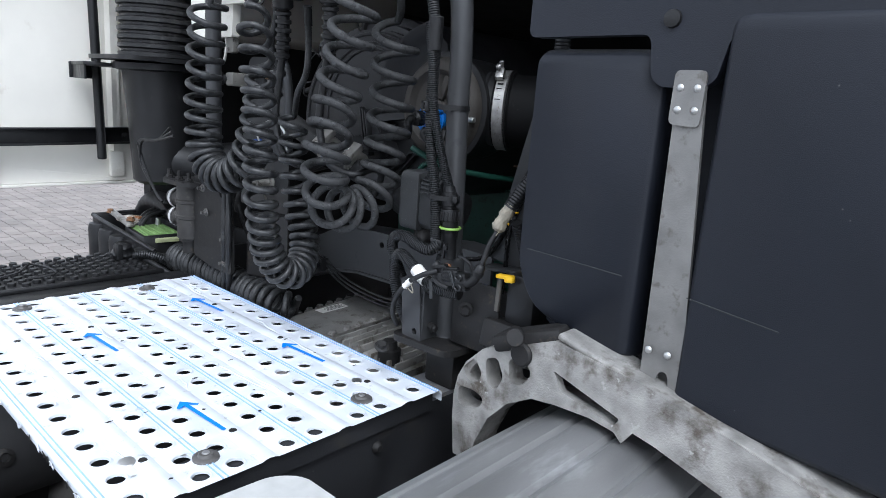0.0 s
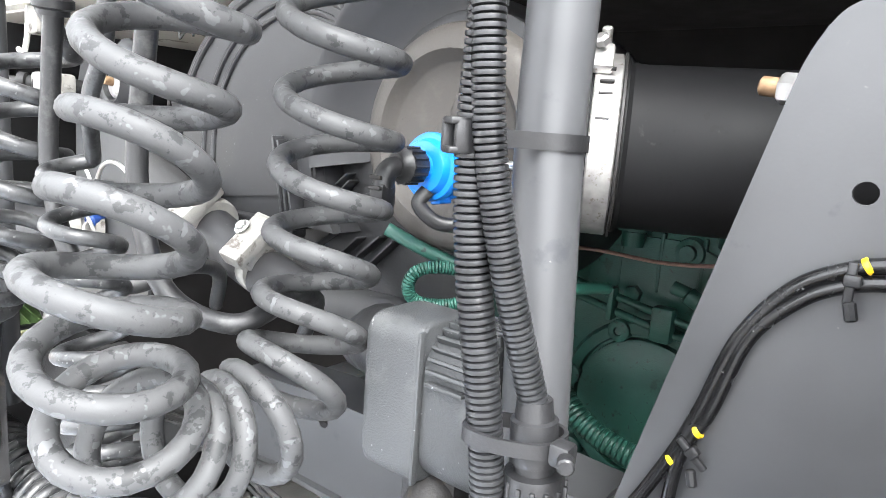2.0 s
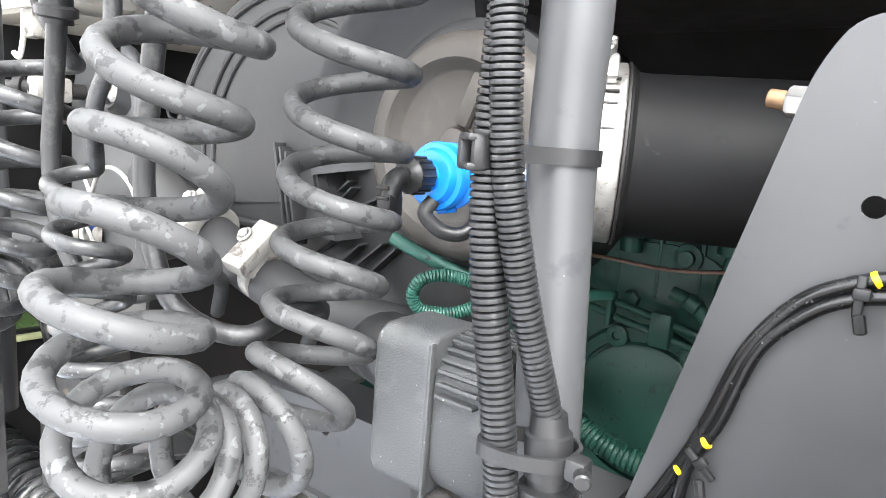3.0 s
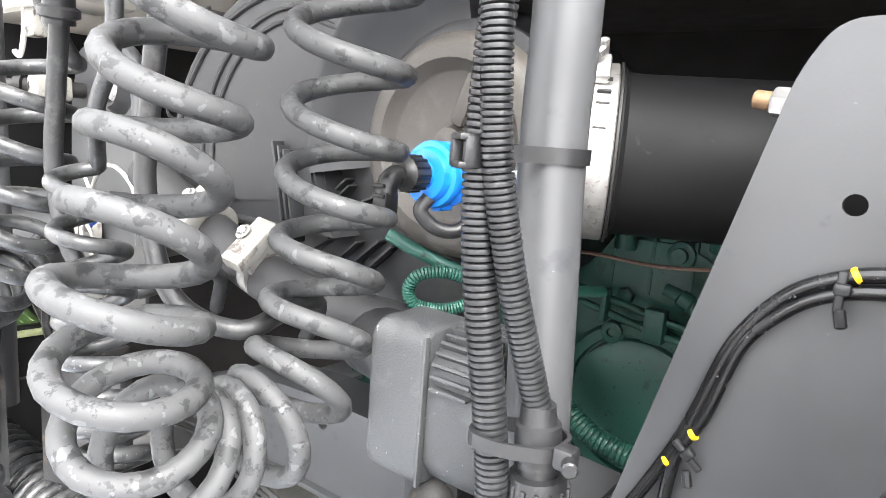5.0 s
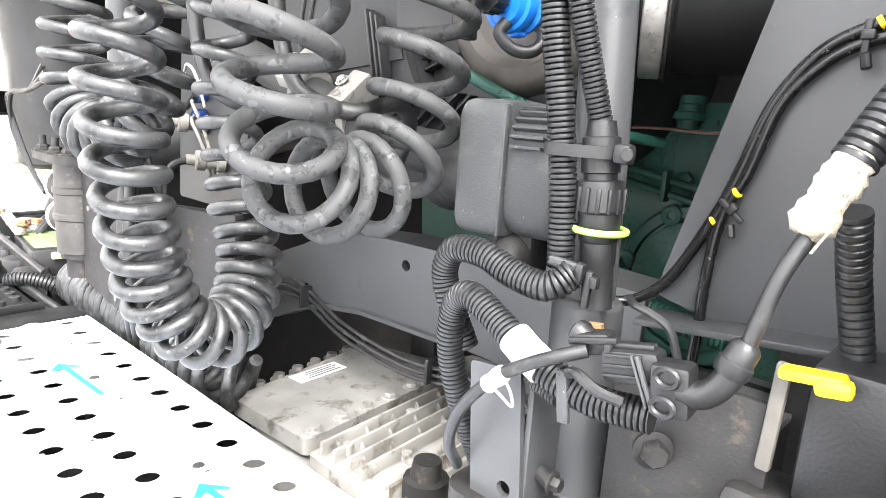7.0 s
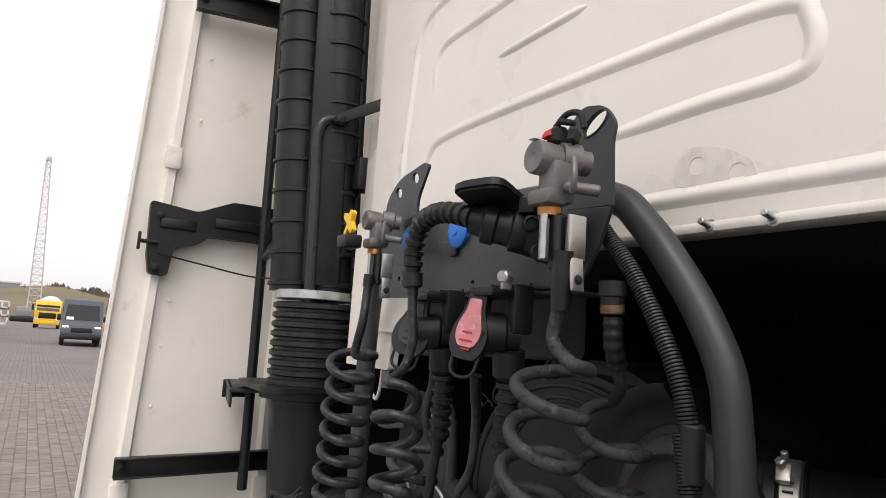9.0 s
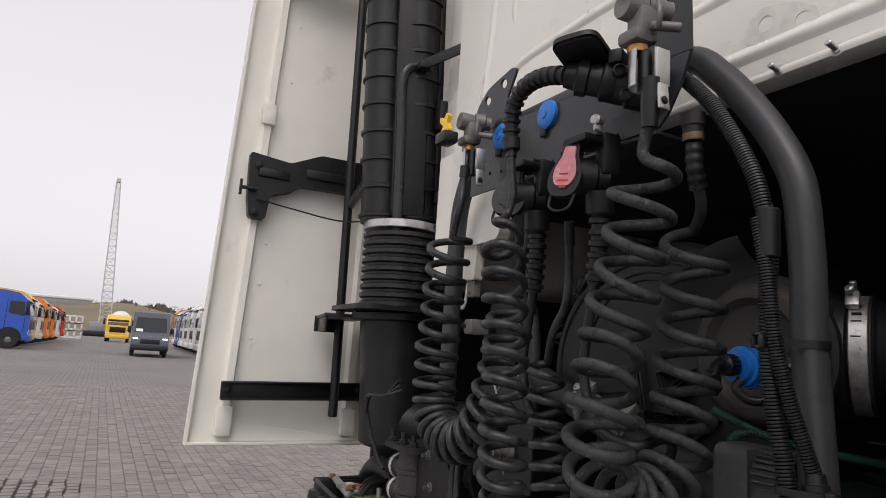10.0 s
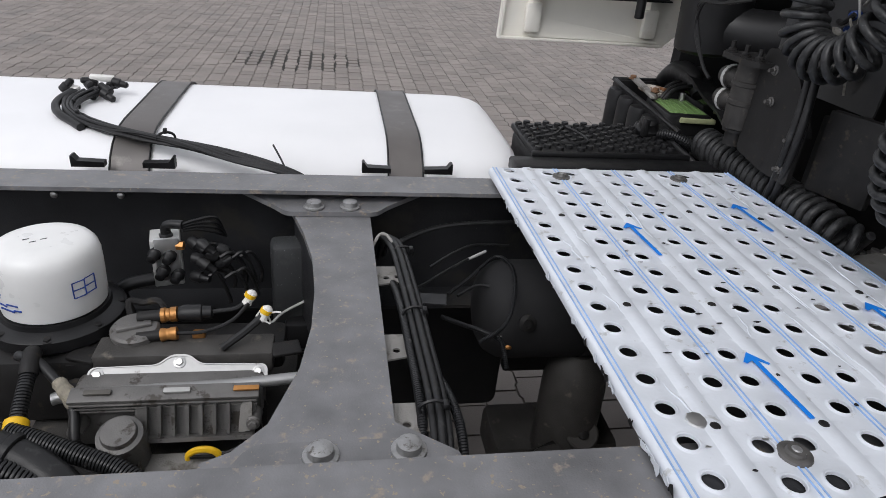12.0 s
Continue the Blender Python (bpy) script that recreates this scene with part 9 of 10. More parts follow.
def air_reservoir():
    ob = thing("air_reservoir", (0.28, 0.25, 0.77), "black painted air reservoir hung between the rails", "air tank")
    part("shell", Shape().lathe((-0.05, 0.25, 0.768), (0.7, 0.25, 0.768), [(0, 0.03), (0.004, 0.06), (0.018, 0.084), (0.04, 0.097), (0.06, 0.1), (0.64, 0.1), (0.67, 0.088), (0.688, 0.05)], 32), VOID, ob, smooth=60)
    for x in (0.16, 0.5):
        part("band", Shape().lathe((x, 0.25, 0.768), (x + 0.03, 0.25, 0.768), [(0, 0.1015), (0.03, 0.1015)], 32), DARK_STEEL, ob)
        part("hanger", Shape().box((x + 0.015, 0.32, 0.88), (0.03, 0.02, 0.11), 0.003), DARK_STEEL, ob)
    part("end_boss", Shape().lathe((0.03, 0.158, 0.795), (0.03, 0.12, 0.81), [(0, 0.017), (0.008, 0.017), (0.01, 0.012), (0.012, 0.009), (0.006, 0.007)], 18), DARK_STEEL, ob)
    part("drain_valve", Shape().lathe((0.0, 0.165, 0.745), (0.0, 0.15, 0.735), [(0, 0.007), (0.012, 0.007), (0.014, 0.005)], 8), BRASS, ob)
    part("data_plate", Shape().box((-0.012, 0.158, 0.765), (0.012, 0.002, 0.003), 0.0005, (18, 0, 0)), PAPER_GREY, ob)


air_reservoir()


def grey_reservoir():
    ob = thing("control_module", (-0.41, 0.3, 0.7), "dark grey plastic module hanging inside the rail", "control box")
    part("shell", Shape().box((-0.41, 0.31, 0.76), (0.08, 0.06, 0.26), 0.012, (0, 0, 8)), GREY_PLASTIC, ob)
    part("plug", Shape().box((-0.4, 0.27, 0.7), (0.05, 0.04, 0.07), 0.008), PLASTIC, ob)
    part("conduit", ribbed([(-0.4, 0.25, 0.68), (-0.405, 0.23, 0.64), (-0.41, 0.22, 0.58)], 0.014, 0.006, 0.002), CONDUIT, ob)
    part("cable_tie", Shape().tube(spline([(-0.46, 0.26, 0.72), (-0.43, 0.27, 0.75), (-0.38, 0.272, 0.78)], 6), 0.0025, 6), PAPER_GREY, ob)


grey_reservoir()


def cable_bundle():
    ob = thing("cable_bundle", (-0.21, 0.0, 0.93), "bundle of black cables tied along the crossmember", "cables")
    for k, (dx, dz, r) in enumerate(((-0.006, 0.0, 0.0048), (0.003, 0.004, 0.0052), (0.012, 0.0, 0.0045), (0.003, -0.007, 0.005))):
        pts = [(-0.245 + dx, 0.31, 0.86 + dz), (-0.24 + dx, 0.26, 0.92 + dz), (-0.226 + dx, 0.18, 0.945 + dz), (-0.218 + dx, 0.05, 0.945 + dz), (-0.213 + dx, -0.1, 0.945 + dz), (-0.21 + dx, -0.24, 0.94 + dz), (-0.215 + dx, -0.33, 0.9 + dz), (-0.22 + dx, -0.36, 0.8 + dz)]
        part("cable", Shape().tube(even(spline(pts, 8), 0.012), r, 10), HOSE_DARK, ob)
    part("conduit", ribbed([(-0.238, 0.14, 0.9), (-0.234, 0.08, 0.925), (-0.23, 0.0, 0.935), (-0.228, -0.1, 0.936), (-0.226, -0.22, 0.93), (-0.23, -0.32, 0.89)], 0.0066, 0.0035, 0.0012), CONDUIT, ob)
    part("conduit", ribbed([(-0.2, -0.1, 0.9), (-0.188, -0.18, 0.925), (-0.182, -0.26, 0.925), (-0.185, -0.34, 0.88)], 0.0062, 0.0035, 0.0012), CONDUIT, ob)
    for y in (0.16, -0.03, -0.235):
        part("cable_tie", Shape().tube([(-0.213 + 0.018 * math.cos(t), y, 0.943 + 0.013 * math.sin(t)) for t in np.linspace(-0.4, 3.6, 14)], 0.0024, 6).box((-0.2, y - 0.004, 0.953), (0.007, 0.012, 0.008), 0.002), PLASTIC, ob)
    for y in (0.115, -0.085, -0.232):
        s = Shape().prism([rounded([(-0.262, y - 0.03), (-0.212, y - 0.018), (-0.212, y + 0.012), (-0.224, y + 0.03), (-0.262, y + 0.03)], 0.005), circle(-0.245, y - 0.008, 0.0055, 10), circle(-0.226, y - 0.004, 0.0055, 10)], 0.003, Matrix.Translation((0, 0, 0.922)))
        part("holder_tab", s, GEARBOX, ob, "pale steel holder tab")
    part("curled_strap", Shape().tube(spline([(-0.262, 0.21, 0.93), (-0.25, 0.225, 0.945), (-0.238, 0.215, 0.95), (-0.228, 0.19, 0.947)], 6), 0.003, 8), GEARBOX, ob, "pale curled strap")
    part("rail_cable", Shape().tube(spline([(-0.22, 0.33, 0.87), (-0.1, 0.36, 0.9), (0.1, 0.37, 0.905), (0.3, 0.37, 0.9)], 8), 0.005, 8), HOSE_DARK, ob)


cable_bundle()


def loose_hoses():
    ob = thing("loose_air_lines", (-0.05, 0.1, 0.8), "tangle of thin black air lines under the walkway", "hoses")
    part("pale_line", Shape().tube(spline([(-0.2, 0.14, 0.88), (-0.174, 0.159, 0.88), (-0.13, 0.2, 0.882), (-0.08, 0.246, 0.882), (-0.033, 0.285, 0.88)], 8), 0.0024, 8), HOSE_DARK, ob)
    part("line_end", Shape().rod((-0.075, 0.25, 0.8815), (-0.033, 0.285, 0.88), 0.003, 8, 0.001), PAPER_GREY, ob, "pale line end")
    part("conduit_loop", ribbed([(-0.12, 0.19, 0.84), (-0.076, 0.228, 0.85), (-0.013, 0.28, 0.87), (0.01, 0.24, 0.87), (0.003, 0.18, 0.86), (-0.02, 0.11, 0.85), (-0.05, 0.06, 0.85), (-0.094, 0.03, 0.845)], 0.0036, 0.003, 0.0012), CONDUIT, ob)
    part("conduit_loop", ribbed([(-0.14, 0.13, 0.83), (-0.11, 0.09, 0.84), (-0.08, 0.06, 0.845), (-0.05, 0.05, 0.83), (-0.04, 0.03, 0.79)], 0.0042, 0.0035, 0.0012), CONDUIT, ob)
    part("line", Shape().tube(spline([(-0.15, 0.24, 0.87), (-0.1, 0.27, 0.885), (-0.05, 0.295, 0.89), (0.02, 0.31, 0.88)], 8), 0.0028, 8), HOSE_DARK, ob)
    part("line", Shape().tube(spline([(-0.1, 0.2, 0.83), (-0.06, 0.22, 0.84), (-0.02, 0.215, 0.84), (0.03, 0.2, 0.85)], 8), 0.0028, 8), HOSE_DARK, ob)
    part("bracket_tag", Shape().box((-0.157, 0.158, 0.85), (0.055, 0.024, 0.004), 0.001, (20, 0, -8)), GREY_PAINT, ob)


loose_hoses()


def lower_casting():
    ob = thing("drive_shaft_housing", (0.17, 0.2, 0.3), "dusty cast housing below the frame", "housing")
    part("body", Shape().lathe((0.19, 0.24, 0.3), (0.175, 0.21, 0.68), [(0, 0.08), (0.02, 0.078), (0.1, 0.07), (0.3, 0.068), (0.36, 0.06), (0.39, 0.03)], 28), DARK_GEAR, ob)
    cap = part("cap", Shape().lathe((0.2, 0.2, 0.47), (0.195, 0.11, 0.545), [(0, 0.04), (0.03, 0.04), (0.034, 0.036), (0.05, 0.036), (0.054, 0.031), (0.052, 0.01)], 24), DARK_GEAR, ob)
    part("cap_hub", Shape().lathe((0.197, 0.16, 0.503), (0.195, 0.11, 0.545), [(0, 0.012), (0.008, 0.011), (0.01, 0.006)], 12), DARK_STEEL, cap)
    part("arm", Shape().box((0.12, 0.14, 0.44), (0.07, 0.06, 0.08), 0.015, (20, 0, 15)).box((0.18, 0.3, 0.36), (0.3, 0.16, 0.1), 0.02), DARK_GEAR, ob)
    part("pipe", Shape().tube(spline([(0.06, 0.2, 0.34), (0.07, 0.17, 0.42), (0.1, 0.15, 0.46), (0.14, 0.16, 0.47)], 8), 0.014, 12), DARK_STEEL, ob)


lower_casting()


def wire_loom():
    ob = thing("loose_wire_loom", (-0.8, 0.7, 0.99), "loose bunch of black wires and plugs lying over the tank", "wiring")
    rng = random.Random(2)
    def w():
        return rng.uniform(-0.005, 0.005)
    for k in range(11):
        a, b = 0.005 * (k % 4 - 1.5), 0.0045 * (k // 4)
        pts = [(-0.915 + a * 3, 0.85 + 2 * a, 1.012 + b), (-0.93 + a * 2, 0.78, 1.008 + b), (-0.905 + a, 0.7 + a, 1.004 + b), (-0.83 + a, 0.63 + a + w(), 0.997 + b + w()), (-0.73 + w(), 0.585 + a * 1.6 + w(), 0.992 + b + w()), (-0.63, 0.545 + a * 2.2 + w(), 0.99 + b * 0.8 + w()), (-0.54, 0.5 + a * 2.6 + w(), 0.987 + w()), (-0.45, 0.464 + a * 2.0, 0.978 + w() * 0.5), (-0.38, 0.448 + a, 0.955), (-0.34, 0.445, 0.9)]
        part("wire", Shape().tube(spline(pts, 8), 0.0042, 7), PLASTIC, ob)
    part("stub_cable", Shape().tube(spline([(-0.945, 0.83, 1.02), (-0.955, 0.76, 1.014), (-0.935, 0.7, 1.008), (-0.89, 0.655, 1.0), (-0.868, 0.632, 0.996)], 8), 0.009, 10), PLASTIC, ob)
    for k in range(10):
        c = Vector((-0.925 + rng.uniform(-0.055, 0.06), 0.88 + rng.uniform(-0.04, 0.045), 1.012 + rng.uniform(0, 0.02)))
        d = Vector((rng.uniform(-1, 1), rng.uniform(-1, 1), rng.uniform(-0.2, 0.3))).normalized() * 0.04
        part("plug", Shape().lathe(c, c + d, [(0, 0.007), (0.003, 0.0115), (0.02, 0.0115), (0.022, 0.009), (0.036, 0.008), (0.04, 0.004)], 10), PLASTIC, ob)
    part("white_plug", Shape().box((-0.9, 0.91, 1.035), (0.055, 0.022, 0.014), 0.003, (0, 4, 10)), PAPER, ob, "white plug housing")
    part("white_plug", Shape().box((-0.955, 0.86, 1.02), (0.035, 0.02, 0.012), 0.003, (10, 4, -20)), PAPER, ob, "white plug housing")
    for x, y, t in ((-0.92, 0.76, 75), (-0.885, 0.675, 45), (-0.68, 0.566, 28)):
        u = Vector((math.cos(radians(t)), math.sin(radians(t)), 0))
        ring = [Vector((x, y, 1.0)) + u * 0.019 * math.cos(q) + Vector((0, 0, 0.013 * math.sin(q))) for q in np.linspace(0, 2 * math.pi, 15)]
        part("cable_tie", Shape().tube(ring, 0.0028, 6, caps=False).box((x, y, 1.016), (0.008, 0.008, 0.012), 0.002), PLASTIC, ob)
    part("tie_tail", Shape().tube([(-0.425, 0.452, 0.975), (-0.44, 0.49, 0.99), (-0.458, 0.541, 1.0)], 0.0022, 6), PLASTIC, ob)


wire_loom()


# ---- paving ----
def paver_outline(w, h, cut):
    """A bone-shaped paving block, long way along y."""
    return [(-w + cut, -h), (w, -h), (w, -h * 0.62), (w + cut, -h * 0.4), (w + cut, h * 0.4), (w, h * 0.62), (w, h), (-w + cut, h), (-w + cut, h * 0.6), (-w, h * 0.38), (-w, -h * 0.38), (-w + cut, -h * 0.6)]


SOIL = material("dark_joint_soil", (0.03, 0.028, 0.025), 0.95, vary=0.3, scale=20, bump=0.5, grain=200)


def build_paving():
    W, H, gap = 0.124, 0.138, 0.004
    out = paver_outline(W / 2 - gap / 2, H / 2 - gap / 2, 0.009)
    n = len(out)
    top = [(x * 0.975, y * 0.975, 0.0) for x, y in out]
    verts = top + [(x, y, -0.0145) for x, y in out]
    faces = [tuple(range(n))] + [(i, (i + 1) % n, n + (i + 1) % n, n + i) for i in range(n)]
    me = bpy.data.meshes.new("paving_stone")
    me.from_pydata(verts, [], faces)
    me.materials.append(PAVER)
    rng = random.Random(11)
    near, rest_v, rest_f = 0, [], []
    for i in range(-54, 52):
        for j in range(-5, 132):
            x, y = i * W, j * H + (H / 2 if i % 2 else 0)
            worn = ((x + 0.7) / 0.62) ** 2 + ((y - 6.15) / 0.5) ** 2 < 1 and rng.random() < 0.9
            dz, tilt = rng.uniform(-0.002, 0.002), rng.uniform(-0.004, 0.004)
            if not worn and (-0.35 < x < 0.6 and -0.45 < y < 0.75) or (not worn and -1.4 < x < 1.7 and 4.2 < y < 6.2 and near < 300):
                o = new("paving_stone", me)
                o.parent = ground
                o.location = (x, y, dz)
                o.rotation_euler = (tilt, -tilt, 0)
                near += 1
            else:
                k = len(rest_v)
                w = 0.8 if worn else 1.0
                rest_v += [(a * w + x, b * w + y, c + dz + tilt * a) for a, b, c in verts]
                rest_f += [tuple(q + k for q in f) for f in faces]
    me2 = bpy.data.meshes.new("paving_field")
    me2.from_pydata(rest_v, [], rest_f)
    me2.materials.append(PAVER)
    ob = new("paving_field", me2)
    ob.parent = ground
    tagged(ob, kind="stuff")
    soil = Shape().add([(-0.7 + 0.75 * math.cos(t) * (1 + 0.1 * math.sin(5 * t)), 6.15 + 0.62 * math.sin(t) * (1 + 0.12 * math.cos(3 * t)), -0.009) for t in np.linspace(0, 2 * math.pi, 25)[:-1]], [tuple(range(24))])
    part("joint_soil", soil, SOIL, ground, "dark soil in washed-out joints", smooth=0)


# ---- parked vehicles and the far yard ----
def paint(name, c):
    return material(name, c, 0.35, vary=0.06, scale=2, bump=0, coat=0.3)


P_BLUE, P_ORANGE, P_YELLOW = paint("blue_lorry_paint", (0.01, 0.07, 0.42)), paint("orange_lorry_paint", (0.75, 0.19, 0.015)), paint("yellow_lorry_paint", (0.75, 0.45, 0.02))
P_WHITE, P_GREY, P_RED, P_VAN = paint("white_lorry_paint", (0.68, 0.68, 0.67)), paint("grey_lorry_paint", (0.22, 0.23, 0.24)), paint("red_lorry_paint", (0.5, 0.03, 0.02)), paint("slate_van_paint", (0.055, 0.065, 0.085))
LAMP = bpy.data.materials.new("lit_headlamp")
LAMP.use_nodes = True
LAMP.node_tree.nodes["Principled BSDF"].inputs["Emission Color"].default_value = (1, 0.93, 0.8, 1)
LAMP.node_tree.nodes["Principled BSDF"].inputs["Emission Strength"].default_value = 4.0
LENS = material("clear_headlamp", (0.6, 0.62, 0.65), 0.15, vary=0.1, bump=0)


RIM_GREY = material("dull_steel_rim", (0.17, 0.17, 0.17), 0.5, metal=0.4, vary=0.2, scale=6, bump=0.05)


def wheel(parent, x, y, r=0.5, w=0.3, mat=RIM_GREY):
    t = part("wheel", Shape().lathe((x, y - w / 2, r), (x, y + w / 2, r), [(0, r * 0.8), (0.03, r * 0.97), (0.06, r), (w - 0.06, r), (w - 0.03, r * 0.97), (w, r * 0.8)], 28), TYRE, parent)
    s = 1 if y > 0 else -1
    part("rim", Shape().lathe((x, y + s * (w / 2 - 0.02), r), (x, y + s * (w / 2 + 0.05), r), [(0, r * 0.6), (0.02, r * 0.55), (0.01, r * 0.4), (0.05, r * 0.2), (0.06, r * 0.1)], 20), mat, t)


def lorry(at, turn, body, label, name="lorry", high=3.6, extra=None):
    """A tractor lorry that faces +x before it is turned: cab, glass, grille, lamps, wheels, chassis."""
    ob = thing(name, (0, 0, 0), label, "lorry", "parked lorries")
    h = high
    side = [(0.0, 0.75), (0.6, 0.7), (2.05, 0.45), (2.22, 0.7), (2.24, 1.75), (2.1, h - 0.8), (1.98, h - 0.5), (1.6, h - 0.16), (0.75, h - 0.05), (0.06, h), (0.0, h - 0.08)]
    part("cab_body", Shape().prism([rounded(side, [0.05, 0.1, 0.1, 0.1, 0.1, 0.15, 0.15, 0.2, 0.2, 0.05, 0.05])], -2.4, Matrix.Translation((0, -1.2, 0)) @ FACE_SIDE), body, ob)
    part("windscreen", Shape().add([(2.245, -1.05, 1.85), (2.245, 1.05, 1.85), (2.12, 1.0, h - 0.85), (2.12, -1.0, h - 0.85)], [(0, 1, 2, 3)]).add([(2.2, -1.05, 1.85), (2.2, 1.05, 1.85), (2.0, 1.0, h - 0.85), (2.0, -1.0, h - 0.85)], [(3, 2, 1, 0)]), GLASS_DARK, ob, smooth=0)
    for y in (-1.205, 1.205):
        part("side_window", Shape().prism([rounded([(1.2, 1.95), (1.95, 1.82), (1.88, 2.6), (1.2, 2.62)], 0.06)], 0.02, Matrix.Translation((0, y + 0.01, 0)) @ FACE_SIDE), GLASS_DARK, ob)
        for x in (1.08, 1.99):
            part("door_seam", Shape().box((x, y, 1.8), (0.025, 0.012, 1.75)), PLASTIC, ob)
        part("side_skirt", Shape().box((0.5, y, 0.86), (0.95, 0.02, 0.3), 0.005), PLASTIC, ob)
        part("mirror", Shape().box((2.1, y * 1.18, 2.2), (0.16, 0.2, 0.65), 0.05), PLASTIC, ob)
        part("wheel_arch", Shape().prism([[(1.0, 0.5)] + [(1.35 + 0.62 * math.cos(t), 0.55 + 0.62 * math.sin(t)) for t in np.linspace(3.0, 0.1, 10)] + [(2.0, 0.5)]], 0.02, Matrix.Translation((0, y + (0.01 if y < 0 else 0.01), 0)) @ FACE_SIDE), PLASTIC, ob)
        part("headlamp", Shape().box((2.22, y * 0.8, 0.95), (0.06, 0.4, 0.25), 0.03), LENS, ob)
    part("grille", Shape().box((2.225, 0, 1.35), (0.03, 1.6, 0.6), 0.02), PLASTIC, ob)
    part("bumper", Shape().box((2.2, 0, 0.6), (0.2, 2.35, 0.4), 0.06), body, ob)
    part("sun_visor", Shape().box((2.05, 0, h - 0.62), (0.3, 2.1, 0.12), 0.04, (0, 25, 0)), GLASS_DARK, ob)
    part("chassis", Shape().box((-1.6, 0, 0.85), (4.0, 0.85, 0.28), 0.02), CHASSIS, ob)
    for y in (-1.0, 1.0):
        part("side_tank", Shape().box((-0.75, y, 0.75), (0.9, 0.5, 0.45), 0.12), GEARBOX, ob)
    for y in (-1.05, 1.05):
        wheel(ob, 1.35, y)
        wheel(ob, -2.4, y * 0.97)
        part("mudguard", Shape().box((-2.4, y, 1.12), (1.2, 0.5, 0.06), 0.03), PLASTIC, ob)
    if extra == "mixer":
        part("drum", Shape().lathe((-0.6, 0, 2.2), (-3.8, 0, 2.5), [(0, 0.5), (0.6, 1.15), (1.6, 1.2), (3.1, 0.6)], 24), P_WHITE, ob)
    elif extra == "tipper":
        part("tipper_body", Shape().box((-2.4, 0, 1.9), (4.0, 2.4, 1.5), 0.05), P_ORANGE, ob)
    ob.matrix_basis = pose(*at, 0, 0, turn)
    return ob


def van():
    ob = thing("van", (0, 0, 0), "slate grey panel van with lit headlamps", "van")
    side = [(0.0, 0.35), (5.7, 0.35), (5.85, 0.6), (5.8, 1.05), (5.0, 1.35), (4.3, 2.25), (4.0, 2.55), (0.1, 2.6), (0.0, 2.3)]
    part("body", Shape().prism([rounded(side, [0.1, 0.1, 0.15, 0.2, 0.2, 0.2, 0.2, 0.15, 0.1])], -1.95, Matrix.Translation((0, -0.975, 0)) @ FACE_SIDE), P_VAN, ob)
    part("windscreen", Shape().add([(5.02, -0.85, 1.38), (5.02, 0.85, 1.38), (4.36, 0.78, 2.22), (4.36, -0.78, 2.22)], [(0, 1, 2, 3)]), GLASS_DARK, ob, smooth=0)
    for y in (-0.98, 0.98):
        part("side_window", Shape().box((4.2, y, 1.65), (0.9, 0.015, 0.6), 0.005), GLASS_DARK, ob)
        part("mirror", Shape().box((4.7, y * 1.15, 1.5), (0.15, 0.2, 0.35), 0.05), PLASTIC, ob)
        part("headlamp", Shape().box((5.72, y * 0.78, 0.95), (0.12, 0.3, 0.22), 0.05), LAMP, ob, "lit headlamp")
        wheel(ob, 4.8, y * 0.88, 0.35, 0.22)
        wheel(ob, 1.1, y * 0.88, 0.35, 0.22)
    part("grille", Shape().box((5.83, 0, 0.85), (0.03, 1.0, 0.26), 0.02), PLASTIC, ob)
    part("bumper", Shape().box((5.8, 0, 0.48), (0.14, 1.9, 0.22), 0.06), PLASTIC, ob)
    part("paper_sheet", Shape().box((4.98, -0.6, 1.47), (0.01, 0.35, 0.2), 0, (0, -38, 0)), PAPER, ob)
    ob.matrix_basis = pose(2.62, 45.2, 0, 0, 0, -92)


def lattice_crane(at, height):
    ob = thing("lattice_crane", at, "pale lattice crane mast standing far across the yard", "crane")
    x, y, _ = at
    s = Shape()
    w = 0.9
    steps = 22
    for k in range(steps):
        z0, z1 = 2 + (height - 2) * k / steps, 2 + (height - 2) * (k + 1) / steps
        w0, w1 = w * (1 - 0.65 * k / steps), w * (1 - 0.65 * (k + 1) / steps)
        off0, off1 = -1.0 * k / steps, -1.0 * (k + 1) / steps
        c0 = [(x + off0 + a * w0, y + b * w0, z0) for a, b in ((-1, -1), (1, -1), (1, 1), (-1, 1))]
        c1 = [(x + off1 + a * w1, y + b * w1, z1) for a, b in ((-1, -1), (1, -1), (1, 1), (-1, 1))]
        for i in range(4):
            s.tube([c0[i], c1[i]], 0.1, 5)
            s.tube([c0[i], c1[(i + 1) % 4]], 0.055, 4)
            s.tube([c1[i], c1[(i + 1) % 4]], 0.05, 4)
    part("mast", s, P_CRANE, ob)
    part("mast_head", Shape().box((x - 1.0, y, height + 0.3), (0.7, 0.7, 0.8), 0.1), P_CRANE, ob)
    part("cabin", Shape().box((x - 1.2, y, 1.6), (2.2, 2.5, 1.6), 0.15), P_GREY, ob)
    part("undercarriage", Shape().box((x - 0.5, y, 0.45), (5.0, 3.5, 0.9), 0.2), PLASTIC, ob)


P_CRANE = paint("pale_crane_paint", (0.5, 0.49, 0.46))


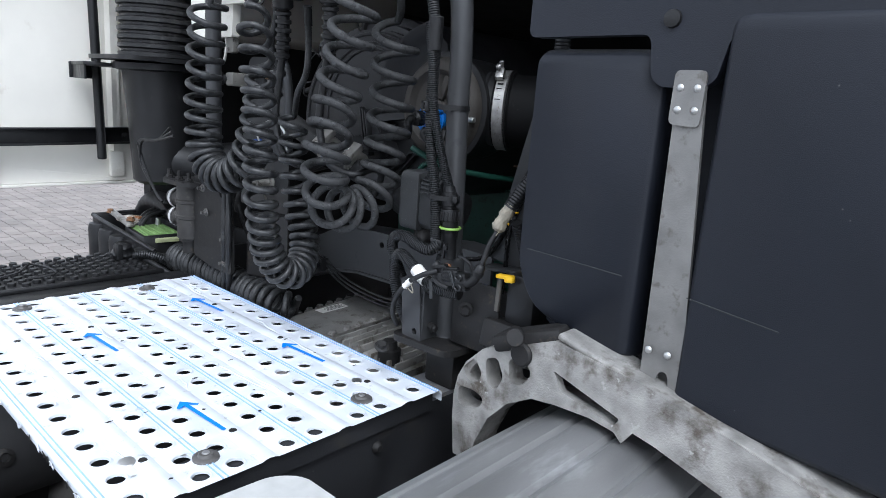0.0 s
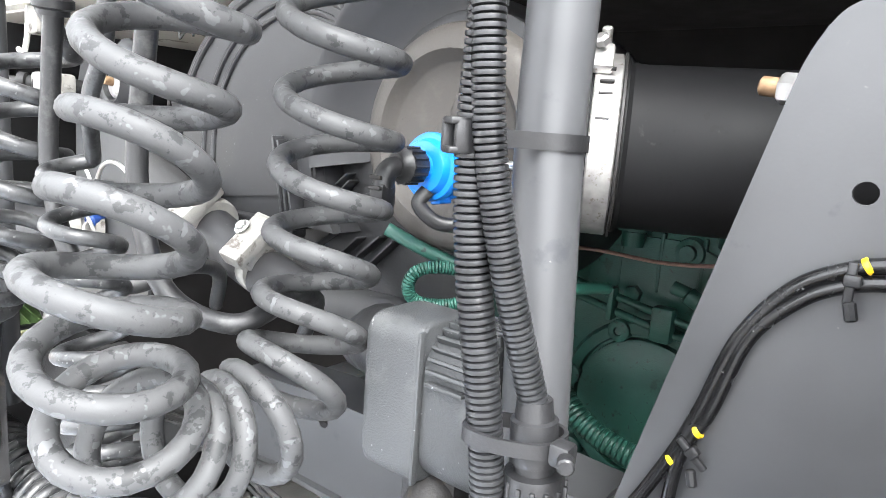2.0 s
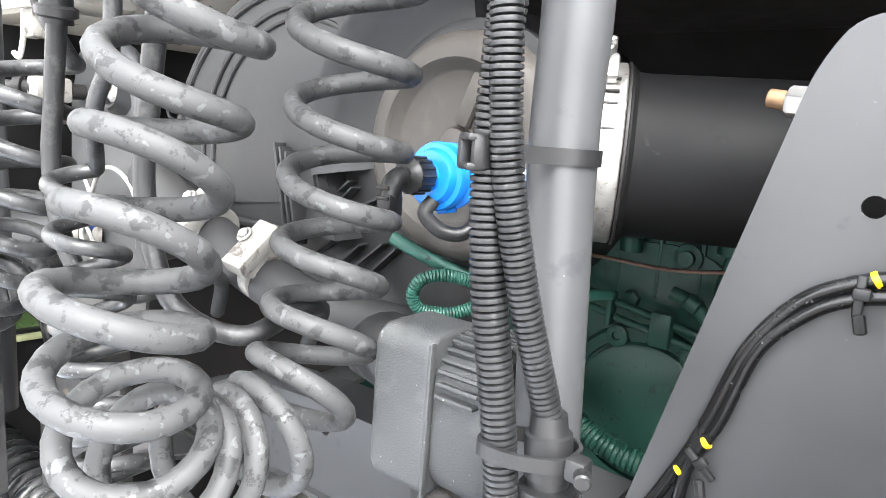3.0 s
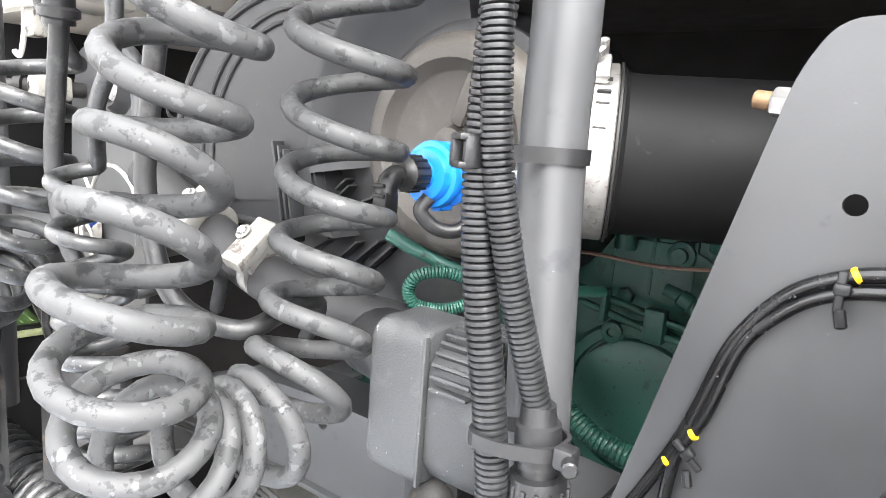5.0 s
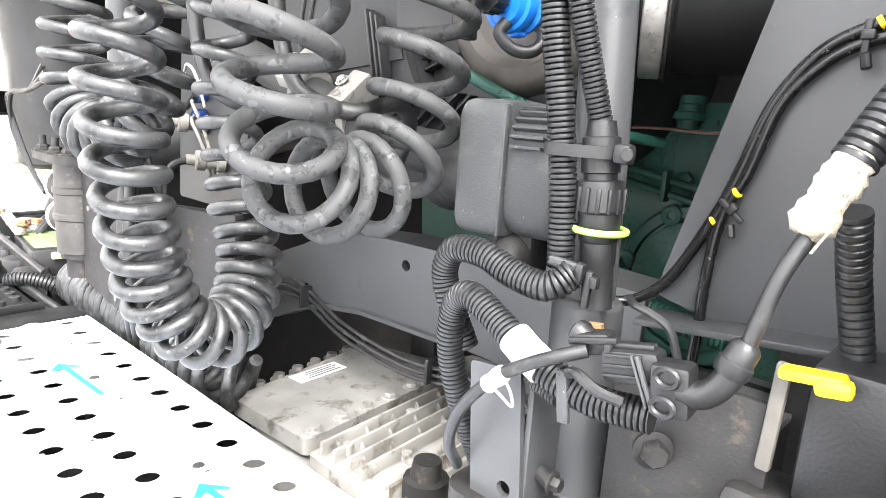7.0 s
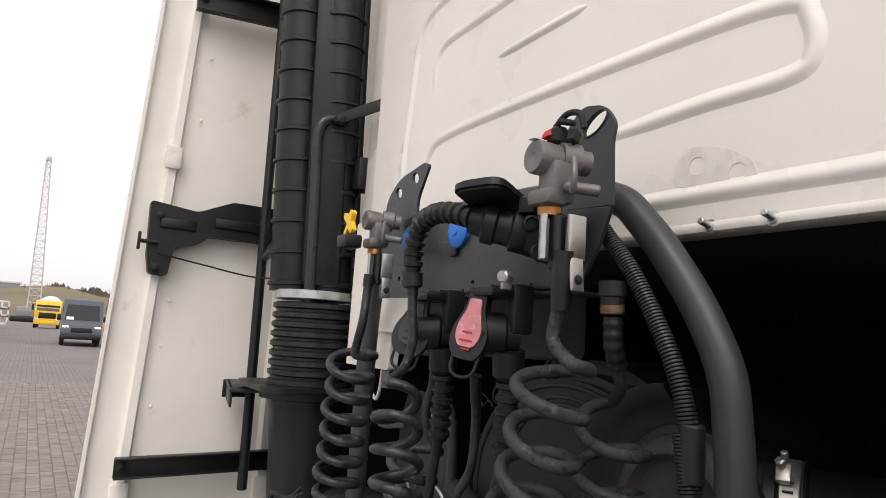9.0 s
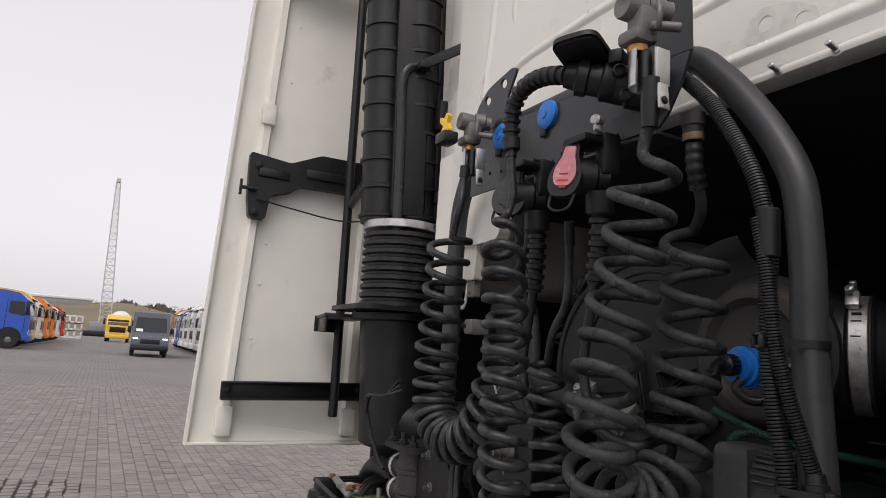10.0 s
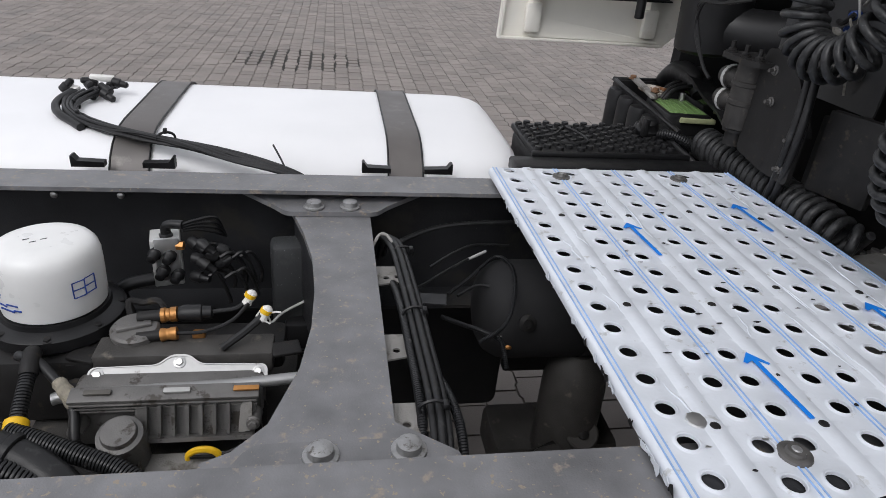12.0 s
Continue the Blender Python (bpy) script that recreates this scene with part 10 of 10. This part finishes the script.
def steel_rack(at):
    ob = thing("stacked_frames", at, "stack of white steel transport frames", "steel frames")
    x, y, _ = at
    for k in range(3):
        s = Shape()
        z = 0.07 + k * 0.9
        for dx in (-1.4, -0.7, 0.0, 0.7, 1.4):
            for dy in (-1.0, 1.0):
                s.box((x + dx, y + dy, z + 0.4), (0.14, 0.14, 0.8))
        for dy in (-1.0, 1.0):
            for dz in (0, 0.8):
                s.box((x, y + dy, z + dz), (2.95, 0.14, 0.3 if dz == 0 else 0.14))
        for dx in (-1.4, 0.0, 1.4):
            for dz in (0, 0.8):
                s.box((x + dx, y, z + dz), (0.14, 2.0, 0.12))
        part("frame", s, P_WHITE, ob)


def site_container(at, size, mat, label):
    ob = thing("container", at, label, "container")
    x, y, z = at
    part("shell", Shape().box((x, y, size[2] / 2 + 0.1), size, 0.05), mat, ob)
    n = int(size[0] / 0.3)
    for k in range(n):
        part("corrugation", Shape().box((x - size[0] / 2 + (k + 0.5) * size[0] / n, y - size[1] / 2 - 0.02, size[2] / 2 + 0.1), (0.12, 0.04, size[2] * 0.9), 0.01), mat, ob)


def roller(at):
    ob = thing("steel_pipe", at, "large rusty brown steel pipe lying on blocks", "pipe")
    x, y, z = at
    part("pipe", Shape().lathe((x - 0.7, y, 0.6), (x + 1.5, y, 0.6), [(0, 0.36), (0, 0.43), (2.2, 0.43), (2.2, 0.36)], 24), RUST_PIPE, ob)
    for dx in (-0.3, 1.1):
        part("block", Shape().box((x + dx, y, 0.09), (0.3, 1.0, 0.17), 0.02), GEARBOX, ob)


RUST_PIPE = material("brown_primer", (0.14, 0.07, 0.055), 0.7, vary=0.2, scale=2, bump=0.2)


def bare_tree(at, height, seed):
    """A leafless tree: trunk, forking limbs and fine twigs."""
    rng = random.Random(seed)
    ob = thing("bare_tree", at, "leafless winter tree on the far edge of the yard", "tree", "far trees")
    limbs, twigs = Shape(), Shape()
    def grow(p, d, length, r, depth):
        q = p + d * length
        (limbs if depth < 2 else twigs).tube([p, (p + q) / 2 + Vector((rng.uniform(-1, 1), rng.uniform(-1, 1), 0)) * length * 0.06, q], [r, r * 0.8, r * 0.6], 5)
        if depth >= 4:
            return
        for _ in range(3):
            a = Vector((rng.uniform(-1, 1), rng.uniform(-1, 1), rng.uniform(0.1, 0.9))).normalized()
            grow(q, (d * 0.6 + a * 0.8).normalized(), length * rng.uniform(0.6, 0.8), r * 0.55, depth + 1)
    grow(Vector(at), Vector((0, 0, 1)), height * 0.26, height * 0.022, 0)
    part("trunk", limbs, BARK, ob)
    part("crown", twigs, BARK, ob)


BARK = material("winter_bark", (0.11, 0.09, 0.075), 0.9, vary=0.2, scale=3, bump=0)
HILL = material("distant_field", (0.16, 0.13, 0.075), 0.95, vary=0.25, scale=0.03, bump=0)
SCRUB = material("distant_scrub", (0.12, 0.105, 0.085), 0.95, vary=0.35, scale=0.2, bump=0)


def far_land():
    s = Shape()
    n = 40
    for i in range(n + 1):
        x = -160 + 320 * i / n
        h = 7.6 + 1.2 * math.sin(i * 0.7) + 0.7 * math.sin(i * 1.9)
        s.v += [(x, 128, 0), (x, 215, h), (x, 280, h * 0.8 + 1)]
    for i in range(n):
        s.f += [(i * 3, i * 3 + 3, i * 3 + 4, i * 3 + 1), (i * 3 + 1, i * 3 + 4, i * 3 + 5, i * 3 + 2)]
    tagged(part("backdrop_bank", s, HILL, None), "low grassy bank closing the far yard", "bank", kind="structure")
    rng = random.Random(6)
    s = Shape()
    for k in range(7000):
        x = rng.uniform(-150, 150)
        y = rng.uniform(214, 226)
        base = 6.4 + 1.0 * math.sin(x * 0.09) + 0.6 * math.sin(x * 0.23)
        h = rng.uniform(0.8, 2.6) * (0.6 + 0.7 * math.sin(x * 0.31) ** 2)
        w, lean = rng.uniform(0.3, 0.9), rng.uniform(-0.5, 0.5)
        s.add([(x - w, y, base), (x + w, y, base), (x + w * 0.5 + lean, y + 0.1, base + h * 0.75), (x + lean * 1.4, y, base + h)], [(0, 1, 2, 3)])
    ob = part("far_scrub", s, SCRUB, None, smooth=0)
    tagged(ob, "brown leafless scrub along the far bank", "scrub", kind="stuff")
    shed = thing("far_shed", (-11, 212, 6.5), "long low shed with a pale roof", "building")
    part("wall", Shape().box((-11, 211, 7.8), (15, 4, 2.4), 0.05), P_GREY, shed)
    part("roof", Shape().box((-11, 211, 9.2), (15.6, 4.6, 0.9), 0.3), P_WHITE, shed)


def build_yard():
    lorry((-5.92, 43.3, 0), 0, P_BLUE, "blue tractor lorry parked side-on in the row", high=3.25)
    for k, (y, m, lab, h) in enumerate(((48.0, P_YELLOW, "yellow lorry parked in the row", 3.9), (52.5, P_WHITE, "white lorry parked in the row", 3.7), (57.0, P_ORANGE, "orange lorry parked in the row", 3.9), (62.0, P_ORANGE, "orange lorry parked in the row", 3.7), (67, P_WHITE, "white lorry parked in the row", 3.6), (73, P_RED, "red lorry parked in the row", 3.7))):
        lorry((-6.15 + 0.12 * k, y, 0), 0, m, lab, high=h - 0.4)
    for k, (y, m, lab, h) in enumerate(((39.2, P_WHITE, "white lorry facing the lane", 3.7), (43.6, P_WHITE, "white lorry facing the lane", 3.7), (48.5, P_WHITE, "white lorry facing the lane", 3.7), (53.0, P_WHITE, "white lorry facing the lane", 3.8), (57.5, P_WHITE, "white lorry facing the lane", 3.6), (62.0, P_BLUE, "blue lorry facing the lane", 3.7), (66.5, P_WHITE, "white lorry facing the lane", 3.7), (71, P_ORANGE, "orange lorry facing the lane", 3.9))):
        lorry((7.55 + 0.12 * k, y, 0), 180, m, lab, high=h)
    lorry((1.6, 82, 0), -93, P_YELLOW, "yellow mixer lorry driving up the lane", high=3.0, extra="mixer")
    van()
    lorry((-15.6, 47, 0), 0, P_RED, "red lorry with pale tipper", high=3.4)
    lorry((-12.4, 52, 0), 0, P_WHITE, "white lorry standing in the far row", high=3.5)
    lorry((-20.5, 50, 0), 180, P_WHITE, "white lorry standing in the far row", high=3.6)
    site_container((-9.5, 50, 0), (1.8, 2.4, 2.9), P_GREY, "tall grey steel container")
    site_container((-8.35, 50.2, 0), (0.6, 2.0, 2.7), P_RED, "narrow red steel cabinet")
    site_container((-7.1, 50.2, 0), (1.75, 2.2, 2.2), P_ORANGE, "orange steel skip container")
    roller((-7.9, 42.6, 0))
    lattice_crane((0.25, 122, 0), 26.3)
    steel_rack((-3.7, 92, 0))
    far_land()
    rng = random.Random(40)
    for k in range(26):
        x = -62 + 4.6 * k + rng.uniform(-1.8, 1.8)
        bare_tree((x, rng.uniform(204, 213), 6.2), rng.uniform(2.6, 4.6), k)


build_yard()
tagged(part("painted_line", Shape().box((-6.48, 26.5, 0.002), (0.1, 6.1, 0.006), 0, (0, 0, -1.4)), P_WHITE, None), "worn white line painted on the paving", "road marking", kind="structure")
build_paving()
